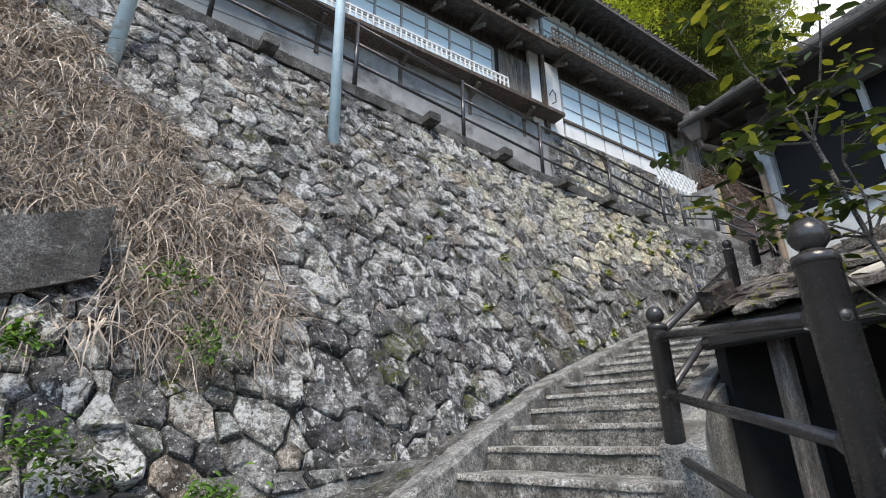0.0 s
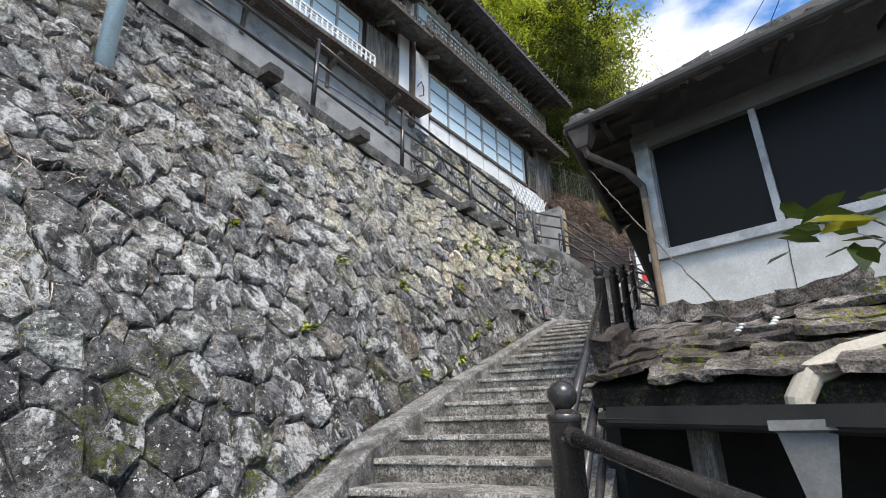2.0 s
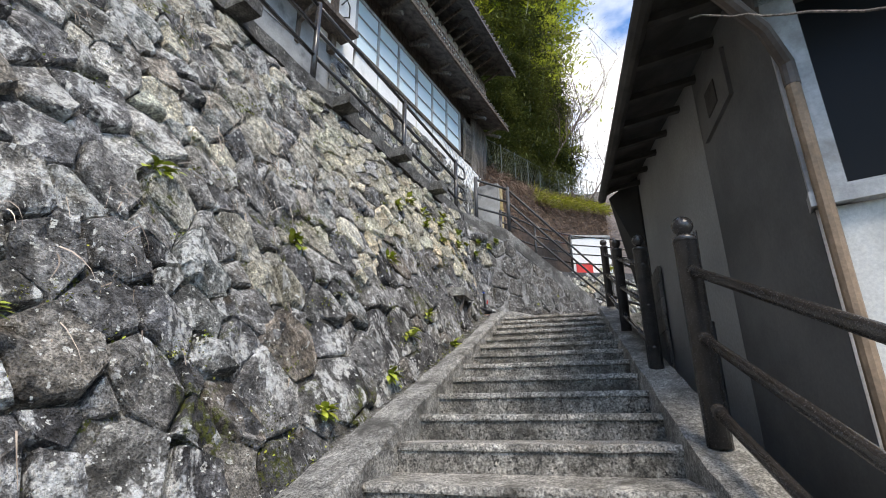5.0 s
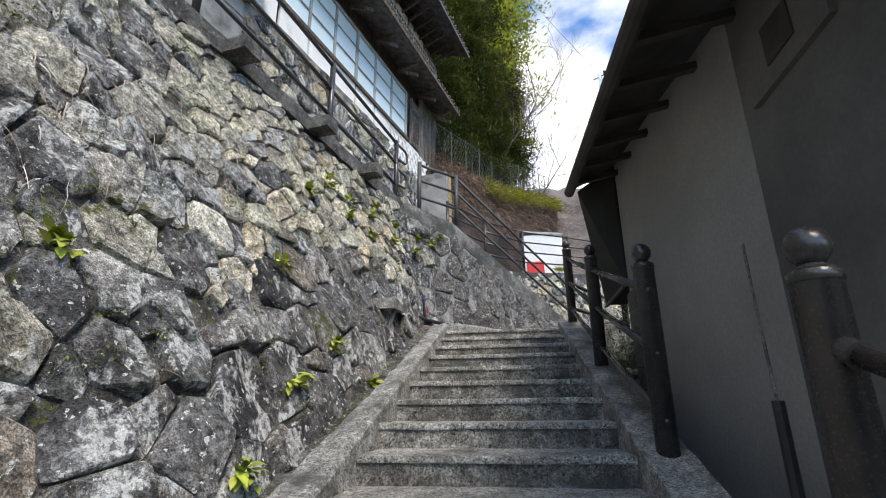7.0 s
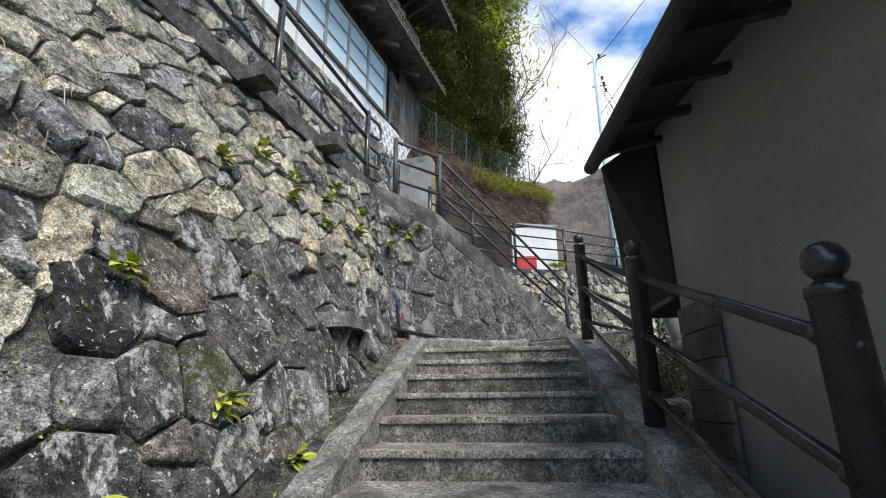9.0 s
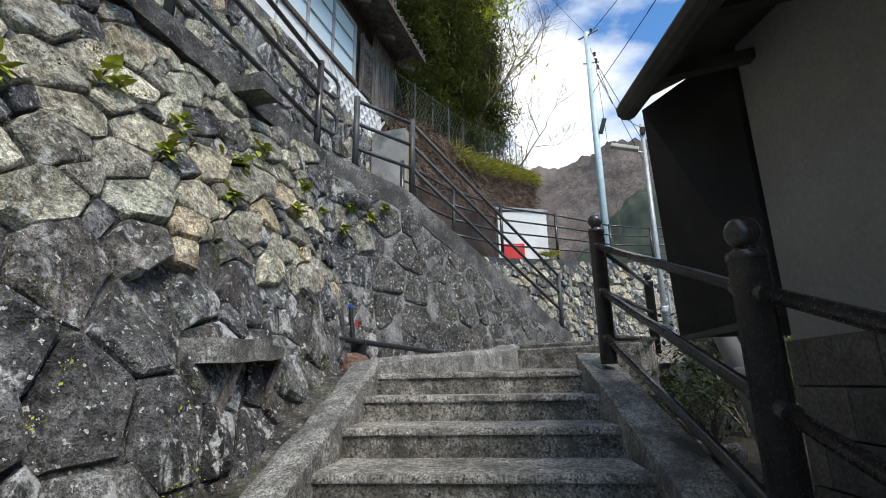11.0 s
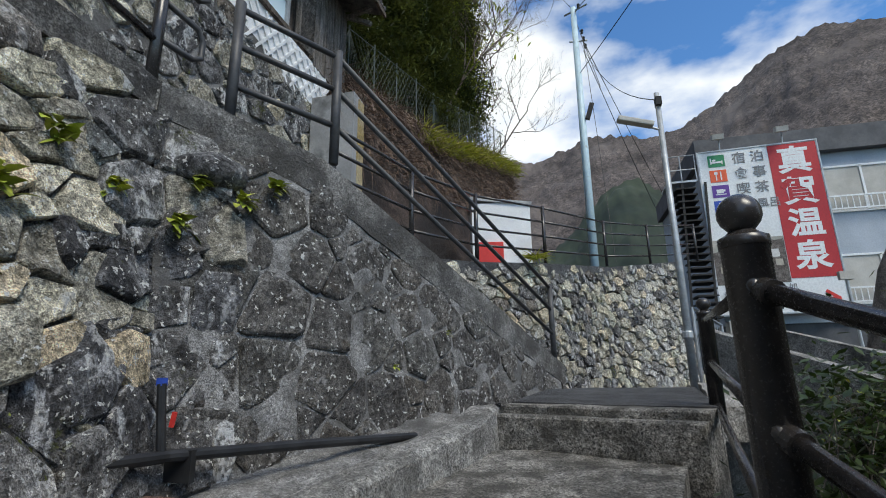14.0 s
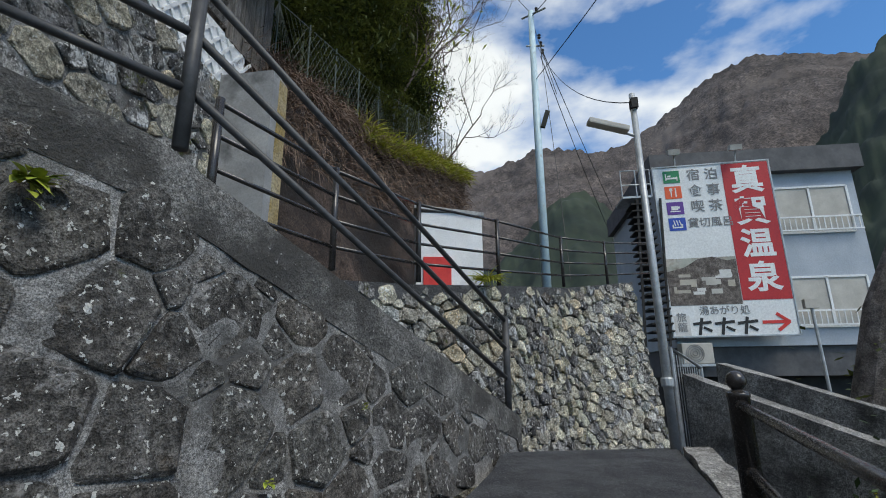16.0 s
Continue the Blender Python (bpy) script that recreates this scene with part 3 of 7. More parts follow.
def sheet(base, top, n_s, n_h, out, back=0.03, extend=0.0):
    """The mortar surface behind the stones of a ruled wall, with a body behind it."""
    s0, s1 = base[0][0], base[-1][0]
    pts, faces = [], []
    for i in range(n_s + 1):
        s = s0 + (s1 - s0) * i / n_s
        nrm = wall_normal(base, top, s, out)
        L = wall_point(base, top, s, 0)[1]
        for j in range(n_h + 1):
            p = wall_point(base, top, s, L * j / n_h)[0] - nrm * back
            pts.append(p + noise.noise_vector(p * 3) * 0.015 + nrm * 0.02 * noise.noise(p * 8))
        q = wall_point(base, top, s, L)[0] - nrm * (back + 0.5)
        pts.append(q)
        pts.append(lerp_line(base, s) - nrm * (back + 0.5))
    w = n_h + 3
    for i in range(n_s):
        for j in range(w):
            k = (j + 1) % w
            faces.append((i * w + j, i * w + k, (i + 1) * w + k, (i + 1) * w + j))
    return pts, faces


# ---- ground ----
def ground():
    """One sheet of earth: low under the flight, stepping up the bank, out to the horizon."""
    bm = bmesh.new()
    xs = [-400, -120, -40, -15, -8, -4, -2, 0, 2, 4, 6, 8, 10, 12, 14, 16, 18, 20, 23, 27, 32, 40, 60, 120, 400]
    ys = [-400, -120, -50, -25, -12, -6, -3, -1, 1, 3, 5, 7, 9, 11, 14, 18, 25, 40, 80, 160, 400]

    def h(x, y):
        u, v = x * CA + y * SA, -x * SA + y * CA
        low = -0.25 + 0.05 * max(0, min(u, 20))
        low = min(low, zs(u) - 0.9) if u > 0 else low
        if v < 0.5:
            low -= 1.2 * min(1.0, (0.5 - v) / 4)
        return low - (0.6 if x > 20 else 0)
    grid = [[bm.verts.new((x, y, h(x, y))) for y in ys] for x in xs]
    for i in range(len(xs) - 1):
        for j in range(len(ys) - 1):
            bm.faces.new((grid[i][j], grid[i + 1][j], grid[i + 1][j + 1], grid[i][j + 1]))
    tagged(part("ground", bm, M_SOIL), "bare brown earth with leaf litter and moss", "ground", kind="structure")


ground()


# ---- the flight of steps ----
def left_edge(u):
    """The wall side of the steps: straight above, bending in towards the foot."""
    return 3.215 - 0.235 * max(0.0, 5.35 - u)


def right_edge(u):
    return float(np.interp(u, (0.6, 2.72, 3.33, 3.9, 5.4, 7.0), (0.0, 1.09, 1.30, 1.45, 1.50, 1.555)))


def stairs():
    st = thing("stairway", "long straight flight of weathered exposed-aggregate concrete steps", "stairs", kind="structure")
    rng = random.Random(5)
    tread, rise = 0.514, 0.1686
    for k in range(-24, 1):
        u, z = 12.65 + tread * k, 4.26 + rise * k
        deep = tread + 0.06 if k < 0 else 0.4
        left, right = left_edge(u) + 0.02, right_edge(u)
        wide, mid = left - right, (left + right) / 2
        bm = bmesh.new()
        c = W(u + deep / 2 + 0.02, mid, z - 0.02 - rise / 2 - 0.05)
        box(bm, c, (deep, wide, rise + 0.10), (0, 0, 11.5))
        roughen(bm, 0.007, 5.0, 0.3)
        step = part("step", bm, M_STEP, st)
        bm = bmesh.new()
        box(bm, W(u + deep / 2, mid, z - 0.022), (deep, wide, 0.044), (0, 0, 11.5 + rng.uniform(-0.2, 0.2)), bevel=0.013)
        roughen(bm, 0.005, 6.0, 0.22)
        part("nosing", bm, M_NOSING, step)


stairs()
_bm = bmesh.new()
box(_bm, W(-2.6, 0.6, -0.22), (8.6, 6.4, 0.5), (0, 0, 11.5))
roughen(_bm, 0.006, 3, 0.5)
tagged(part("floor", _bm, M_STEP), "worn concrete apron at the foot of the steps", "floor", kind="structure")


def landing():
    """The landing above the flight, its two upper steps and the asphalt path."""
    fl = thing("landing", "concrete landing with two low worn steps at its far end", "landing", kind="structure")
    bm = bmesh.new()
    solid(bm, [[W(13.0, 1.55, 3.6), W(13.0, 3.22, 3.6), W(13.0, 3.22, 4.255), W(13.0, 1.55, 4.255)],
               [W(15.75, 0.2, 3.6), W(15.75, 2.1, 3.6), W(15.75, 2.1, 4.36), W(15.75, 0.2, 4.36)]])
    roughen(bm, 0.006, 3, 0.35)
    part("slab", bm, M_STEP, fl)
    for (lu, lv), (ru, rv), z, deep in (((16.02, 1.92), (14.95, 0.42), 4.64, 0.5), ((16.2, 1.8), (15.1, 0.3), 4.72, 0.34)):
        back = Vector((0.776 * deep, -0.632 * deep))
        bm = bmesh.new()
        solid(bm, [[W(u, v, 4.0), W(u + back.x, v + back.y, 4.0), W(u + back.x, v + back.y, z), W(u + 0.02, v - 0.015, z), W(u, v, z - 0.02)] for u, v in ((lu, lv), ((lu + ru) / 2, (lv + rv) / 2), (ru, rv))])
        roughen(bm, 0.007, 4, 0.2)
        part("step", bm, M_STEP, fl)
    path = bmesh.new()
    solid(path, [[W(15.3, 0.13, 4.2), W(16.4, 1.66, 4.2), W(16.4, 1.66, 4.735), W(15.3, 0.13, 4.73)]] +
          [[W(u, a, z - 0.5), W(u, b, z - 0.5), W(u, b, z), W(u, a, z)] for u, a, b, z in
           ((17.5, -0.75, 1.2, 4.79), (18.6, -1.2, 0.9, 4.80), (20.0, -1.9, 0.7, 4.62), (22.5, -3.6, 0.2, 4.2), (27, -6.5, -2.0, 3.4))])
    roughen(path, 0.01, 2, 0.5)
    tagged(part("path", path, M_ASPHALT), "narrow dark asphalt path at the top of the steps", "path", kind="structure")


landing()


def curbs():
    bm = bmesh.new()
    line = [(u, left_edge(u), left_edge(u) + w) for u, w in ((0.6, 0.22), (2.0, 0.22), (3.0, 0.25), (4.2, 0.30), (5.3, 0.31), (6.5, 0.31), (8.0, 0.24), (10.0, 0.20), (12.0, 0.20), (12.75, 0.24))]
    solid(bm, [[W(u, a, zs(u) - 0.5), W(u, b, zs(u) - 0.5), W(u, b, zs(u) + 0.07), W(u, a + 0.03, zs(u) + 0.10), W(u, a, zs(u) + 0.07)] for u, a, b in line])
    roughen(bm, 0.016, 5, 0.14)
    tagged(part("curb", bm, M_CURB), "sloping lichen-grey concrete curb along the wall side of the steps", "curb", kind="structure")
    bm = bmesh.new()
    solid(bm, [[W(u, a, z - 0.6), W(u, a + 0.32, z - 0.6), W(u, a + 0.30, z - 0.02), W(u, a + 0.07, z), W(u, a + 0.02, z - 0.04)] for u, a, z in
               ((12.7, 3.19, 4.36), (13.0, 3.02, 4.42), (13.6, 2.76, 4.47), (14.3, 2.52, 4.52), (15.4, 2.02, 4.63), (16.1, 1.80, 4.73))])
    roughen(bm, 0.010, 4, 0.22)
    tagged(part("curb", bm, M_CURB), "worn concrete curb beside the landing", "curb", kind="structure")
    bm = bmesh.new()
    solid(bm, [[W(u, r - 0.25, zs(u) - 1.3), W(u, r + 0.015, zs(u) - 1.3), W(u, r + 0.015, zs(u) + 0.07), W(u, r - 0.25, zs(u) + 0.06)] for u, r in ((u, right_edge(u)) for u in (3.2, 4, 5.5, 6.4, 7, 8, 9, 10, 11, 12, 12.9))])
    roughen(bm, 0.012, 4, 0.25)
    tagged(part("curb", bm, M_CONCRETE), "mossy concrete curb carrying the handrail posts", "curb", kind="structure")
    # low concrete wall at the foot of the rubble
    bm = bmesh.new()
    solid(bm, [[W(u, v, -0.2), W(u, v + 0.6, -0.2), W(u, v + 0.6, z + 0.02), W(u, v + 0.02, z)] for u, v, z in ((1.1, 3.66, 1.04), (2.0, 3.38, 1.08), (3.0, 3.0, 1.13), (3.25, 2.97, 1.14))])
    roughen(bm, 0.012, 4, 0.3)
    tagged(part("curb", bm, M_CONCRETE), "low grey concrete wall at the foot of the rubble", "low wall", kind="structure")
    bm = bmesh.new()
    solid(bm, [[W(u, 3.3, -0.2), W(u, 4.3, -0.2), W(u, 4.3, 1.0 + 0.03 * u), W(u, 3.3, 0.98 + 0.03 * u)] for u in (-4, -2, 0, 1.05)])
    roughen(bm, 0.02, 3, 0.3)
    tagged(part("curb", bm, M_DARK_CONCRETE), "dark wet concrete ledge at the foot of the wall", "low wall", kind="structure")
    # strip of earth between the curb and the wall foot
    bm = bmesh.new()
    solid(bm, [[W(u, left_edge(u) + 0.18, zs(u) - 0.5), W(u, 3.95, zs(u) - 0.5), W(u, 3.95, zs(u) + 0.08), W(u, left_edge(u) + 0.18, zs(u) + 0.03)] for u in (2.0, 3.5, 5, 7, 9, 11, 12.6)])
    roughen(bm, 0.03, 4, 0.2)
    tagged(part("mortar_strip", bm, M_MORTAR), "strip of earth and mortar at the wall foot", "mortar", kind="structure")

    bm = bmesh.new()
    solid(bm, [[W(u, v, 3.6), W(u, v + 1.0, 3.6), W(u, v + 1.0, z + 0.10), W(u, v, z)] for u, v, z in ((12.5, 3.35, 4.12), (13.2, 3.2, 4.18), (14.3, 2.78, 4.34), (15.4, 2.28, 4.5), (16.1, 2.05, 4.62))])
    roughen(bm, 0.03, 4, 0.2)
    tagged(part("mortar_strip", bm, M_MORTAR_PALE), "strip of pale grey mortar between landing curb and wall", "mortar", kind="structure")


curbs()


# ---- the great retaining wall ----
def w_row(s, p):
    return (s, p[0], p[1], p[2])


UP = Vector((0, -1, 0.4))
MAIN_BASE = [w_row(u, W(u, v, max(zs(u) - 0.05, 0.9))) for u, v in ((-4.0, 3.60), (0.0, 3.60), (1.5, 3.5), (3.0, 3.12), (4.2, 3.28), (5.4, 3.50), (7.0, 3.54), (8.5, 3.50), (10.0, 3.50), (12.3, 3.55))] + [w_row(13.83, (12.78, 6.5, 4.2))]


def edge_z(x):
    """Height of the wall's upper edge along the lane."""
    return float(np.interp(x, (-8.0, 3.0, 4.4, 7.5, 13.0), (8.1, 7.37, 7.3, 7.08, 7.02)))


MAIN_TOP = [w_row(u, ((u - 7.05 * SA) / CA, 7.05, edge_z((u - 7.05 * SA) / CA) - 0.17)) for u in (-4.0, 0.0, 2.0, 4.0, 6.0, 8.0, 10.0, 12.3)] + [w_row(13.83, (12.95, 6.98, 6.85))]


def retaining_wall():
    wall = thing("wall_retaining", "tall battered retaining wall of dark lichen-spotted fieldstones", "stone wall", kind="structure")
    P, F = sheet(MAIN_BASE, MAIN_TOP, 140, 40, UP, back=0.020)
    mesh_object("wall_core", P, F, M_MORTAR, wall)

    def tan(s, h, rng):
        return s > 5.5 and h > 1.2 and rng.random() < min(0.85, 0.15 * (s - 4.8))
    def coursed(s, h):
        return s > 8.6 + 0.35 * math.sin(h * 6.0) and not low(s, h)

    def low(s, h):
        return s > 5.8 and h < min(1.6, 0.5 + 0.3 * (s - 5.8)) - 0.2 * max(0.0, s - 9.5) + 0.12 * math.sin(s * 5.0)
    rubble(wall, MAIN_BASE, MAIN_TOP, 0.245, 11, UP, lambda s, h: 2.2 < s < 11.0 and h < 1.3, (M_STONE, M_STONE_TAN), (M_STONE_ISLE, M_STONE_PALE), shear=-0.30, squash=1.3, proud=0.042, joint=0.004, tan=tan, keep=lambda s, h: not low(s, h) and not coursed(s, h))
    rubble(wall, MAIN_BASE, MAIN_TOP, 0.36, 17, UP, lambda s, h: True, (M_STONE, M_STONE_DARK), (M_STONE_ISLE, M_STONE_PALE), shear=-0.12, squash=1.05, proud=0.034, joint=0.003, tan=lambda s, h, r: r.random() < 0.1 + 0.10 * (s - 6), keep=low, rough=0.75)
    rubble(wall, MAIN_BASE, MAIN_TOP, 0.33, 19, UP, lambda s, h: True, (M_STONE_DARK, M_STONE_TAN), (M_STONE_ISLE, M_STONE_PALE), squash=0.72, proud=0.038, joint=0.004, tan=lambda s, h, r: r.random() < 0.76, keep=coursed, rough=0.8)
    return wall


retaining_wall()
RAMP_BASE = [w_row(s, p) for s, p in ((0.0, (12.78, 6.5, 4.2)), (1.4, (14.0, 6.12, 4.4)), (3.0, (15.45, 5.52, 4.5)), (4.6, (17.0, 4.95, 4.6)), (6.4, (18.75, 4.3, 4.6)))]
RAMP_TOP = [w_row(s, p) for s, p in ((0.0, (12.95, 6.98, 6.85)), (1.4, (14.1, 6.35, 6.72)), (3.0, (15.5, 5.72, 6.18)), (4.6, (17.05, 5.08, 5.62)), (6.4, (18.75, 4.37, 4.98)))]
RAMP_OUT = Vector((-0.4, -0.9, 0.2))


def ramp_wall():
    wall = thing("wall_ramp", "retaining wall of large dark stones set in pale grey mortar under a sloping concrete coping", "stone wall", kind="structure")
    P, F = sheet(RAMP_BASE, RAMP_TOP, 40, 14, RAMP_OUT, back=-0.008)
    mesh_object("wall_core", P, F, M_MORTAR_PALE, wall)
    rubble(wall, RAMP_BASE, RAMP_TOP, 0.43, 23, RAMP_OUT, lambda s, h: True, (M_STONE_RAMP, M_STONE_RAMP), (M_STONE_ISLE, M_STONE_PALE), squash=0.85, proud=0.026, joint=0.006, top_gap=0.05, rough=0.55)
    bm = bmesh.new()
    solid(bm, [[(x - 0.01, y - 0.045, z - k), (x + 0.2, y + 0.4, z - k), (x + 0.2, y + 0.4, z + 0.22), (x + 0.05, y + 0.06, z + 0.22), (x + 0.01, y - 0.02, z + 0.17), (x, y - 0.04, z + 0.07)] for (_, x, y, z), k in zip(RAMP_TOP, (0.10, 0.20, 0.22, 0.20, 0.16))])
    roughen(bm, 0.014, 3, 0.18)
    part("coping", bm, M_COPING, wall, "sloping rounded grey concrete coping")
    # stones that bond the two walls at the bend
    bend_base = [w_row(0.0, lerp_line(MAIN_BASE, 13.2)), w_row(0.63, lerp_line(MAIN_BASE, 13.83)), w_row(1.3, lerp_line(RAMP_BASE, 0.67))]
    bend_top = [w_row(0.0, lerp_line(MAIN_TOP, 13.2)), w_row(0.63, lerp_line(MAIN_TOP, 13.83)), w_row(1.3, lerp_line(RAMP_TOP, 0.67))]
    rubble(wall, bend_base, bend_top, 0.36, 29, UP, lambda s, h: True, (M_STONE_DARK, M_STONE_TAN), (M_STONE_ISLE, M_STONE_PALE), squash=0.9, proud=0.045, joint=0.006, top_gap=0.1, rough=0.8, tan=lambda s, h, r: h > 1.15 and r.random() < 0.45)


ramp_wall()


def wall_top():
    """The beam on the wall's edge with its jutting stubs, and the sloping lane behind it."""
    bm = bmesh.new()
    solid(bm, [[(x, 6.97, edge_z(x) - 0.22), (x, 7.4, edge_z(x) - 0.22), (x, 7.4, edge_z(x) + 0.02), (x, 6.97, edge_z(x))] for x in (-6, -3, 0, 3, 4.4, 6, 7.5, 9, 11.5, 13.0)])
    roughen(bm, 0.018, 3, 0.25)
    tagged(part("edge_beam", bm, M_BEAM), "rough dark concrete beam along the top of the wall", "concrete beam", kind="structure")
    for x, y, z in [(x, 6.93, edge_z(x) - 0.12) for x in (1.3, 4.5, 6.4, 8.35, 9.95, 11.4)]:
        bm = bmesh.new()
        box(bm, (x, y, z), (0.26, 0.5, 0.17), (0, 0, 3))
        roughen(bm, 0.012, 6, 0.15)
        tagged(part("concrete_stub", bm, M_BEAM), "short dark concrete stub jutting from the wall top", "concrete stub", "stubs along the wall")


wall_top()


def jutting_stone():
    bm = bmesh.new()
    bmesh.ops.create_icosphere(bm, subdivisions=3, radius=0.5, matrix=pose(13.27, 6.74, 6.42, 6, -10, -25) @ Matrix.Diagonal((0.56, 0.40, 0.30, 1)))
    for q in bm.verts:
        q.co += noise.noise_vector(q.co * 6) * 0.035
        q.co.z = max(q.co.z, 6.31)
    tagged(part("jutting_stone", bm, M_STONE_DARK), "dark rounded stone jutting from the wall bend under the coping", "stone")


jutting_stone()
GUARD = [(13.07, 7.18, 8.46), (10.65, 7.2, 8.60), (8.0, 7.2, 8.70), (5.6, 7.2, 8.89), (3.0, 7.2, 9.10), (0.4, 7.2, 9.28), (-2.2, 7.2, 9.45), (-4.8, 7.2, 9.6)]


def upper_lane():
    bm = bmesh.new()
    solid(bm, [[(x, 7.38, 6.2), (x, 9.6, 6.2), (x, 9.6, edge_z(x) + 0.02), (x, 7.38, edge_z(x) + 0.0)] for x in (-5, -2, 1, 3, 4.4, 7.5, 10, 13.0)])
    roughen(bm, 0.01, 2, 0.5)
    tagged(part("lane", bm, M_LANE), "sloping pale concrete lane above the retaining wall", "lane", kind="structure")
    bm = bmesh.new()
    solid(bm, [[(x, 7.5, edge_z(x) - 0.1), (x, 7.72, edge_z(x) - 0.1), (x, 7.72, edge_z(x) + h), (x, 7.5, edge_z(x) + h)] for x, h in ((-5, 0.42), (-1, 0.42), (3, 0.40), (5.5, 0.36), (8, 0.28), (10, 0.14))])
    roughen(bm, 0.012, 2, 0.3)
    tagged(part("lane_kerb", bm, M_PALE_CONCRETE), "pale concrete kerb behind the lane railing", "kerb", kind="structure")
    bm = bmesh.new()
    solid(bm, [[(12.9, 6.99, 6.2), (12.9, 9.5, 6.2), (12.9, 9.5, 6.95), (12.9, 6.99, 6.95)], [(14.2, 6.45, 6.2), (14.6, 9.5, 6.2), (14.6, 9.5, 6.9), (14.2, 6.45, 6.9)],
               [(15.6, 5.9, 5.6), (16.4, 9.0, 5.6), (16.4, 9.0, 6.5), (15.6, 5.9, 6.25)], [(18.9, 4.55, 4.4), (19.6, 7.5, 4.4), (19.6, 7.5, 5.2), (18.9, 4.55, 5.0)]])
    tagged(part("lane", bm, M_CONCRETE), "concrete ramp descending from the upper lane", "lane", kind="structure")


upper_lane()


def far_wall():
    base = [w_row(s, p) for s, p in ((0, (17.2, 6.3, 3.9)), (1.6, (18.9, 5.65, 3.9)), (3.6, (20.4, 4.35, 3.8)), (7.2, (23.4, 2.7, 3.6)), (10.5, (25.6, 0.4, 3.6)))]
    top = [w_row(s, p) for s, p in ((0, (17.3, 6.6, 6.75)), (1.6, (19.1, 5.85, 7.0)), (3.6, (20.75, 4.6, 7.25)), (7.2, (24.0, 3.0, 7.75)), (10.5, (26.5, 0.8, 8.3)))]
    out = Vector((-1, -0.5, 0.2))
    wall = thing("wall_far", "dry-laid rubble wall of small pale grey stones below the upper road", "stone wall", kind="structure")
    P, F = sheet(base, top, 60, 14, out, back=0.035)
    mesh_object("wall_core", P, F, M_MORTAR, wall)
    rubble(wall, base, top, 0.27, 37, out, lambda s, h: 2.0 < s < 8.0 and h > 1.0, (M_STONE_TAN, M_STONE), (M_STONE_PALE, M_STONE_ISLE), squash=0.8, proud=0.055, joint=0.008, tan=lambda s, h, r: r.random() < 0.45)
    bm = bmesh.new()
    solid(bm, [[(x - 0.02, y - 0.05, z - 0.25), (x + 1.5, y + 3.5, z - 0.25), (x + 1.5, y + 3.5, z), (x - 0.02, y - 0.05, z)] for _, x, y, z in top])
    tagged(part("road", bm, M_ASPHALT), "upper road behind the rubble wall", "road", kind="structure")


far_wall()


# ---- handrails of the steps ----
def rail_post(bm_parent, u, v, base_z, height, ball=True, mat=M_RAIL):
    p = W(u, v, base_z)
    bm = bmesh.new()
    lathe(bm, p, [(0.062, 0), (0.062, height - 0.03), (0.066, height - 0.028), (0.066, height), (0.045, height + 0.012), (0.036, height + 0.02)], 20)
    post = part("post", bm, mat, bm_parent, smooth=False)
    for f in post.data.polygons:
        f.use_smooth = abs(f.normal.z) < 0.3
    if ball:
        bm = bmesh.new()
        c = math.pi / 9
        lathe(bm, p + Vector((0, 0, height + 0.018)), [(0.03, 0)] + [(0.058 * math.sin(a * c) + 0.001, 0.055 - 0.058 * math.cos(a * c)) for a in range(2, 9)] + [(0.006, 0.113)], 20)
        part("ball_cap", bm, mat, post, smooth=True)
    return p


def collar(parent, p, d, mat=M_RAIL):
    bm = bmesh.new()
    d = d.normalized()
    tube(bm, [p + d * 0.05, p + d * 0.075, p + d * 0.10], 0.036, 14)
    part("collar", bm, mat, parent, smooth=False)


def handrail(label, posts, spans, heights=(0.93, 0.56, 0.20)):
    """posts: (u, v, base height, height); spans join neighbouring posts with three bars."""
    hr = thing("handrail", label, "handrail", "handrails of the steps")
    at = [rail_post(hr, *q) for q in posts]
    for a, b in spans:
        for h in heights:
            p, q = at[a] + Vector((0, 0, h)), at[b] + Vector((0, 0, h))
            bm = bmesh.new()
            tube(bm, [p, q], 0.026, 14)
            part("rail", bm, M_RAIL, hr, smooth=True)
            collar(hr, p, q - p)
            collar(hr, q, p - q)
            bm = bmesh.new()
            d = (p - q).normalized()
            tube(bm, [p + d * 0.058, p + d * 0.068], 0.019, 12)
            tube(bm, [p + d * 0.068, p + d * 0.074], 0.016, 12, 0.006)
            part("bolt", bm, M_RAIL, hr, smooth=False)
    return hr


handrail("dark brown steel handrail with ball-capped posts at the lower steps",
         [(1.86, 0.16, 0.70, 1.12), (3.32, 1.21, 0.98, 1.0), (6.80, 1.43, 2.40, 1.12)], [(0, 1), (1, 2)])
handrail("dark brown steel handrail with ball-capped posts at the upper steps",
         [(8.43, 1.43, 2.92, 1.08), (10.28, 1.43, 3.54, 1.06), (12.48, 1.40, 4.30, 1.07), (15.56, 0.01, 4.52, 1.0)], [(0, 1), (1, 2), (2, 3)])


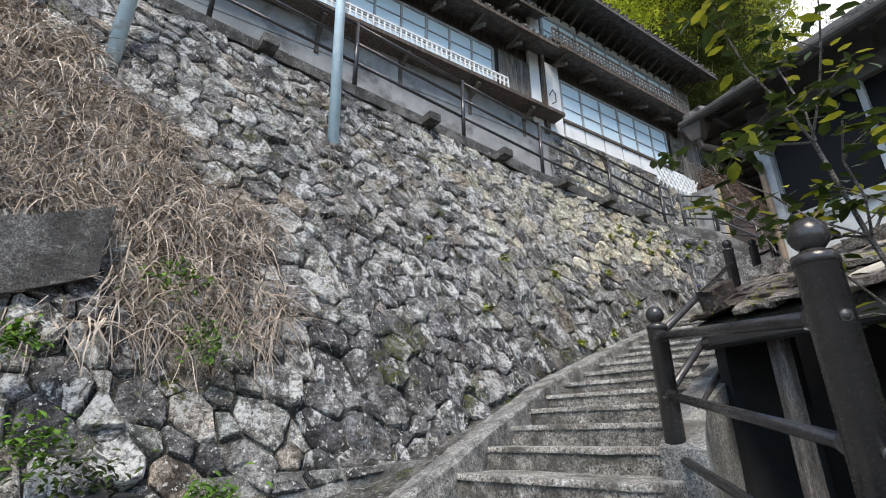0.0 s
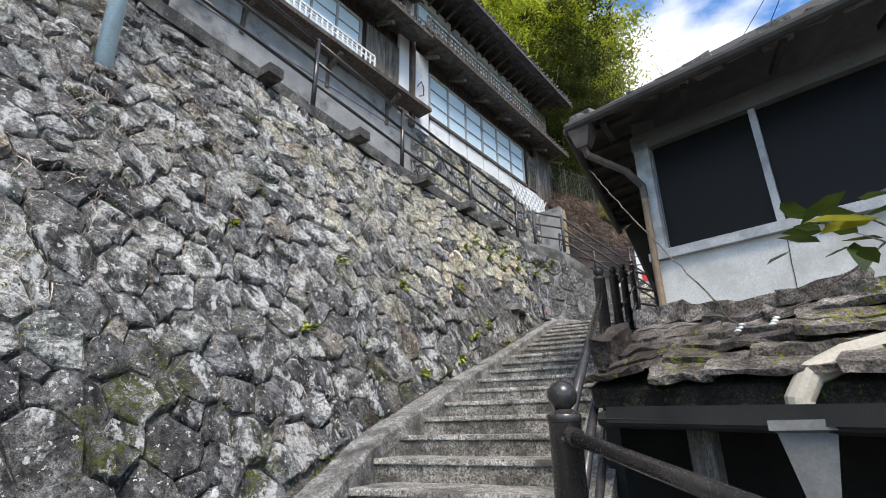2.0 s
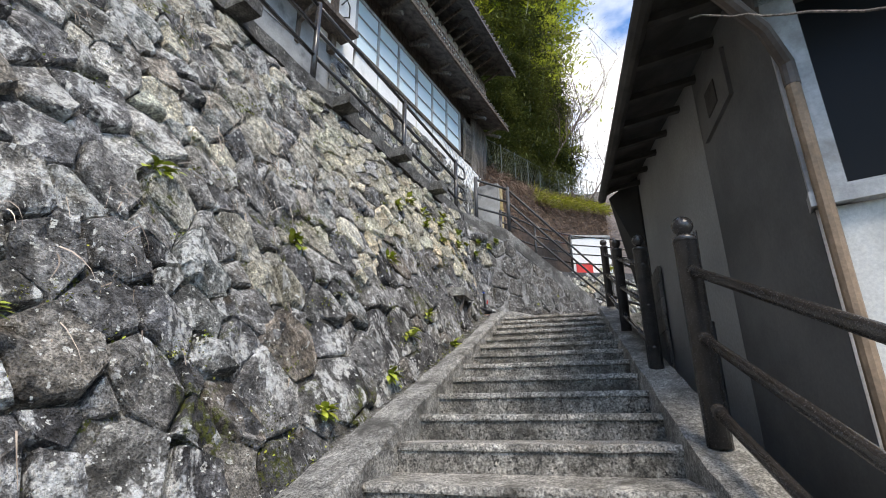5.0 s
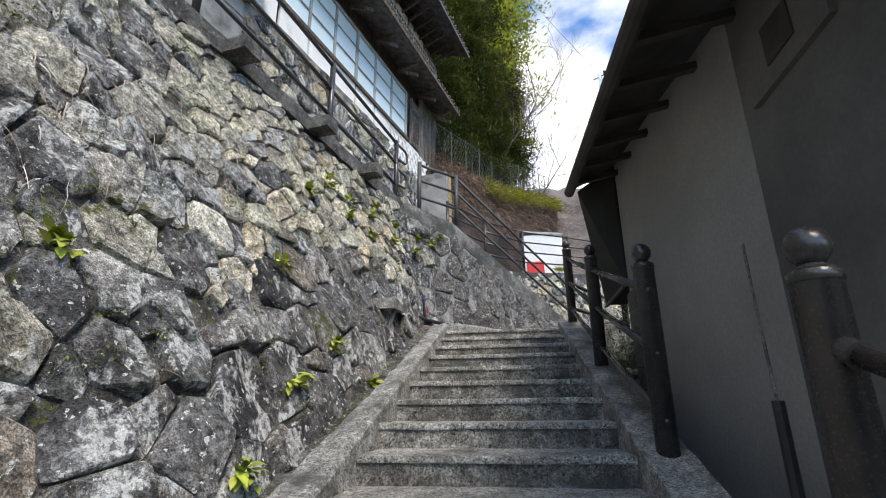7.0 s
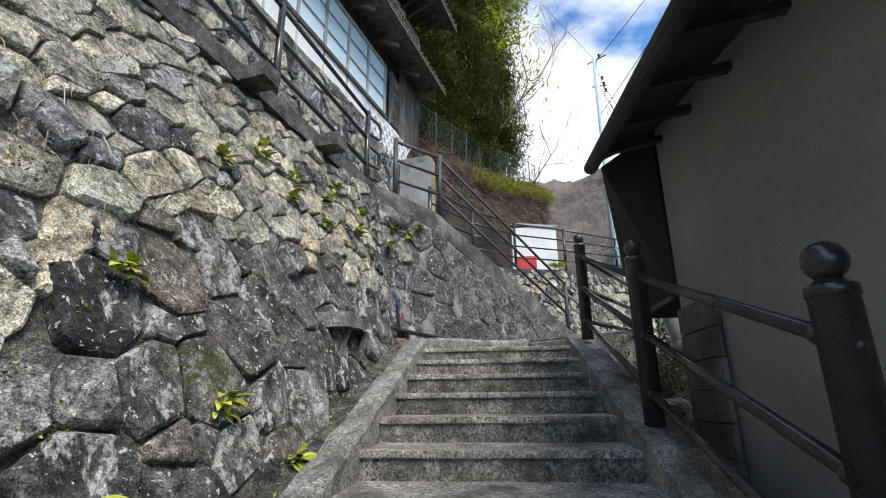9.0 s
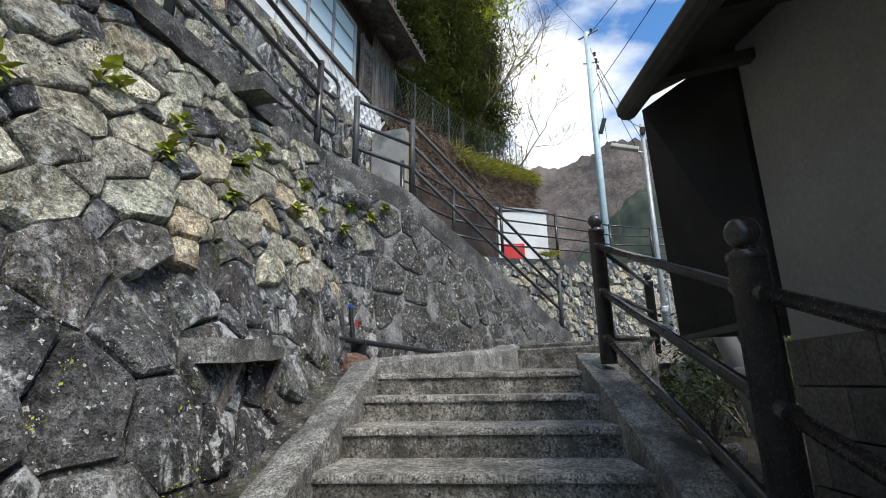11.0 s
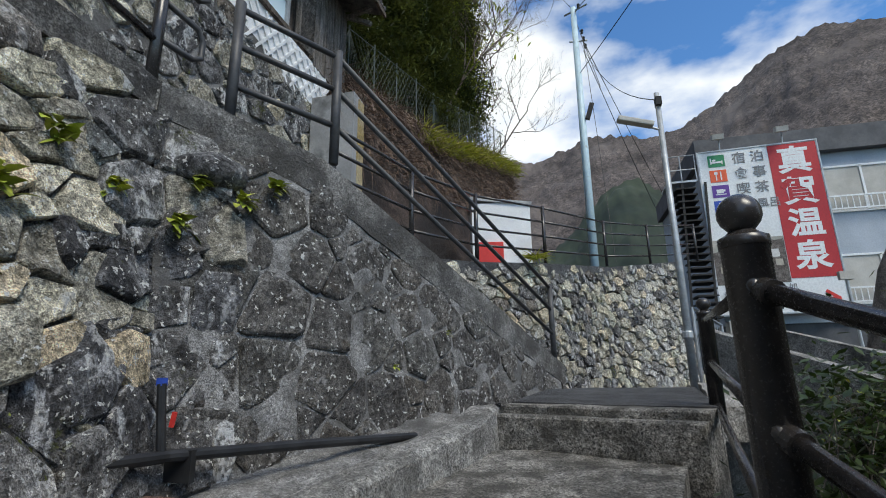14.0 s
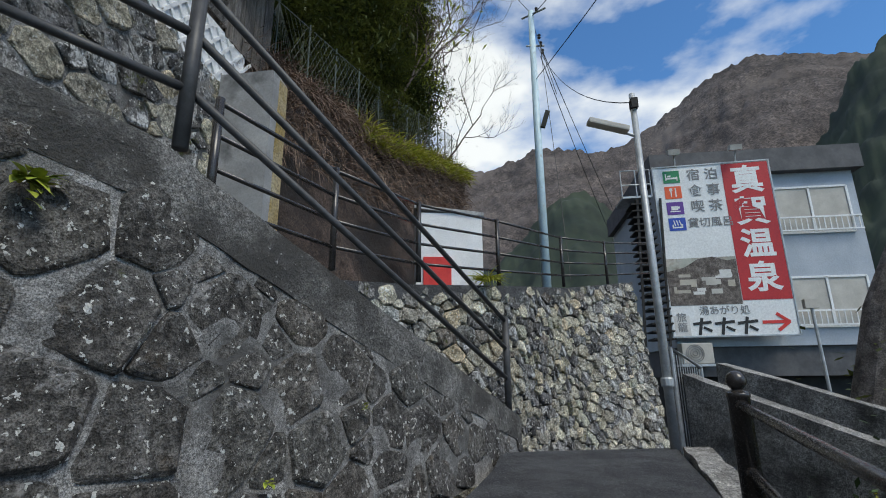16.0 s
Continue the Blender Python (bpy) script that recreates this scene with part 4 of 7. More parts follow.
def guard_rail():
    gr = thing("guard_rail", "dark grey three-bar pipe railing along the lane above the wall", "railing")
    tops = [Vector(p) for p in GUARD]
    for p in tops:
        part("post", tubes([p - Vector((0, 0, 1.62)), p], r=0.045, seg=12), M_RAIL, gr, smooth=True)
    for a, b in zip(tops, tops[1:]):
        for h in (0.06, 0.52, 1.0):
            d = Vector((0, 0, h))
            part("rail", tubes([a - d, b - d], r=0.032), M_RAIL, gr, smooth=True)
    e = tops[0]
    for h in (0.06, 0.62):
        q = e - Vector((0, 0, h))
        loop = [q, q + Vector((0.32, -0.06, -0.04)), q + Vector((0.38, -0.07, -0.12)), q + Vector((0.38, -0.07, -0.28)), q + Vector((0.30, -0.06, -0.34)), q + Vector((0, 0, -0.34))]
        part("end_loop", tubes(loop, r=0.026), M_RAIL_GREY, gr, smooth=True)


guard_rail()


def ramp_rail():
    rr = thing("guard_rail", "dark grey three-bar pipe railing descending the ramp", "railing")
    posts = [(Vector((13.55, 6.86, 6.94)), 1.2), (Vector((14.3, 6.3, 6.9)), 1.18), (Vector((18.55, 4.48, 5.1)), 1.32)]
    for p, h in posts:
        part("post", tubes([p, p + Vector((0, 0, h))], r=0.045, seg=12), M_RAIL_GREY, rr, smooth=True)
    for (a, ha), (b, hb) in zip(posts, posts[1:]):
        for h in (0.06, 0.42, 0.80):
            part("rail", tubes([a + Vector((0, 0, ha - h)), b + Vector((0, 0, hb - h))], r=0.028), M_RAIL_GREY, rr, smooth=True)


ramp_rail()


def road_rail():
    rr = thing("guard_rail", "dark brown four-bar railing along the upper road", "railing")
    line = [(15.6, 6.95, 6.8), (17.3, 6.45, 6.85), (19.15, 5.75, 7.05), (20.85, 4.55, 7.27), (24.0, 3.0, 7.78), (26.2, 1.5, 8.2), (27.6, -0.2, 8.5)]
    at = [Vector(p) for p in line]
    for p in at:
        part("post", tubes([p, p + Vector((0, 0, 1.28))], r=0.04, seg=10), M_RAIL, rr, smooth=True)
    for a, b in zip(at, at[1:]):
        for h in (1.24, 0.92, 0.60, 0.28):
            part("rail", tubes([a + Vector((0, 0, h)), b + Vector((0, 0, h))], r=0.024), M_RAIL, rr, smooth=True)


road_rail()


# ---- the old timber inn above the lane ----
def inn():
    at = pose(11.5, 9.25, 0, 0, 0, -2)
    inn_ob = thing("wooden_inn", "old two-storey timber and plaster inn with tiled eaves and blue-tinted windows", "house", at=at)
    P = lambda name, bm, mat, label="": part(name, bm, mat, inn_ob, label)
    P("wall", boxes(((-2.0, 3.6, 13.4), (21, 7, 5.6))), M_WOOD, "dark timber wall")
    P("wall", boxes(((-6.4, 0.2, 8.6), (11.6, 0.5, 4.7)), ((-6.4, -0.02, 10.2), (11.6, 0.1, 0.12))), M_BASE, "plain grey concrete base")
    P("beam", boxes(((-6.4, -0.3, 11.0), (11.6, 0.7, 0.12))), M_WOOD)
    for x in (-8.6, -6.3, -4.0, -1.9):
        P("bracket", boxes(((x, -0.3, 10.72), (0.1, 0.6, 0.1), (-25, 0, 0)), ((x, -0.04, 10.5), (0.1, 0.12, 0.9))), M_WOOD)

    def window(x0, x1, z0, z1, n, bars, glass_mat=M_GLASS, y=-0.02, deep=0.08):
        w = P("window", boxes(((x0 + (x1 - x0) / 2, y, z0), (x1 - x0, deep, 0.07)), (((x0 + x1) / 2, y, z1), (x1 - x0, deep, 0.09)),
                              *[((x0 + (x1 - x0) * i / n, y, (z0 + z1) / 2), (0.045 if i % 3 else 0.09, deep, z1 - z0)) for i in range(n + 1)]), M_SASH)
        for i in range(n):
            a, b = x0 + (x1 - x0) * i / n + 0.04, x0 + (x1 - x0) * (i + 1) / n - 0.04
            part("pane", boxes((((a + b) / 2, y + 0.02, (z0 + z1) / 2), (b - a, 0.02, z1 - z0 - 0.06))), glass_mat, w)
            for k in range(1, bars + 1):
                z = z0 + (z1 - z0) * k / (bars + 1)
                part("muntin", boxes((((a + b) / 2, y - 0.005, z), (b - a, 0.05, 0.014))), M_SASH, w)

    def pickets(x0, x1, z0, y=-0.52, h=0.46, step=0.16, mat=M_WHITE, label="white-painted wooden window balustrade"):
        r = P("window_rail", boxes((((x0 + x1) / 2, y, z0 + h), (x1 - x0, 0.05, 0.05)), (((x0 + x1) / 2, y, z0 + 0.06), (x1 - x0, 0.05, 0.05)), (((x0 + x1) / 2, y, z0 + h * 0.62), (x1 - x0, 0.03, 0.03))), mat, label)
        n = int((x1 - x0) / step)
        for i in range(n + 1):
            part("picket", boxes(((x0 + (x1 - x0) * i / n, y, z0 + h / 2), (0.045, 0.035, h))), mat, r)

    # lower storey, from the left wing to the right end
    window(-10.4, -3.0, 11.45, 13.0, 9, 2)
    pickets(-10.4, -2.85, 11.06)
    P("ledge", boxes(((-6.7, -0.35, 11.06), (7.9, 0.5, 0.08))), M_WOOD_GREY)
    for i in range(9):
        P("board", boxes(((-2.72 + 0.15 * i, -0.06 - 0.012 * (i % 2), 12.1), (0.145, 0.03, 1.95))), M_WOOD_GREY)
    P("pillar", boxes(((-1.25, -0.05, 12.3), (0.42, 0.12, 3.2))), M_WHITE, "white plaster pillar")
    P("post", boxes(((-0.92, -0.1, 12.2), (0.16, 0.2, 3.4))), M_WOOD)
    P("pillar", boxes(((-0.45, -0.06, 12.0), (0.62, 0.14, 2.9))), M_WHITE, "white plaster panel with an iron hook")
    P("hook", tubes([(-0.75, -0.2, 12.0), (-0.62, -0.24, 12.25), (-0.5, -0.24, 12.12), (-0.5, -0.24, 11.8), (-0.65, -0.2, 11.7)], r=0.018), M_BLACK)
    window(0.0, 6.05, 11.42, 13.05, 6, 2)
    P("beam", boxes(((3.0, -0.06, 11.34), (6.2, 0.12, 0.1))), M_WOOD)
    for i in range(5):
        P("panel", boxes(((0.5 + 1.0 * i, -0.03, 11.0), (0.93, 0.06, 0.6))), M_WHITE)
    P("panel", boxes(((6.3, -0.02, 10.75), (2.7, 0.05, 1.1))), M_WHITE, "white plaster panel with raised lattice")
    for i in range(9):
        for sgn in (-1, 1):
            P("lattice_strip", boxes(((5.2 + 0.28 * i, -0.06, 10.75), (0.05, 0.04, 1.2), (0, sgn * 38, 0))), M_WHITE)
    sh = P("shutter", boxes(((6.4, -0.06, 12.2), (0.05, 0.1, 1.7)), ((6.95, -0.06, 12.2), (0.05, 0.1, 1.7))), M_WOOD_GREY, "louvred wooden shutter")
    for i in range(10):
        part("slat", boxes(((6.67, -0.08, 11.45 + 0.16 * i), (0.52, 0.03, 0.11), (28, 0, 0))), M_WOOD_GREY, sh)
    for i in range(9):
        P("board", boxes(((7.1 + 0.155 * i, -0.05 - 0.012 * (i % 2), 12.4), (0.15, 0.03, 2.3))), M_WOOD_GREY)
    # pent roofs with bracket arms
    def pent(x0, x1, z, out):
        bm = bmesh.new()
        solid(bm, [[(x, 0.1, z + 0.45), (x, -out, z), (x, -out, z - 0.06), (x, 0.1, z + 0.30)] for x in (x0, x1)])
        r = P("pent_roof", bm, M_TILE, "narrow tiled pent roof")
        n = int((x1 - x0) / 0.24)
        for i in range(n):
            x = x0 + (i + 0.5) * (x1 - x0) / n
            part("tile", tubes([(x, 0.05, z + 0.47), (x, -out - 0.03, z + 0.03)], r=0.05, seg=6), M_TILE, r)
        for i in range(int((x1 - x0) / 1.45) + 1):
            x = x0 + 0.5 + 1.45 * i
            if x < x1 - 0.2:
                part("bracket", boxes(((x, -0.35, z - 0.2), (0.1, 0.8, 0.1), (28, 0, 0)), ((x, -out / 2, z + 0.02), (0.09, out, 0.09), (-12, 0, 0))), M_WOOD_GREY, r)
        part("fascia", boxes((((x0 + x1) / 2, -out + 0.02, z - 0.07), (x1 - x0, 0.06, 0.12))), M_WOOD, r)
    pent(-0.8, 8.6, 13.55, 1.0)
    pent(-13, -0.95, 13.4, 1.0)
    pent(-13, -1.0, 15.0, 0.7)
    # upper storey
    window(-0.6, 7.3, 14.45, 15.75, 9, 1)
    pickets(-0.75, 7.2, 14.08, -0.62, 0.5, 0.17, M_WOOD_GREY, "weathered grey wooden balcony balustrade")
    P("ledge", boxes(((3.2, -0.35, 14.07), (8.2, 0.6, 0.08))), M_WOOD)
    for i in range(5):
        P("plaster_band", boxes(((0.5 + 1.6 * i, -0.03, 15.95), (1.45, 0.06, 0.26))), M_PLASTER)
    P("pillar", boxes(((-1.1, -0.08, 14.9), (0.42, 0.16, 2.2))), M_WHITE, "white plaster pillar")
    for i in range(8):
        P("board", boxes(((7.4 + 0.15 * i, -0.05 - 0.012 * (i % 2), 15.1), (0.145, 0.03, 1.9))), M_WOOD_GREY)
    # main roof
    bm = bmesh.new()
    solid(bm, [[(x, -1.35, 16.12), (x, -1.35, 16.22), (x, 3.6, 18.3), (x, 8.4, 16.2), (x, 8.4, 16.1), (x, 3.6, 18.15)] for x in (-13, 8.8)])
    roof = P("roof", bm, M_TILE, "dark tiled main roof")
    for i in range(46):
        x = -2.2 + 0.242 * i
        part("tile", tubes([(x, 0.8, 17.16), (x, -1.4, 16.24)], r=0.06, seg=6), M_TILE, roof)
    for i in range(24):
        part("rafter", boxes(((-2.4 + 0.47 * i, -0.65, 16.22), (0.07, 1.5, 0.09), (-22.8, 0, 0))), M_WOOD, roof)
    part("fascia", boxes(((-2.1, -1.36, 16.10), (21.8, 0.05, 0.12))), M_COPPER, roof)
    # base of rubble under the right half
    base = [w_row(s, p) for s, p in ((0, (10.6, 9.05, 6.6)), (4.6, (15.2, 8.9, 6.6)), (9.2, (19.8, 8.75, 6.6)))]
    top = [w_row(s, p) for s, p in ((0, (10.6, 9.2, 10.72)), (4.6, (15.2, 9.05, 10.72)), (9.2, (19.8, 8.9, 10.2)))]
    out = Vector((0, -1, 0))
    wall = thing("wall_inn_base", "pale grey mortared stone base wall under the inn", "stone wall", kind="structure")
    Q, F = sheet(base, top, 30, 14, out, back=0.005)
    mesh_object("wall_core", Q, F, M_MORTAR_PALE, wall)
    rubble(wall, base, top, 0.42, 51, out, lambda s, h: True, (M_STONE, M_STONE_TAN), (M_STONE_ISLE, M_STONE_PALE), squash=0.8, proud=0.035, joint=0.02, tan=lambda s, h, r: r.random() < 0.34, rough=0.8)
    bm = boxes(((18.62, 8.4, 8.3), (0.46, 0.9, 4.2)))
    roughen(bm, 0.02, 2, 0.4)
    buttress = tagged(part("buttress", bm, M_BASE), "grey concrete buttress with an ochre-stained strip", "buttress", kind="structure")
    bm = boxes(((18.72, 7.94, 8.4), (0.26, 0.03, 3.9)))
    roughen(bm, 0.012, 3, 0.4)
    part("strip", bm, M_YELLOWOCHRE, buttress)


inn()


# ---- the plaster house below the steps ----
def lower_house():
    h = thing("plaster_house", "grey plaster house with a dark tiled roof and wide dark windows", "house")
    P = lambda name, bm, mat, label="": part(name, bm, mat, h, label)
    A = Vector((6.31, 2.12, 0))
    e = Vector((-0.125, -0.992, 0))          # along the window face
    n = Vector((-0.992, 0.125, 0))           # out of the window face

    def face(s0, s1, z0, z1, out0, out1):
        """A block on the window face: s along it, out from it."""
        bm = bmesh.new()
        solid(bm, [[A + e * s + n * o + Vector((0, 0, z)) for o, z in ((out0, z0), (out1, z0), (out1, z1), (out0, z1))] for s in (s0, s1)])
        return bm
    P("wall", face(-0.02, 6.5, -1.5, 3.55, -0.25, 0.0), M_PLASTER, "cracked pale grey plaster below the window")
    P("window_sill", face(-0.04, 6.5, 3.55, 3.63, -0.2, 0.07), M_SASH)
    P("lintel", face(-0.05, 6.5, 4.86, 5.05, -0.2, 0.03), M_DARKER_PLASTER)
    win = P("window_frame", face(-0.03, 0.13, 3.55, 4.95, -0.2, 0.03), M_SASH)
    for s in (1.14, 2.4, 3.7, 5.0):
        part("mullion", face(s - 0.03, s + 0.03, 3.6, 4.9, -0.1, 0.0), M_SASH, win)
    for a, b in ((0.13, 1.11), (1.17, 2.37), (2.43, 3.67), (3.73, 4.97)):
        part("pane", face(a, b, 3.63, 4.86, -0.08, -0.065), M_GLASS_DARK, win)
    part("track", face(0.0, 5.5, 3.60, 3.66, -0.08, 0.02), M_SASH, win)
    bm = bmesh.new()
    crack = random.Random(4)
    pts = [A + e * 1.15 + n * 0.004 + Vector((0, 0, 3.5))]
    for _ in range(8):
        pts.append(pts[-1] + e * crack.uniform(-0.012, 0.012) + Vector((0, 0, -0.12)))
    tube(bm, pts, 0.004, 4)
    P("crack", bm, M_BLACK)
    # wall along the steps, its plaster coloured dark for the shaded side
    def side(u0, u1, v, z0, za, zb, t=0.25):
        bm = bmesh.new()
        solid(bm, [[W(u, v - t, z0), W(u, v, z0), W(u, v, z), W(u, v - t, z)] for u, z in ((u0, za), (u1, zb))])
        return bm
    P("wall", side(6.62, 8.1, 0.84, -1.0, 5.25, 5.5), M_DARKER_PLASTER, "grey plaster, coloured darker on the shaded stair side")
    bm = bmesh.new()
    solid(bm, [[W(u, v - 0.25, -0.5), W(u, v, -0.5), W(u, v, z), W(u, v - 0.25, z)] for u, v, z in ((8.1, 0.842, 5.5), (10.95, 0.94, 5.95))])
    P("wall", bm, M_SHADED_PLASTER, "grey plaster, coloured darker on the shaded stair side")
    P("wall", boxes(((10.4, -0.6, 3.4), (0.25, 5.0, 5.4), (0, 0, 6))), M_SHADED_PLASTER)
    P("vent_plate", side(7.25, 7.95, 0.87, 4.72, 5.12, 5.16, 0.05), M_DARKER_PLASTER)
    P("vent", side(7.48, 7.72, 0.88, 4.82, 5.02, 5.04, 0.02), M_SOFFIT)
    rng = random.Random(31)
    for r in range(11):
        for k in range(4):
            u0 = max(10.3, 9.62 + 0.4 * k + (0.2 if r % 2 else 0.0))
            u1 = min(10.94, 10.01 + 0.4 * k + (0.2 if r % 2 else 0.0))
            if u1 - u0 > 0.06:
                z = 2.15 + 0.2 * r
                P("block", side(u0, u1, 0.972 + rng.uniform(0, 0.006), z, z + 0.19, z + 0.19, 0.035), M_BLOCK)
    # roof: side slope and front slope
    p0, p1, p2, p3, p4 = Vector((5.70, 2.62, 5.04)), Vector((10.72, 3.61, 5.76)), Vector((10.6, -1.4, 7.7)), Vector((7.6, -1.6, 7.0)), Vector((5.0, -4.0, 5.1))
    d = Vector((0, 0, 0.11))
    for quad in ((p0, p1, p2, p3), (p0, p3, p4)):
        bm = bmesh.new()
        lo, hi = [bm.verts.new(p) for p in quad], [bm.verts.new(p + d) for p in quad]
        bm.faces.new(lo[::-1])
        bm.faces.new(hi)
        for i in range(len(quad)):
            j = (i + 1) % len(quad)
            bm.faces.new((lo[i], lo[j], hi[j], hi[i]))
        P("roof", bm, M_SOFFIT, "dark weathered roof")
    rng = random.Random(8)
    for i in range(22):
        q = p0.lerp(p4, (i + 0.5) / 22) + Vector((0.16, 0, 0.16))
        bm = bmesh.new()
        box(bm, q, (0.42, 0.24, 0.08), (rng.uniform(-6, 6), -22 + rng.uniform(-8, 8), rng.uniform(-12, 12)))
        roughen(bm, 0.02, 6, 0.15)
        P("tile", bm, M_TILE)
    for i in range(9):
        q = p0.lerp(p1, (i + 0.3) / 9)
        inner = q + W(0, -0.62, 0) - W(0, 0, 0) + Vector((0, 0, 0.14))
        P("rafter", tubes([q + Vector((0, 0, -0.03)), inner + Vector((0, 0, -0.05))], r=0.04, seg=4), M_SOFFIT)
    for i in range(8):
        q = p0.lerp(p4, (i + 0.4) / 8)
        P("rafter", tubes([q + Vector((0.05, 0, -0.03)), q + Vector((0.75, 0.1, 0.16))], r=0.04, seg=4), M_SOFFIT)
    P("gutter", tubes([p0 + Vector((-0.04, 0.03, -0.02)), p1 + Vector((0.03, 0.05, -0.02))], r=0.062, seg=10), M_SOFFIT, "dark metal eaves gutter")
    P("gutter", tubes([p0 + Vector((-0.08, 0.03, -0.01)), p4 + Vector((-0.08, 0, -0.01))], r=0.055, seg=10), M_SOFFIT, "dark metal eaves gutter")
    bm = bmesh.new()
    q = p0 + Vector((0.02, -0.10, -0.02))
    solid(bm, [[q + Vector((sx * w, sy * w, z)) for sx, sy in ((-1, -1), (1, -1), (1, 1), (-1, 1))] for w, z in ((0.06, -0.24), (0.075, -0.2), (0.12, -0.04), (0.13, 0.0))])
    head = P("rain_head", bm, M_COPPER, "brown metal rain head")
    c = A + n * 0.07 + e * 0.02
    part("downpipe", tubes([q + Vector((0, 0, -0.2)), q + Vector((0.02, -0.02, -0.32)), c + Vector((-0.15, 0.1, 4.55)), c + Vector((0, 0, 4.40)), c + Vector((0, 0, 4.25))], r=0.04, seg=10), M_COPPER, head)
    part("downpipe", tubes([c + Vector((0, 0, 4.3)), c + Vector((0, 0, 1.2))], r=0.036, seg=10), M_TANPIPE, head, "tan bamboo-coloured downpipe")
    # black clad annex at the far end
    bm = bmesh.new()
    solid(bm, [[W(10.96, v, 4.46), W(12.14, v + 0.02, 4.46), W(11.3, v + dv, z), W(10.96, v + 0.01, z + 0.15)] for v, dv, z in ((-2.5, 0.0, 7.1), (0.96, 0.38, 5.76))])
    P("annex", bm, M_BLACK, "black sheet-clad overhanging annex")
    P("annex_edge", side(10.97, 12.18, 1.0, 4.43, 4.465, 4.465, 0.03), M_RAIL_GREY)
    return h


lower_house()


def pvc_pipe():
    bm = bmesh.new()
    tube(bm, [(12.15, 2.2, 5.46), (12.28, 2.98, 5.45), (12.32, 3.10, 5.41), (12.34, 3.16, 5.28), (12.28, 3.06, 4.8), (12.2, 2.9, 4.2), (12.1, 2.7, 3.0)], 0.078, 16)
    ob = part("drain_pipe", bm, M_PVC, smooth=True)
    tagged(ob, "thick grey plastic drain pipe with an elbow", "pipe")
    for x, y, z in ((12.325, 3.14, 5.12), (12.2, 2.9, 4.15)):
        bm = bmesh.new()
        lathe(bm, (x, y, z), [(0.082, 0), (0.092, 0.01), (0.092, 0.1), (0.082, 0.11)], 16)
        part("coupling", bm, M_PVC, ob, smooth=True)


pvc_pipe()


def reed():
    bm = bmesh.new()
    lathe(bm, (7.36, 2.66, 1.9), [(0.18, 0), (0.26, 0.28), (0.27, 0.3), (0.23, 0.3)], 20)
    pot = tagged(part("pot", bm, M_BLACKPIPE), "round black plastic pot holding a stake", "pot")
    part("stake", tubes([(7.37, 2.66, 2.1), (7.43, 2.65, 3.2)], r=0.026), M_BLACKPIPE, pot)
    part("reed", tubes([(7.43, 2.65, 3.18), (7.46, 2.65, 3.5), (7.49, 2.65, 3.92)], r=0.006, seg=5), M_BARK, pot)
    part("reed", tubes([(7.44, 2.65, 3.18), (7.52, 2.64, 3.6), (7.56, 2.63, 3.95)], r=0.007, seg=5), M_BARK, pot)


reed()


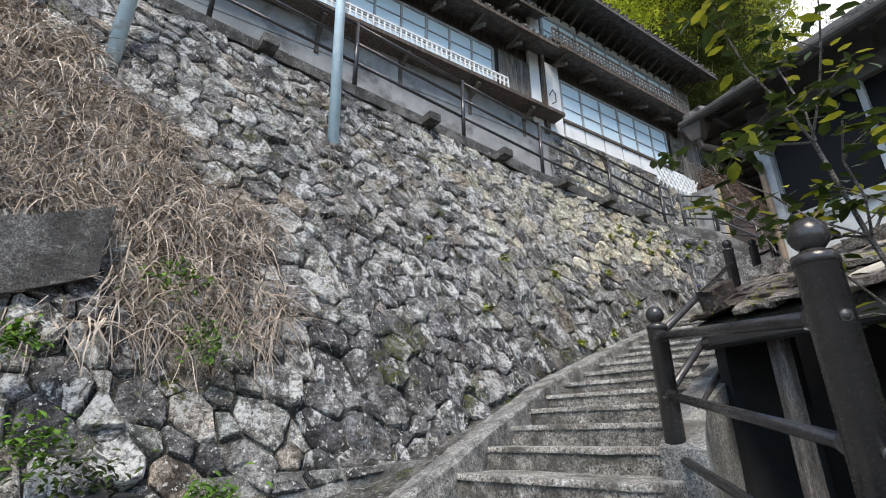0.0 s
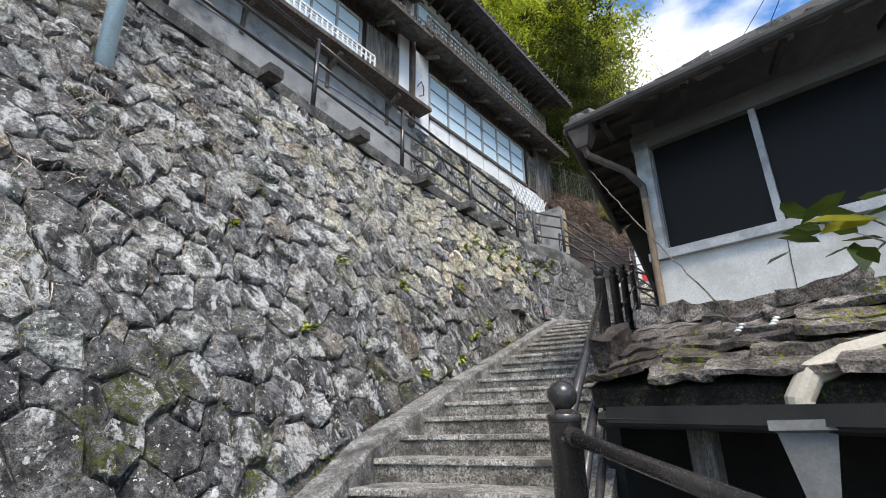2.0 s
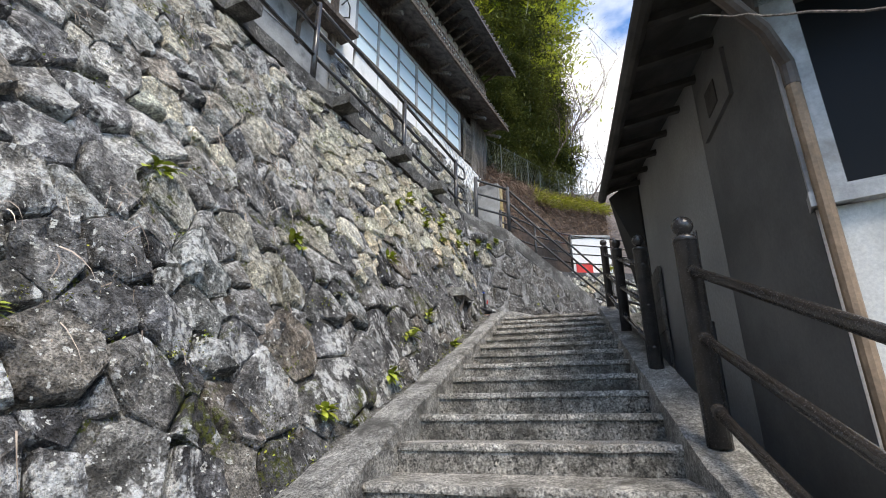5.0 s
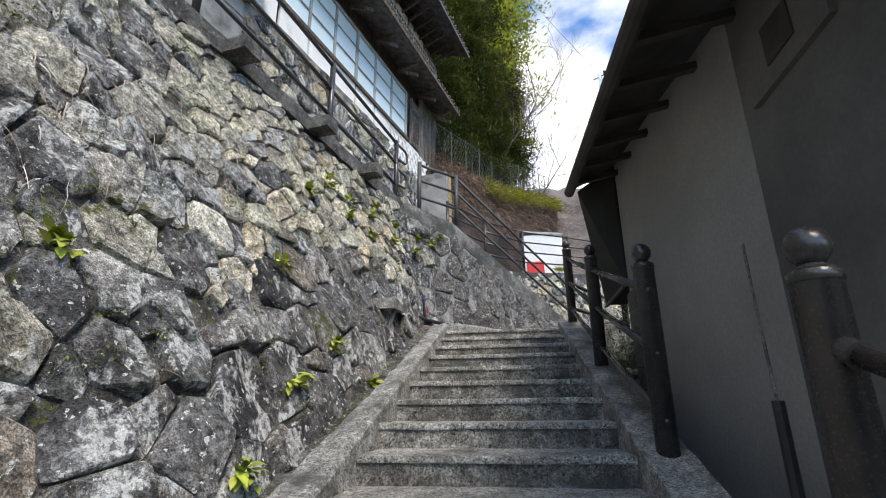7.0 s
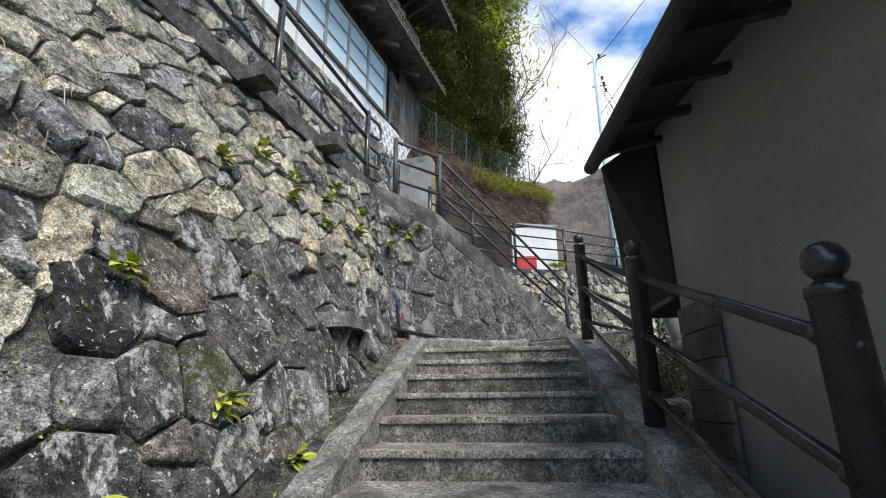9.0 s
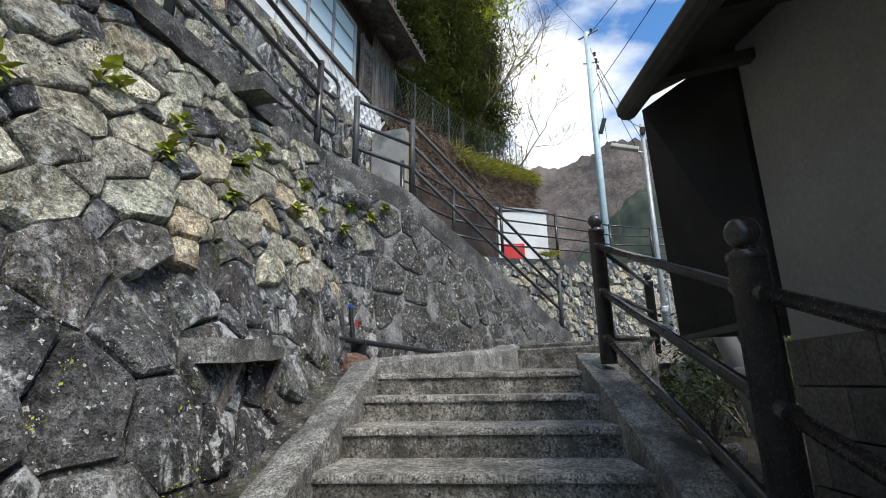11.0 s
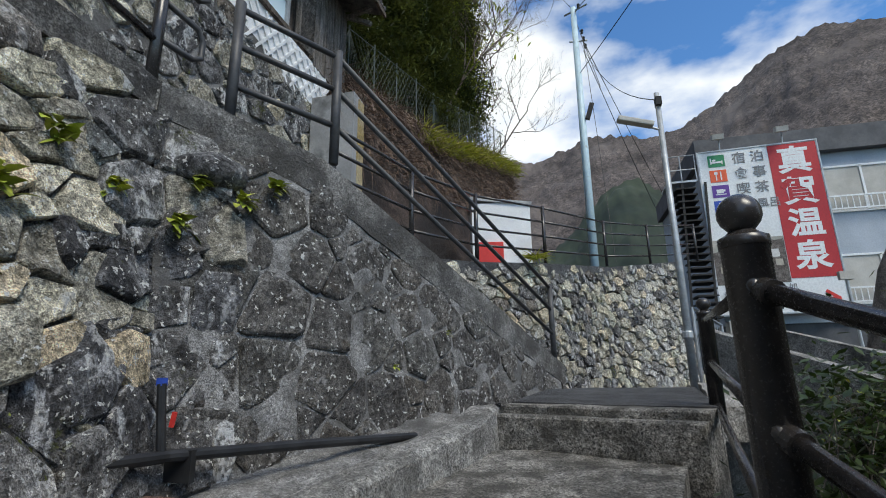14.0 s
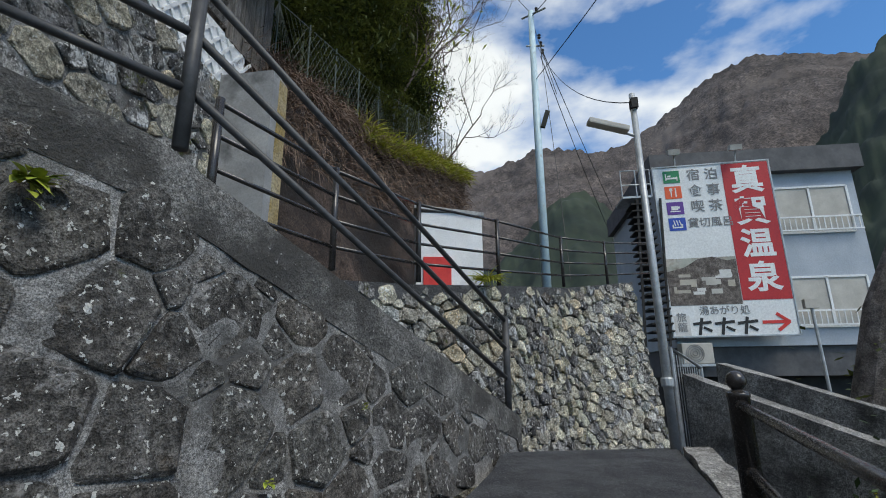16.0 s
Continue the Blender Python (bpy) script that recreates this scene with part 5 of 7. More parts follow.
# ---- the low stone-roofed lean-to ----
def lean_to():
    h = thing("lean_to", "low lean-to with a mossy roof of broken stone slabs", "shed")
    P = lambda name, bm, mat, label="": part(name, bm, mat, h, label)
    eave = [w_row(s, p) for s, p in ((0, (4.08, 2.12, 2.2)), (2.0, (3.5, 0.25, 2.1)), (4.4, (2.7, -2.0, 2.0)))]
    ridge = [w_row(s, p) for s, p in ((0, (4.98, 1.92, 2.66)), (2.0, (4.2, 0.25, 2.52)), (4.4, (3.4, -2.0, 2.5)))]
    rng = random.Random(3)
    bm = bmesh.new()
    solid(bm, [[lerp_line(eave, s) - Vector((0, 0, 0.16)), lerp_line(ridge, s) - Vector((0, 0, 0.16)), lerp_line(ridge, s) - Vector((0, 0, 0.05)), lerp_line(eave, s) - Vector((0, 0, 0.05))] for s in (0, 1, 2, 3, 4.4)])
    roughen(bm, 0.02, 4, 0.3)
    P("roof_deck", bm, M_SOIL)
    for r in range(5):
        s = -0.05 + rng.uniform(0, 0.1)
        while s < 4.3:
            w = rng.uniform(0.26, 0.58)
            if rng.random() < 0.06:
                s += w * 0.6
                continue
            a, b = lerp_line(eave, s + w / 2), lerp_line(ridge, s + w / 2)
            f = r / 5 - 0.02
            c = a.lerp(b, f + 0.1) + Vector((0, 0, 0.012 + rng.uniform(-0.012, 0.02)))
            d = (b - a)
            ang = math.degrees(math.atan2(d.z, math.hypot(d.x, d.y)))
            bm = bmesh.new()
            box(bm, c, (d.length / 5 * rng.uniform(1.2, 1.7), w * 0.98, rng.uniform(0.028, 0.06)), (rng.uniform(-7, 7), -ang + 8 + rng.uniform(-7, 7), math.degrees(math.atan2(d.y, d.x)) + rng.uniform(-14, 14)))
            roughen(bm, 0.026, 9, 0.07)
            P("slab", bm, M_SLATE)
            s += w
    for i in range(12):
        s = 0.02 + 0.36 * i
        c = lerp_line(ridge, s + 0.15) + Vector((0, 0, 0.01 + (0.03 if i % 3 == 0 else 0)))
        bm = bmesh.new()
        box(bm, c, (0.28, 0.40, 0.12), (rng.uniform(-5, 5), rng.uniform(-6, 6), -22 + rng.uniform(-8, 8)))
        roughen(bm, 0.04, 5, 0.11)
        P("ridge_stone", bm, M_SLATE)
    bm = bmesh.new()
    box(bm, (4.40, 2.06, 2.44), (0.40, 0.13, 0.20), (8, -24, -8))
    roughen(bm, 0.035, 7, 0.08)
    P("corner_tile", bm, M_SLATE, "broken reddish end tile")
    # back slope, posts and beams; black walls paint the shade of the interior
    bm = bmesh.new()
    solid(bm, [[lerp_line(ridge, s) + Vector((0, 0, -0.05)), lerp_line(ridge, s) + Vector((1.2, 0.2, -0.4)), lerp_line(ridge, s) + Vector((1.2, 0.2, -0.5)), lerp_line(ridge, s) + Vector((0, 0, -0.15))] for s in (0, 2, 4.4)])
    P("roof_deck", bm, M_SLATE)
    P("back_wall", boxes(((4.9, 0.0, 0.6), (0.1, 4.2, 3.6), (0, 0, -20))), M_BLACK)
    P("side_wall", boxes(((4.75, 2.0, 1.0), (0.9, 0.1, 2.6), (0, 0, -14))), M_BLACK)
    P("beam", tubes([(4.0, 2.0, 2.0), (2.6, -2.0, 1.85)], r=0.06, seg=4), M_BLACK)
    for s in (0.6, 2.1, 3.6):
        q = lerp_line(eave, s) + Vector((0.15, 0, 0))
        bm = bmesh.new()
        tube(bm, [(q.x, q.y, -1.2), (q.x, q.y, q.z - 0.12)], 0.075, 8)
        P("post", bm, M_WOOD_GREY)
    P("gutter", tubes([(4.02, 2.06, 1.98), (3.62, 0.9, 1.93), (2.7, -1.9, 1.86)], r=0.045, seg=8), M_BLACK, "black plastic gutter")
    # rain head with the beige pipe
    bm = bmesh.new()
    q = Vector((3.74, 1.10, 1.93))
    solid(bm, [[q + Vector((sx * w, sy * w, z)) for sx, sy in ((-1, -1), (1, -1), (1, 1), (-1, 1))] for w, z in ((0.055, -0.42), (0.05, -0.3), (0.10, -0.03), (0.125, -0.02), (0.125, 0.02))])
    head = P("rain_head", bm, M_OLDPVC, "weathered grey plastic rain head")
    part("pipe", tubes([q + Vector((-0.02, 0, -0.02)), q + Vector((-0.02, 0, 0.1)), q + Vector((0.0, -0.06, 0.2)), q + Vector((0.05, -0.2, 0.27)), q + Vector((0.2, -1.5, 0.55)), q + Vector((0.3, -2.6, 0.8))], r=0.055, seg=12), M_BEIGEPIPE, head, "thick beige plastic pipe")
    part("pipe", tubes([q + Vector((0, 0, -0.4)), q + Vector((0, 0, -0.9)), q + Vector((0.3, -0.1, -1.2)), q + Vector((0.9, -0.3, -1.3))], r=0.05, seg=12), M_PVC, head)


lean_to()


def service_wire():
    """The twisted wire that crosses the window, with white insulators on the low roof."""
    w = thing("service_wire", "twisted old cable with white ceramic insulators over the low roof", "cable")
    rng = random.Random(2)

    def sag(a, b, drop, n=26, wob=0.008):
        a, b = Vector(a), Vector(b)
        return [a.lerp(b, i / n) + Vector((rng.uniform(-wob, wob), rng.uniform(-wob, wob), -drop * 4 * (i / n) * (1 - i / n) + rng.uniform(-wob, wob))) for i in range(n + 1)]
    part("cable", tubes(sag((5.9, 2.55, 4.62), (3.88, 1.35, 2.53), 0.04), r=0.005, seg=5), M_BARK, w)
    part("cable", tubes(sag((3.88, 1.35, 2.53), (3.95, 1.27, 2.40), 0.02, 8), r=0.005, seg=5), M_BARK, w)
    part("cable", tubes(sag((4.0, 1.1, 2.44), (3.6, 0.2, 3.1), 0.1), r=0.005, seg=5), M_BARK, w)
    for q in ((3.94, 1.29, 2.37), (3.98, 1.14, 2.39)):
        bm = bmesh.new()
        for k in range(3):
            lathe(bm, Vector(q) + Vector((0.012 * k, -0.01 * k, 0.016 * k)), [(0.008, 0), (0.017, 0.004), (0.017, 0.010), (0.008, 0.015)], 12)
        part("insulator", bm, M_INSULATOR, w, "white ceramic insulator")


service_wire()


# ---- bank, hillside and far hills ----
def lofted(name, lines, mat, cut, shake, label, category, kind="structure", scale=0.8):
    bm = bmesh.new()
    grid = [[bm.verts.new(Vector(p)) for p in ln] for ln in lines]
    for a, b in zip(grid, grid[1:]):
        for i in range(len(a) - 1):
            bm.faces.new((a[i], a[i + 1], b[i + 1], b[i]))
    roughen(bm, shake, scale, cut)
    return tagged(part(name, bm, mat, smooth=True), label, category, kind=kind)


BANK = ((17.3, 9.4), (20.0, 8.1), (24.0, 6.9), (28.0, 6.0), (32.2, 5.3))
BANK_TOP = (11.3, 11.7, 12.0, 13.2, 14.4)


def bank():
    foot = [(x, y, z) for (x, y), z in zip(BANK, (6.4, 6.6, 7.0, 7.4, 7.8))]
    mid = [(x + 0.2, y + 0.35, 6.8 + 0.55 * (z - 6.8)) for (x, y), z in zip(BANK, BANK_TOP)]
    top = [(x + 0.35, y + 0.8, z) for (x, y), z in zip(BANK, BANK_TOP)]
    lofted("bank", [foot, mid, top], M_BANK, 0.3, 0.2, "cut bank of brown earth with hanging roots, shade in its colour", "bank")
    back = [(x + 2, y + 8, z + 5.5) for (x, y), z in zip(BANK, BANK_TOP)]
    far = [(x + 8, y + 40, z + 24) for (x, y), z in zip(BANK, BANK_TOP)]
    left = [[(-8, r[0][1] + 6, r[0][2] - 1)] + list(r) + [(r[-1][0] + 5, r[-1][1] + 3, r[-1][2] - 6)] for r in (top, back, far)]
    lofted("hillside", left, M_SOIL, 2.0, 0.3, "steep overgrown hillside behind the inn", "hillside")


bank()


def strands(name, spec, mat, seed, label, category, width=0.006):
    """Thin bent blades: spec yields (root, direction, length, droop)."""
    rng = random.Random(seed)
    P, F = [], []
    for root, d, length, droop in spec(rng):
        root, d = Vector(root), Vector(d).normalized()
        side = d.cross(Vector((rng.uniform(-1, 1), rng.uniform(-1, 1), rng.uniform(-1, 1)))).normalized() * width * rng.uniform(0.6, 1.5)
        p, k = root, len(P)
        n = 4
        for i in range(n + 1):
            w = side * (1 - i / n * 0.85)
            P += [p - w, p + w]
            d = (d + Vector((rng.uniform(-0.25, 0.25), rng.uniform(-0.25, 0.25), -droop / n + rng.uniform(-0.15, 0.15)))).normalized()
            p = p + d * (length / n)
        F += [(k + 2 * i, k + 2 * i + 1, k + 2 * i + 3, k + 2 * i + 2) for i in range(n)]
    return tagged(mesh_object(name, P, F, mat, smooth=True), label, category, kind="stuff")


def wall_at(u, h):
    return wall_point(MAIN_BASE, MAIN_TOP, u, h)[0]


def dry_grass(rng):
    out = Vector((0.1, -0.75, 0.4))
    for _ in range(17000):
        u = rng.uniform(-3.4, 2.3)
        L = wall_point(MAIN_BASE, MAIN_TOP, u, 0)[1]
        h = L * rng.uniform(0.17, 0.80)
        edge = 2.2 - max(0, (h - 2.6)) * 0.7 - max(0, 1.6 - h) * 0.8 + 0.25 * math.sin(h * 5)
        if u > edge:
            continue
        if -0.9 < u < 0.85 and 1.35 < h < 2.3:
            continue
        yield wall_at(u, h) + out * 0.07, (rng.uniform(-0.5, 0.7), rng.uniform(-0.8, -0.1), rng.uniform(-0.6, 0.5)), rng.uniform(0.25, 0.8), rng.uniform(1.0, 2.6)


strands("dry_grass", dry_grass, M_DRYGRASS, 6, "mat of dead grey-brown grass hanging down the wall", "dry grass", 0.0065)


def wall_litter(rng):
    for _ in range(5200):
        u = rng.gauss(3.6, 2.6)
        if not -2 < u < 9.5:
            continue
        L = wall_point(MAIN_BASE, MAIN_TOP, u, 0)[1]
        h = L * min(0.96, max(0.04, rng.gauss(0.60, 0.17)))
        if noise.noise(wall_at(u, h) * 1.1) < -0.02:
            continue
        yield wall_at(u, h) + Vector((0, -0.05, 0.02)), (rng.uniform(-0.8, 0.8), rng.uniform(-0.7, -0.1), rng.uniform(-0.9, 0.3)), rng.uniform(0.06, 0.26), rng.uniform(0.6, 2.6)


strands("dry_stems", wall_litter, M_DRYGRASS, 16, "thin dead stems and roots caught in the wall joints", "dry stems", 0.0035)


def bank_brush(rng):
    for _ in range(8500):
        f = rng.random() * 3.999
        i, t = int(f), f - int(f)
        x, y = BANK[i][0] + (BANK[i + 1][0] - BANK[i][0]) * t, BANK[i][1] + (BANK[i + 1][1] - BANK[i][1]) * t
        z = BANK_TOP[i] + (BANK_TOP[i + 1] - BANK_TOP[i]) * t
        k = rng.uniform(0.6, 1.1) if rng.random() < 0.6 else rng.uniform(1.0, 1.35)
        yield (x + 0.3 * k, y + 0.75 * k - 0.05, 6.9 + (z - 6.9) * min(k, 1.0) + max(0, k - 1) * 1.5), (rng.uniform(-0.6, 0.3), rng.uniform(-1, 0), rng.uniform(-0.4, 0.8)), rng.uniform(0.3, 1.0), rng.uniform(1, 3)


strands("dry_brush", bank_brush, M_BRUSH, 9, "brown roots and dead brush over the bank", "brush", 0.010)


def bank_grass(rng):
    for _ in range(2600):
        f = 1.7 + rng.random() * 2.25
        i, t = int(f), f - int(f)
        x, y = BANK[i][0] + (BANK[i + 1][0] - BANK[i][0]) * t, BANK[i][1] + (BANK[i + 1][1] - BANK[i][1]) * t
        z = BANK_TOP[i] + (BANK_TOP[i + 1] - BANK_TOP[i]) * t
        yield (x + 0.3 + rng.uniform(-0.2, 0.2), y + 0.7 + rng.uniform(-0.25, 0.2), z + rng.uniform(-0.35, 0.1)), (rng.uniform(-0.8, 0.4), rng.uniform(-0.9, 0.2), 0.7), rng.uniform(0.35, 0.75), rng.uniform(0.8, 2.2)


strands("grass_tuft", bank_grass, M_LEAF_YELLOW, 10, "yellow-green sword grass along the top of the bank", "grass", 0.022)


def tuft(name, at, n, length, mat, seed, label, category, width=0.012, up=0.9):
    def spec(rng):
        for _ in range(n):
            a = rng.uniform(0, 2 * math.pi)
            yield Vector(at) + Vector((rng.uniform(-0.05, 0.05), rng.uniform(-0.05, 0.05), rng.uniform(-0.02, 0.02))), (math.cos(a), math.sin(a), up), length * rng.uniform(0.5, 1.1), rng.uniform(0.8, 2.0)
    return strands(name, spec, mat, seed, label, category, width)


tuft("grass_tuft", (20.2, 4.75, 7.25), 160, 0.4, M_LEAF_YELLOW, 3, "round green grass tuft on the wall top", "grass")
tuft("grass_tuft", (1.95, 1.45, 0.6), 120, 0.45, M_LEAF_YELLOW, 4, "dry yellowish grass under the handrail", "grass", 0.008)
tuft("grass_tuft", (2.6, 1.5, 0.75), 140, 0.5, M_DRYGRASS, 14, "dry yellowish grass under the handrail", "grass", 0.008)


def leaf_mesh(name, n, place, size, mat, seed, long=2.2, flat=0.6):
    """Many small four-sided folded leaves; place(rng) gives each one's middle."""
    rng = random.Random(seed)
    P, F = [], []
    for _ in range(n):
        c = Vector(place(rng))
        d = Vector((rng.uniform(-1, 1), rng.uniform(-1, 1), rng.uniform(-flat, flat))).normalized()
        s = d.cross(Vector((rng.uniform(-0.5, 0.5), rng.uniform(-0.5, 0.5), 1))).normalized()
        l = size * rng.uniform(0.6, 1.3)
        nrm = d.cross(s)
        k = len(P)
        P += [c - d * l / 2, c + s * l / long / 2 + nrm * l * 0.06, c + d * l / 2 - Vector((0, 0, l * 0.12)), c - s * l / long / 2 + nrm * l * 0.06]
        F += [(k, k + 1, k + 2), (k, k + 2, k + 3)]
    return P, F


def fern(at, r, n, seed, mat=M_FERN, size=0.05):
    """A small plant of arching pointed leaves that spring from one root and hang away from the wall."""
    rng = random.Random(seed)
    P, F = [], []
    for _ in range(n):
        root = Vector(at) + Vector((rng.gauss(0, r * 0.45), rng.uniform(-0.01, 0.02), rng.gauss(0, r * 0.35)))
        d = Vector((rng.uniform(-1, 1), rng.uniform(-1.0, -0.25), rng.uniform(-0.35, 0.9))).normalized()
        length = size * rng.uniform(1.2, 2.8)
        side = d.cross(Vector((rng.uniform(-0.4, 0.4), -0.3, 1))).normalized()
        k, p = len(P), root
        for i, w in enumerate((0.03, 0.16, 0.20, 0.13, 0.01)):
            P += [p - side * length * w, p + side * length * w]
            p = p + d * (length / 4)
            d = (d + Vector((0, 0, -0.28))).normalized()
        F += [(k + 2 * i, k + 2 * i + 1, k + 2 * i + 3, k + 2 * i + 2) for i in range(4)]
    tagged(mesh_object("fern", P, F, mat, smooth=True), "small bright green fern rooted in a wall joint", "fern", "ferns in the wall", "stuff")


def wall_ferns():
    rng = random.Random(77)
    spots = [(12.9, 1.75, 0.10), (13.2, 2.1, 0.10), (12.1, 2.05, 0.12), (11.5, 2.3, 0.12), (11.2, 2.0, 0.09), (10.9, 2.5, 0.1), (10.2, 2.3, 0.09), (12.6, 2.35, 0.09), (8.6, 0.5, 0.08), (9.4, 0.6, 0.08), (7.2, 1.6, 0.09),
             (9.0, 1.4, 0.07), (6.0, 2.1, 0.08), (5.0, 1.3, 0.06), (11.8, 1.7, 0.08), (7.9, 0.25, 0.08), (13.5, 1.9, 0.08), (9.8, 0.1, 0.07), (6.8, 0.3, 0.06), (4.4, 2.6, 0.07)]
    for i, (u, h, r) in enumerate(spots):
        fern(wall_at(u, h) + Vector((0, -0.05, 0.02)), r * 0.9, 26, i, M_FERN, 0.05)
    for i, (u, h, r) in enumerate(((1.25, 1.7, 0.16), (1.45, 1.1, 0.14), (0.55, 0.35, 0.14), (0.75, 0.15, 0.16), (1.45, 0.0, 0.12), (-0.2, 2.9, 0.16), (0.4, 1.0, 0.1))):
        fern(wall_at(u, h) + Vector((0, -0.30, 0.08)), r * 1.5, 170, 40 + i, M_LEAF if i % 4 == 3 else M_HERB, 0.03)
    for i, (s, h) in enumerate(((0.25, 2.05), (0.62, 1.95), (0.12, 1.75), (0.9, 2.1), (2.2, 0.6), (3.1, 0.9))):
        fern(wall_point(RAMP_BASE, RAMP_TOP, s, h)[0] + Vector((-0.03, -0.07, 0.02)), 0.08 if i < 4 else 0.03, 26 if i < 4 else 8, 60 + i, M_FERN, 0.055 if i < 4 else 0.025)
    # tiny weeds and moss in patches along the joints
    rng = random.Random(78)
    patches = []
    while len(patches) < 260:
        u = rng.uniform(2.4, 12.8)
        L = wall_point(MAIN_BASE, MAIN_TOP, u, 0)[1]
        h = L * rng.uniform(0.02, 0.85) if rng.random() < 0.75 else rng.uniform(0.0, 0.12)
        if noise.noise(wall_at(u, h) * 0.9) > -0.08:
            patches.append((u, h, rng.uniform(0.02, 0.09)))

    def near_patch(g):
        u, h, r = g.choice(patches)
        return wall_at(u + g.gauss(0, r * 1.5), max(0.0, h + g.gauss(0, r * 0.5))) + Vector((0, -0.045 + g.uniform(-0.02, 0.01), 0.012))
    for name, n, size, mat, label in (("small_weeds", 2600, 0.018, M_FERN, "tiny green weeds in the joints of the wall"), ("wall_moss", 5200, 0.016, M_MOSSY, "cushions of dull green moss in the joints of the wall")):
        P, F = leaf_mesh(name, n, near_patch, size, mat, 5 + n, 1.5, 0.9)
        tagged(mesh_object(name, P, F, mat), label, "moss" if mat is M_MOSSY else "weeds", kind="stuff")


wall_ferns()


def wall_clutter():
    """Slab, fallen stones, the bracketed shelf, the black pipe with its tap, the pale pole."""
    bm = bmesh.new()
    solid(bm, [[W(u, v, z), W(u, v + 0.6, z), W(u, v + 0.6, z + 0.58), W(u, v, z + 0.56)] for u, v, z in ((-2.5, 4.0, 1.15), (-0.8, 4.05, 1.66), (0.74, 4.2, 2.44))])
    roughen(bm, 0.02, 3, 0.25)
    tagged(part("concrete_slab", bm, M_COPING), "mossy grey concrete slab jutting from the dry grass", "concrete slab")
    for u, v, z, sx, sy, sz, mat in ((0.25, 3.75, 1.14, 0.55, 0.3, 0.2, M_STONE_TAN), (-0.15, 3.85, 1.16, 0.3, 0.22, 0.16, M_STONE_TAN), (-0.35, 3.75, 1.12, 0.2, 0.2, 0.12, M_STONE_TAN), (1.0, 3.95, 1.3, 0.5, 0.4, 0.4, M_STONE)):
        bm = bmesh.new()
        bmesh.ops.create_icosphere(bm, subdivisions=2, radius=0.5, matrix=Matrix.Translation(W(u, v, z)) @ Matrix.Diagonal((sx, sy, sz, 1)))
        for q in bm.verts:
            q.co += noise.noise_vector(q.co * 5) * 0.05
        tagged(part("loose_stone", bm, mat), "loose pale stone at the wall foot", "stone", "stones at the wall foot")
    # shelf slab on two struts
    bm = bmesh.new()
    solid(bm, [[W(u, 3.58, z), W(u, 4.35, z + 0.02), W(u, 4.35, 4.43), W(u, 3.58, 4.41)] for u, z in ((10.92, 4.28), (11.35, 4.32), (11.72, 4.37))])
    roughen(bm, 0.016, 4, 0.15)
    sh = tagged(part("stone_shelf", bm, M_CONCRETE), "thin stone slab shelf propped on two iron struts", "shelf")
    for u in (11.1, 11.6):
        part("strut", tubes([W(u, 3.62, 4.32), W(u - 0.14, 3.72, 3.86)], r=0.024, seg=6), M_BARK, sh)
    # black pipe
    pipe = thing("water_pipe", "black plastic water pipe with an upright tap along the wall foot", "pipe")
    part("pipe", tubes([(12.2, 6.45, 4.64), (12.75, 6.38, 4.62), (13.6, 6.02, 4.58), (14.6, 5.6, 4.52)], r=0.032, seg=10), M_BLACKPIPE, pipe)
    part("riser", tubes([(12.72, 6.39, 4.62), (12.70, 6.42, 4.98)], r=0.024, seg=10), M_BLACKPIPE, pipe)
    part("tap_handle", boxes(((12.74, 6.36, 4.80), (0.016, 0.02, 0.075), (10, 0, 0))), M_REDPAINT, pipe, "red tap handle")
    part("tap_top", boxes(((12.70, 6.42, 4.99), (0.04, 0.035, 0.04))), M_BLUEBOX, pipe)
    part("bracket", boxes(((12.85, 6.38, 4.56), (0.04, 0.16, 0.16))), M_BLACKPIPE, pipe)
    # red-brown stone and pale mortar patch beside the landing curb
    bm = bmesh.new()
    bmesh.ops.create_icosphere(bm, subdivisions=2, radius=0.5, matrix=Matrix.Translation((12.52, 6.24, 4.33)) @ Matrix.Diagonal((0.6, 0.26, 0.32, 1)))
    for q in bm.verts:
        q.co += noise.noise_vector(q.co * 5) * 0.05
    tagged(part("loose_stone", bm, M_REDSTONE), "rust-red stone beside the landing", "stone")
    # pale poles
    for x, y, z0, lean in ((2.25, 6.05, 5.2, -0.03), (-0.55, 6.0, 5.45, 0.0)):
        bm = bmesh.new()
        tube(bm, [(x, y, z0), (x + lean * 5, y + 0.03, z0 + 6.5)], 0.085, 16, 0.075)
        tagged(part("steel_pole", bm, M_POLE, smooth=True), "pale blue painted steel pole standing on the wall", "pole", "pale blue poles")
        bm = bmesh.new()
        box(bm, (x, y + 0.16, z0 - 0.04), (0.34, 0.42, 0.16), (0, 0, 8))
        roughen(bm, 0.03, 5, 0.1)
        tagged(part("footing", bm, M_STONE_DARK), "rough stone footing under a steel pole", "footing", "pole footings")


M_REDSTONE = material("rust_red_stone", (0.17, 0.085, 0.06), (0.33, 0.21, 0.16), 6, 0.9, 1.0, 30, stain=(0.12, 0.11, 0.10), stain_amount=0.42, stain_scale=5)
wall_clutter()


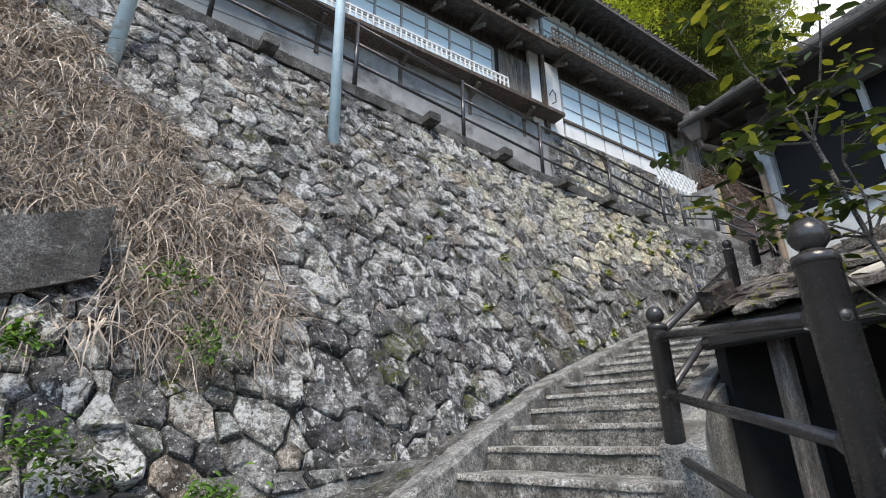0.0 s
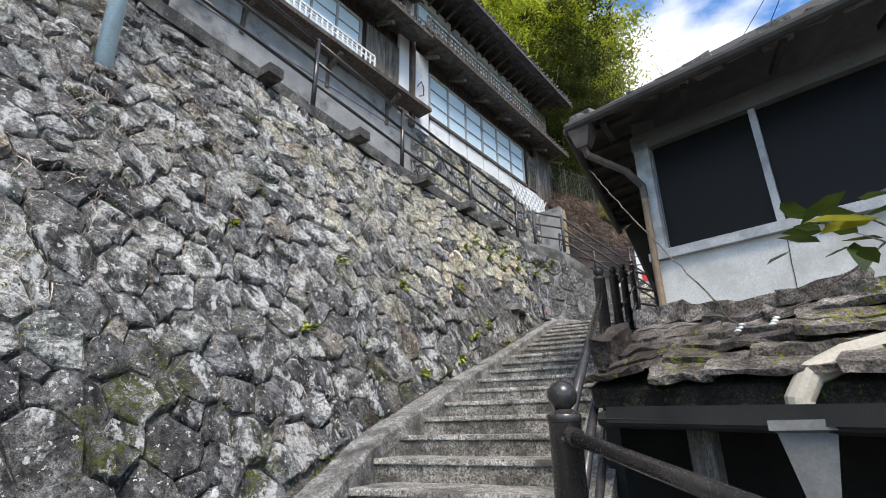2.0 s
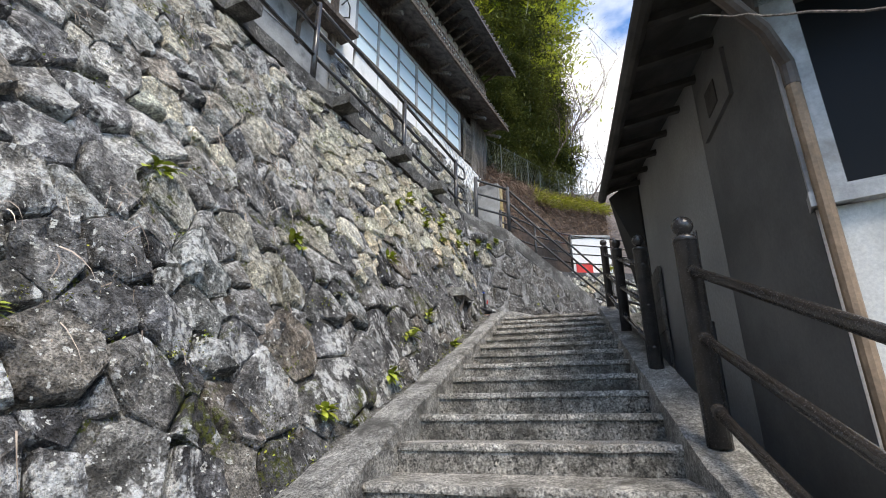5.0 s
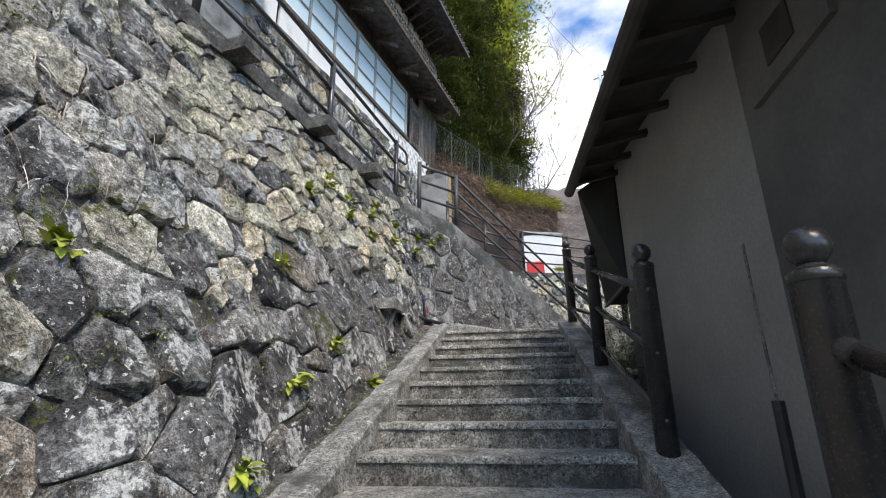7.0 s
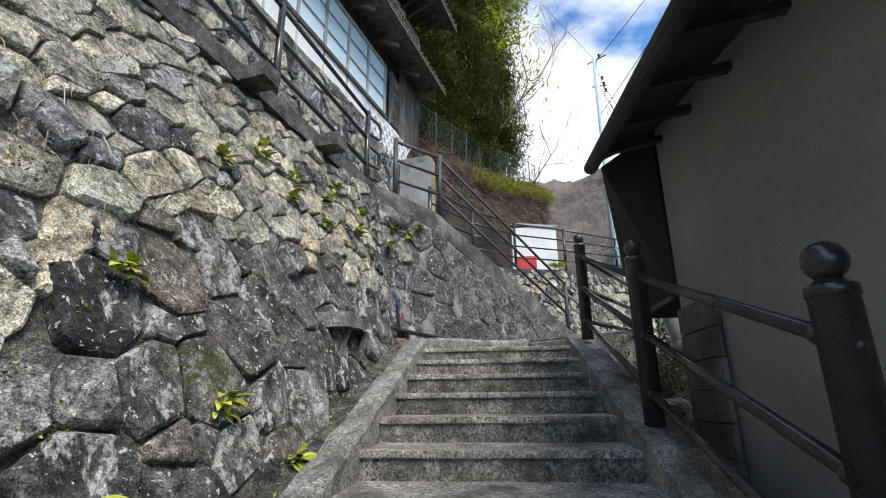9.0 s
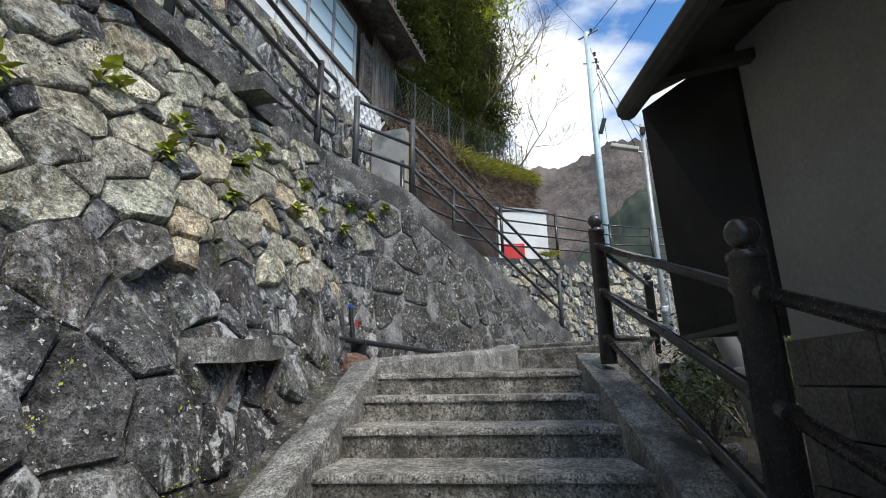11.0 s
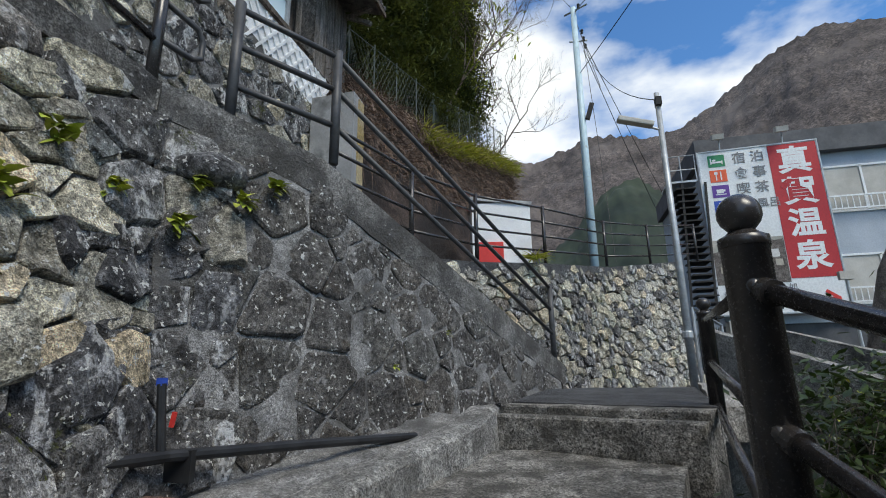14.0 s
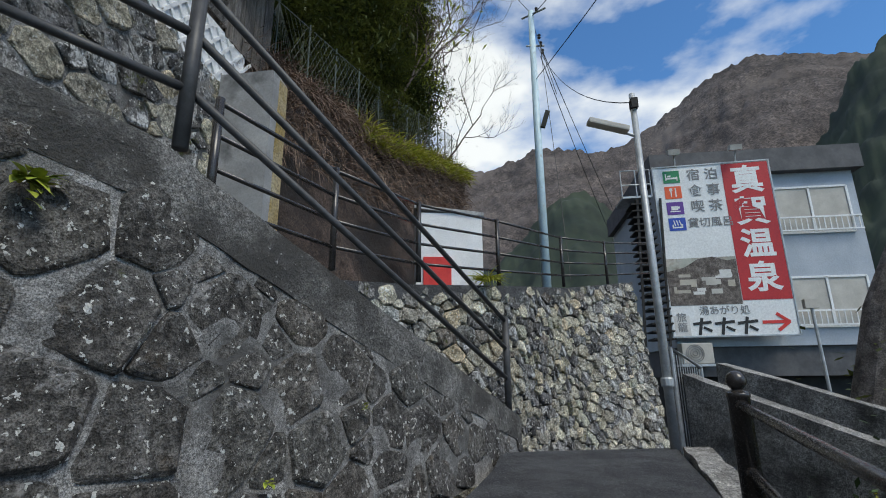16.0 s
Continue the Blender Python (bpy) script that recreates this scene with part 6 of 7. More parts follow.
# ---- trees ----
def bamboo_plants():
    protos = []
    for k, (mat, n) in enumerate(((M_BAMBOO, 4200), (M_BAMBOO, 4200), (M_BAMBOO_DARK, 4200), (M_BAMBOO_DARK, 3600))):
        rng = random.Random(100 + k)
        t = thing("bamboo", "tall bamboo with feathery %s foliage" % ("yellow-green" if mat is M_BAMBOO else "dark green"), "bamboo", "bamboo grove", at=Matrix.Translation((0, 0, -500)))
        bend = rng.uniform(-1.2, 1.2)
        line = [Vector((bend * (i / 8) ** 2, -0.9 * (i / 8) ** 2, 1.4 * i)) for i in range(9)]
        bm = bmesh.new()
        tube(bm, line, 0.06, 7, 0.015)
        part("culm", bm, M_CULM, t)
        clumps = []
        for _ in range(40):
            i = rng.uniform(2.4 if k < 2 else 0.7, 8)
            c = line[int(i)].lerp(line[min(8, int(i) + 1)], i - int(i))
            a, r = rng.uniform(0, 6.28), rng.uniform(0.2, 1.5) * (1.15 - 0.06 * i)
            clumps.append((c + Vector((math.cos(a) * r, math.sin(a) * r, rng.uniform(-0.3, 0.3))), rng.uniform(0.2, 0.55)))

        def place(g):
            c, s = g.choice(clumps)
            return c + Vector((g.gauss(0, s), g.gauss(0, s), g.gauss(0, s * 0.5) - 0.1))
        P, F = leaf_mesh("crown", n, place, 0.24, mat, 200 + k, 3.6, 0.7)
        mesh_object("crown", P, F, mat, t)
        protos.append(t)
    rng = random.Random(31)
    spots = []
    for _ in range(95):
        x = rng.uniform(19.0, 34.5)
        spots.append((x, 12.0 + rng.uniform(0, 8) - max(0, x - 27) * 0.3, True))
    for _ in range(75):
        x = rng.uniform(20.5, 31.5)
        spots.append((x, np.interp(x, [b[0] for b in BANK], [b[1] for b in BANK]) + rng.uniform(1.6, 5.0), False))
    for _ in range(34):
        x = rng.uniform(25.5, 33.5)
        spots.append((x, 9.0 + rng.uniform(0, 7) - (x - 25.5) * 0.15, None))
    for x, y, bright in spots:
        ybank = np.interp(x, [b[0] for b in BANK], [b[1] for b in BANK]) + 0.8
        z = np.interp(x, [b[0] for b in BANK], BANK_TOP) + max(0, y - ybank) * 0.7 - 0.6
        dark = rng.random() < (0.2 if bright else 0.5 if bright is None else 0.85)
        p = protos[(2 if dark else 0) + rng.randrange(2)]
        copy_thing(p, pose(x, y, z, 0, rng.uniform(-5, 5), rng.uniform(0, 360)) @ Matrix.Scale(rng.uniform(1.0, 1.4) if bright else rng.uniform(1.25, 1.6) if bright is None else rng.uniform(0.6, 0.95), 4))
    for p in protos:
        p.matrix_basis = pose(24 + protos.index(p) * 1.7, 15, 17.5)


bamboo_plants()


def branch(bm, p, d, length, r, depth, rng, ends):
    pts = [p]
    n = 5
    for i in range(n):
        d = (d + Vector((rng.uniform(-0.22, 0.22), rng.uniform(-0.22, 0.22), rng.uniform(-0.12, 0.2)))).normalized()
        pts.append(pts[-1] + d * length / n)
    tube(bm, pts, r, 5 if depth else 4, r * 0.5)
    ends.append(pts[-1])
    if depth:
        for k in range(3 + (depth > 1)):
            q = pts[rng.randrange(2, n + 1)]
            e = (d + Vector((rng.uniform(-0.9, 0.9), rng.uniform(-0.9, 0.9), rng.uniform(-0.3, 0.7)))).normalized()
            branch(bm, q, e, length * rng.uniform(0.5, 0.75), r * 0.5, depth - 1, rng, ends)


def bare_tree(at, d, length, r, seed, depth=4):
    rng, bm = random.Random(seed), bmesh.new()
    branch(bm, Vector(at), Vector(d).normalized(), length, r, depth, rng, [])
    t = thing("bare_tree", "leafless tree with fine grey twigs leaning over the road", "tree", "bare trees")
    part("branchwork", bm, M_TWIG, t)


bare_tree((29.5, 7.6, 13.5), (-0.05, -0.45, 1), 4.2, 0.055, 5, 5)
bare_tree((31.0, 7.0, 14.0), (0.1, -0.7, 0.9), 3.6, 0.05, 6, 5)
bare_tree((27.5, 8.2, 14.5), (-0.1, -0.6, 1), 4.4, 0.05, 8, 5)
bare_tree((30.0, 8.6, 17.0), (0.0, -0.75, 1), 5.0, 0.05, 15, 5)


def shrub(at, r, n, mat, seed, label, size=0.08, stems=6, height=1.0):
    rng = random.Random(seed)
    t = thing("shrub", label, "shrub")
    bm = bmesh.new()
    ends = []
    for _ in range(stems):
        branch(bm, Vector(at), Vector((rng.uniform(-0.5, 0.5), rng.uniform(-0.5, 0.5), 1)).normalized(), height, 0.016, 2, rng, ends)
    part("branchwork", bm, M_BARK, t)

    def place(g):
        c = g.choice(ends)
        return c + Vector((g.gauss(0, r * 0.3), g.gauss(0, r * 0.3), g.gauss(0, r * 0.25)))
    P, F = leaf_mesh("leaves", n, place, size, mat, seed + 1, 2.3)
    mesh_object("leaves", P, F, mat, t)


def rail_bank():
    """The slope of earth and stones under the landing rail, its soil coloured dark for shade."""
    bm = bmesh.new()
    solid(bm, [[W(u, 1.29, 0.2), W(u, 1.29, z), W(u, 0.4, z - 0.12), W(u, -0.8, z - 0.3), W(u, -2.2, z - 0.4), W(u, -2.2, 0.2)] for u, z in ((10.97, 3.05), (12.0, 3.4), (13.0, 3.62), (14.5, 3.72), (16.2, 3.8))])
    roughen(bm, 0.07, 2.5, 0.22)
    tagged(part("earth_slope", bm, M_SOIL), "earth slope below the landing rail, coloured dark for shade", "slope", kind="structure")
    rng = random.Random(91)
    for i in range(26):
        u, v = rng.uniform(11.1, 14.5), rng.uniform(0.2, 1.15)
        z = 3.05 + 0.33 * min(u - 10.97, 1.9) - 0.1 * (1.29 - v)
        bm = bmesh.new()
        bmesh.ops.create_icosphere(bm, subdivisions=2, radius=0.5, matrix=Matrix.Translation(W(u, v, z)) @ Matrix.Diagonal((rng.uniform(0.12, 0.3), rng.uniform(0.12, 0.26), rng.uniform(0.1, 0.2), 1)))
        for q in bm.verts:
            q.co += noise.noise_vector(q.co * 6) * 0.035
        tagged(part("loose_stone", bm, M_STONE_RAMP), "dark mossy stone on the earth slope", "stone", "stones below the rail")


rail_bank()
shrub((13.1, 3.0, 3.5), 0.45, 1100, M_LEAF, 65, "low dark evergreen bush below the landing rail", 0.06, 8, 0.4)
shrub((14.0, 2.5, 3.6), 0.5, 1800, M_LEAF, 61, "dark evergreen shrub below the landing rail", 0.09, 8, 0.75)
shrub((15.2, 2.2, 3.5), 0.5, 1300, M_LEAF, 62, "dark evergreen shrub below the landing rail", 0.09, 7, 0.7)
shrub((17.0, 0.6, 3.6), 0.5, 1500, M_LEAF, 63, "evergreen shrub beside the parapet", 0.09, 7, 0.8)
shrub((15.8, 1.2, 3.4), 0.4, 900, M_LEAF_YELLOW, 64, "yellowish shrub beside the path", 0.08, 6, 0.8)


def near_shrub():
    """The slender broad-leaved shrub that reaches over the lower handrail."""
    rng = random.Random(12)
    t = thing("shrub", "slender evergreen shrub with glossy yellow-green leaves over the lower rail", "shrub")
    bm = bmesh.new()
    trunk = [Vector((2.50, 0.20, 0.0)), Vector((2.40, 0.30, 0.9)), Vector((2.22, 0.37, 1.5)), Vector((2.06, 0.44, 1.92)), Vector((1.96, 0.48, 2.28))]
    tube(bm, trunk, 0.014, 8, 0.007)
    tips = []
    for a, b in ((trunk[2], (-0.30, 0.40, 0.42)), (trunk[3], (-0.45, 0.38, 0.15)), (trunk[3], (0.05, 0.55, 0.12)), (trunk[4], (-0.35, 0.1, 0.3)), (trunk[4], (-0.15, -0.3, 0.35)), (trunk[3], (-0.3, -0.15, 0.25)), (trunk[4], (-0.1, 0.42, 0.05)), (trunk[2], (0.1, -0.2, 0.3)), (trunk[3], (0.15, -0.3, 0.3)), (trunk[4], (0.1, 0.1, 0.4)), (trunk[1], (0.02, -0.25, 0.3)), (trunk[1], (-0.1, -0.1, 0.25))):
        d = Vector((b[0], b[1] * 0.6, b[2]))
        pts = [a + d * f + Vector((rng.uniform(-0.02, 0.02), rng.uniform(-0.02, 0.02), 0.05 * f * f)) for f in (0, 0.35, 0.7, 1)]
        tube(bm, pts, 0.005, 6, 0.003)
        tips += [pts[1], pts[2], pts[3], pts[3]]
        for _ in range(3):
            q = rng.choice(pts[1:])
            e = q + Vector((rng.uniform(-0.18, 0.1), rng.uniform(-0.15, 0.15), rng.uniform(-0.02, 0.15)))
            tube(bm, [q, q.lerp(e, 0.5) + Vector((0, 0, 0.015)), e], 0.0025, 5, 0.0015)
            tips += [e, e]
    part("branchwork", bm, M_BARK, t)
    for i in range(620):
        c = rng.choice(tips) + Vector((rng.gauss(0, 0.035), rng.gauss(0, 0.035), rng.gauss(0, 0.025)))
        l = rng.uniform(0.045, 0.085)
        d = Vector((rng.uniform(-1, 1), rng.uniform(-1, 1), rng.uniform(-0.5, 0.3))).normalized()
        s = d.cross(Vector((rng.uniform(-0.4, 0.4), rng.uniform(-0.4, 0.4), 1))).normalized()
        nrm = s.cross(d)
        w = l * rng.uniform(0.2, 0.27)
        P = [c, c + d * l * 0.3 + s * w, c + d * l * 0.7 + s * w * 0.8, c + d * l - nrm * l * 0.1, c + d * l * 0.7 - s * w * 0.8, c + d * l * 0.3 - s * w, c + d * l * 0.35 - nrm * l * 0.05, c + d * l * 0.7 - nrm * l * 0.07]
        F = [(0, 1, 6), (1, 2, 7, 6), (2, 3, 7), (3, 4, 7), (4, 5, 6, 7), (5, 0, 6)]
        mesh_object("leaf", P, F, M_LEAF if rng.random() < 0.72 else M_LEAF_YELLOW, t, smooth=True)


near_shrub()


# ---- the top of the path: poles, sign, inn with the sign, hills ----
def utility_pole():
    t = thing("utility_pole", "tall pale blue-grey utility pole with cross-arm fittings", "utility pole")
    b = Vector((31.4, 2.75, 7.0))
    bm = bmesh.new()
    tube(bm, [b, b + Vector((0, -0.1, 15.0))], 0.20, 14, 0.13)
    part("pole", bm, M_POLE, t, smooth=True)
    top = b + Vector((0, -0.1, 14.6))
    part("cross_arm", tubes([top + Vector((-0.5, -0.6, 0.1)), top + Vector((0.3, 0.4, 0.3))], r=0.045), M_STEEL, t)
    part("cross_arm", tubes([top + Vector((0.1, -0.5, -1.4)), top + Vector((-0.1, 0.3, -1.5))], r=0.045), M_STEEL, t)
    for k, dz in enumerate((0.35, -1.1, -1.5, -1.9)):
        bm = bmesh.new()
        lathe(bm, top + Vector((0, -0.25 - 0.05 * k, dz)), [(0.03, 0), (0.07, 0.05), (0.05, 0.12), (0.08, 0.2), (0.03, 0.26)], 8)
        part("insulator", bm, M_BLACK, t)
    part("splice_box", boxes(((b.x - 0.1, b.y - 0.4, 16.4), (0.15, 0.2, 0.8), (18, 0, 0))), M_BLACK, t)
    rng = random.Random(4)

    def cable(a, c, drop, r=0.018):
        a, c = Vector(a), Vector(c)
        part("cable", tubes([a.lerp(c, i / 14) - Vector((0, 0, drop * 4 * (i / 14) * (1 - i / 14))) for i in range(15)], r=r, seg=5), M_WIRE, t)
    cable(top + Vector((0, 0, 0.1)), (14, -6.5, 21.5), 0.4)
    cable(top + Vector((0, 0, -3.2)), (12, -4.5, 19.0), 0.5)
    cable(top + Vector((0, -0.2, -1.5)), (19.3, 2.25, 9.9), 0.8, 0.010)
    cable(top + Vector((0, -0.3, -1.2)), (27, 2.4, 8.5), -0.2, 0.012)
    cable(top + Vector((0, -0.3, -1.4)), (60, -9, 16.0), 0.6)
    cable(top + Vector((0, -0.3, -2.0)), (60, -8, 14.5), 0.8)
    cable(top, (31.2, 1.8, 17.5), 0.0, 0.015)
    cable(top + Vector((0, 0, 0.3)), (40, 9, 40), 0.0, 0.012)


utility_pole()


def street_lamp():
    t = thing("street_lamp", "slim galvanised lamp post with a flat fluorescent lamp head", "street lamp")
    b = Vector((18.75, 2.45, 4.6))
    bm = bmesh.new()
    tube(bm, [b, b + Vector((0.3, -0.08, 5.3))], 0.062, 12, 0.045)
    part("post", bm, M_STEEL, t, smooth=True)
    h = b + Vector((0.26, -0.06, 4.55))
    part("arm", tubes([h, h + Vector((-0.05, 0.3, 0.12))], r=0.022), M_STEEL, t)
    bm = bmesh.new()
    box(bm, h + Vector((-0.1, 0.42, 0.16)), (0.16, 0.62, 0.09), (14, 0, 8), bevel=0.02)
    part("lamp_head", bm, M_CURTAIN, t, "cream plastic lamp head")
    bm = bmesh.new()
    lathe(bm, b + Vector((0.02, 0, 0.9)), [(0.07, 0), (0.08, 0.02), (0.08, 0.1), (0.07, 0.12)], 12)
    part("clamp", bm, M_STEEL, t)
    part("bracket", boxes((h + Vector((0, -0.02, 0.55)), (0.14, 0.1, 0.16))), M_BLACK, t)
    # small wire gate beside it
    g = thing("wire_gate", "narrow galvanised wire-mesh gate beside the lamp post", "gate")
    a, c = Vector((18.95, 2.3, 4.5)), Vector((19.5, 1.75, 4.5))
    part("gate_frame", tubes([a, a + Vector((0, 0, 1.5)), c + Vector((0, 0, 1.25)), c], r=0.025), M_STEEL, g)
    for i in range(13):
        p = a.lerp(c, i / 12)
        part("wire", tubes([p, p + Vector((0, 0, 1.45 - 0.24 * i / 12))], r=0.006, seg=4), M_STEEL, g)


street_lamp()


def text_mesh(body, size, mat, parent, m, bold=0.0, label=""):
    cu = bpy.data.curves.new("text", "FONT")
    cu.body, cu.size, cu.extrude, cu.offset, cu.align_x, cu.align_y = body, size, 0.006, bold, "CENTER", "CENTER"
    ob = bpy.data.objects.new("text", cu)
    me = bpy.data.meshes.new_from_object(ob)
    bpy.data.objects.remove(ob)
    me.materials.append(mat)
    t = new("lettering", me)
    t.parent = parent
    t.matrix_basis = m
    return tagged(t, label) if label else t


def billboard():
    """Local x runs to the right across the panel, y is up, z comes out of it."""
    m = Matrix.Translation((30.55, -3.62, 10.3)) @ Matrix(((0, 0, -1, 0), (-1, 0, 0, 0), (0, 1, 0, 0), (0, 0, 0, 1))) @ pose(0, 0, 0, 0, -3, 0)
    t = thing("billboard", "large white and red hot-spring sign with pictograms and lettering", "sign", at=m)
    wd, ht = 4.15, 6.55
    P = lambda name, bm, mat, label="": part(name, bm, mat, t, label)
    P("panel", boxes(((0, 0, -0.06), (wd, ht, 0.1))), M_SIGNWHITE)
    P("edge", boxes(((0, ht / 2, -0.05), (wd + 0.06, 0.05, 0.14)), ((0, -ht / 2, -0.05), (wd + 0.06, 0.05, 0.14)), ((-wd / 2, 0, -0.05), (0.05, ht, 0.14)), ((wd / 2, 0, -0.05), (0.05, ht, 0.14))), M_STEEL)
    P("red_band", boxes(((1.22, 0.60, -0.004), (1.62, 5.25, 0.012))), M_SIGNRED, "red vertical band")
    for k, c in enumerate("真賀温泉"):
        text_mesh(c, 1.14, M_SIGNWHITE, t, pose(1.22, 2.48 - 1.25 * k, 0.006), 0.03)
    for k, (mat, words) in enumerate(((M_GREENBOX, "宿 泊"), (M_ORANGEBOX, "食 事"), (M_PURPLEBOX, "喫 茶"), (M_BLUEBOX, "貸切風呂"))):
        y = 2.85 - 0.64 * k
        pic = P("pictogram", boxes(((-1.42, y, -0.002), (0.6, 0.5, 0.012))), mat)
        if k == 0:
            s = boxes(((-1.42, y - 0.06, 0.006), (0.42, 0.07, 0.012)), ((-1.62, y, 0.006), (0.04, 0.26, 0.012)), ((-1.22, y - 0.08, 0.006), (0.04, 0.16, 0.012)), ((-1.5, y + 0.03, 0.006), (0.12, 0.07, 0.012)))
        elif k == 1:
            s = boxes(((-1.5, y, 0.006), (0.04, 0.36, 0.012)), ((-1.5, y + 0.12, 0.006), (0.12, 0.1, 0.012)), ((-1.33, y, 0.006), (0.045, 0.36, 0.012)))
        elif k == 2:
            s = boxes(((-1.45, y, 0.006), (0.24, 0.16, 0.012)), ((-1.3, y + 0.02, 0.006), (0.08, 0.08, 0.012)), ((-1.43, y - 0.13, 0.006), (0.38, 0.035, 0.012)))
        else:
            s = boxes(((-1.42, y - 0.13, 0.006), (0.36, 0.05, 0.012)), ((-1.58, y - 0.07, 0.006), (0.05, 0.12, 0.012)), ((-1.26, y - 0.07, 0.006), (0.05, 0.12, 0.012)), *[((-1.52 + 0.1 * i, y + 0.05, 0.006), (0.035, 0.22, 0.012), (0, 0, 12)) for i in range(3)])
        part("symbol", s, M_SIGNWHITE, pic)
        text_mesh(words, 0.50 if k < 3 else 0.40, M_GREYINK, t, pose(-0.30 if k < 3 else -0.25, y, 0.002), 0.004)
    # faded photograph of the valley: sky, slope, houses
    ph = P("photo", boxes(((-0.82, -1.28, -0.005), (2.42, 1.75, 0.008))), M_PHOTO, "faded photograph of an old inn")
    rng = random.Random(6)
    bm = bmesh.new()
    prof = [(-2.03, -0.9), (-1.4, -0.75), (-0.9, -0.45), (-0.4, -0.38), (0.1, -0.55), (0.39, -0.5)]
    f = bm.faces.new([bm.verts.new((x, y, 0.001)) for x, y in prof] + [bm.verts.new((0.39, -2.15, 0.001)), bm.verts.new((-2.03, -2.15, 0.001))])
    part("slope", bm, M_BARK, ph)
    for i in range(16):
        x, y = rng.uniform(-1.6, 0.3), rng.uniform(-1.9, -0.95)
        part("house_shape", boxes(((x, y, 0.002 + 0.0004 * i), (rng.uniform(0.2, 0.6), rng.uniform(0.08, 0.35), 0.002))), rng.choice((M_CURTAIN, M_PLASTER, M_BEIGEPIPE, M_BARK, M_PHOTO)), ph)
    text_mesh("湯あがり処", 0.34, M_GREYINK, t, pose(-0.25, -2.38, 0.002))
    P("name_frame", boxes(((-1.72, -2.92, -0.002), (0.52, 0.8, 0.006))), M_PLASTER)
    text_mesh("旅\n籠", 0.36, M_GREYINK, t, pose(-1.72, -2.78, 0.006))
    for i, (x, w) in enumerate(((-1.05, 0.62), (-0.3, 0.66), (0.45, 0.66))):
        P("brush_mark", boxes(((x, -2.80, 0), (w, 0.10, 0.012), (0, 0, 6)), ((x - 0.06, -2.92, 0.001), (0.10, 0.62, 0.012), (0, 0, -12)), ((x + 0.16, -3.02, 0.002), (0.30, 0.09, 0.012), (0, 0, -28))), M_INK, "black brush lettering")
    P("arrow", boxes(((1.32, -2.82, 0), (0.8, 0.11, 0.012)), ((1.60, -2.68, 0.002), (0.5, 0.11, 0.012), (0, 0, -38)), ((1.60, -2.96, 0.004), (0.5, 0.11, 0.012), (0, 0, 38))), M_REDPAINT, "red arrow")
    for x in (-1.2, 1.0):
        lamp = P("spotlight_arm", tubes([(x, ht / 2, -0.1), (x, ht / 2 + 0.35, -0.05), (x - 0.1, ht / 2 + 0.42, 0.3)], r=0.03), M_STEEL)
        part("spotlight", boxes(((x - 0.15, ht / 2 + 0.42, 0.4), (0.42, 0.2, 0.25), (15, 0, 0))), M_CURTAIN, lamp, "cream floodlight")
    for x in (-1.9, 0, 1.9):
        P("strut", tubes([(x, -ht / 2 + 0.3, -0.1), (x, -ht / 2 + 0.3, -0.7)], r=0.05), M_STEEL)


billboard()


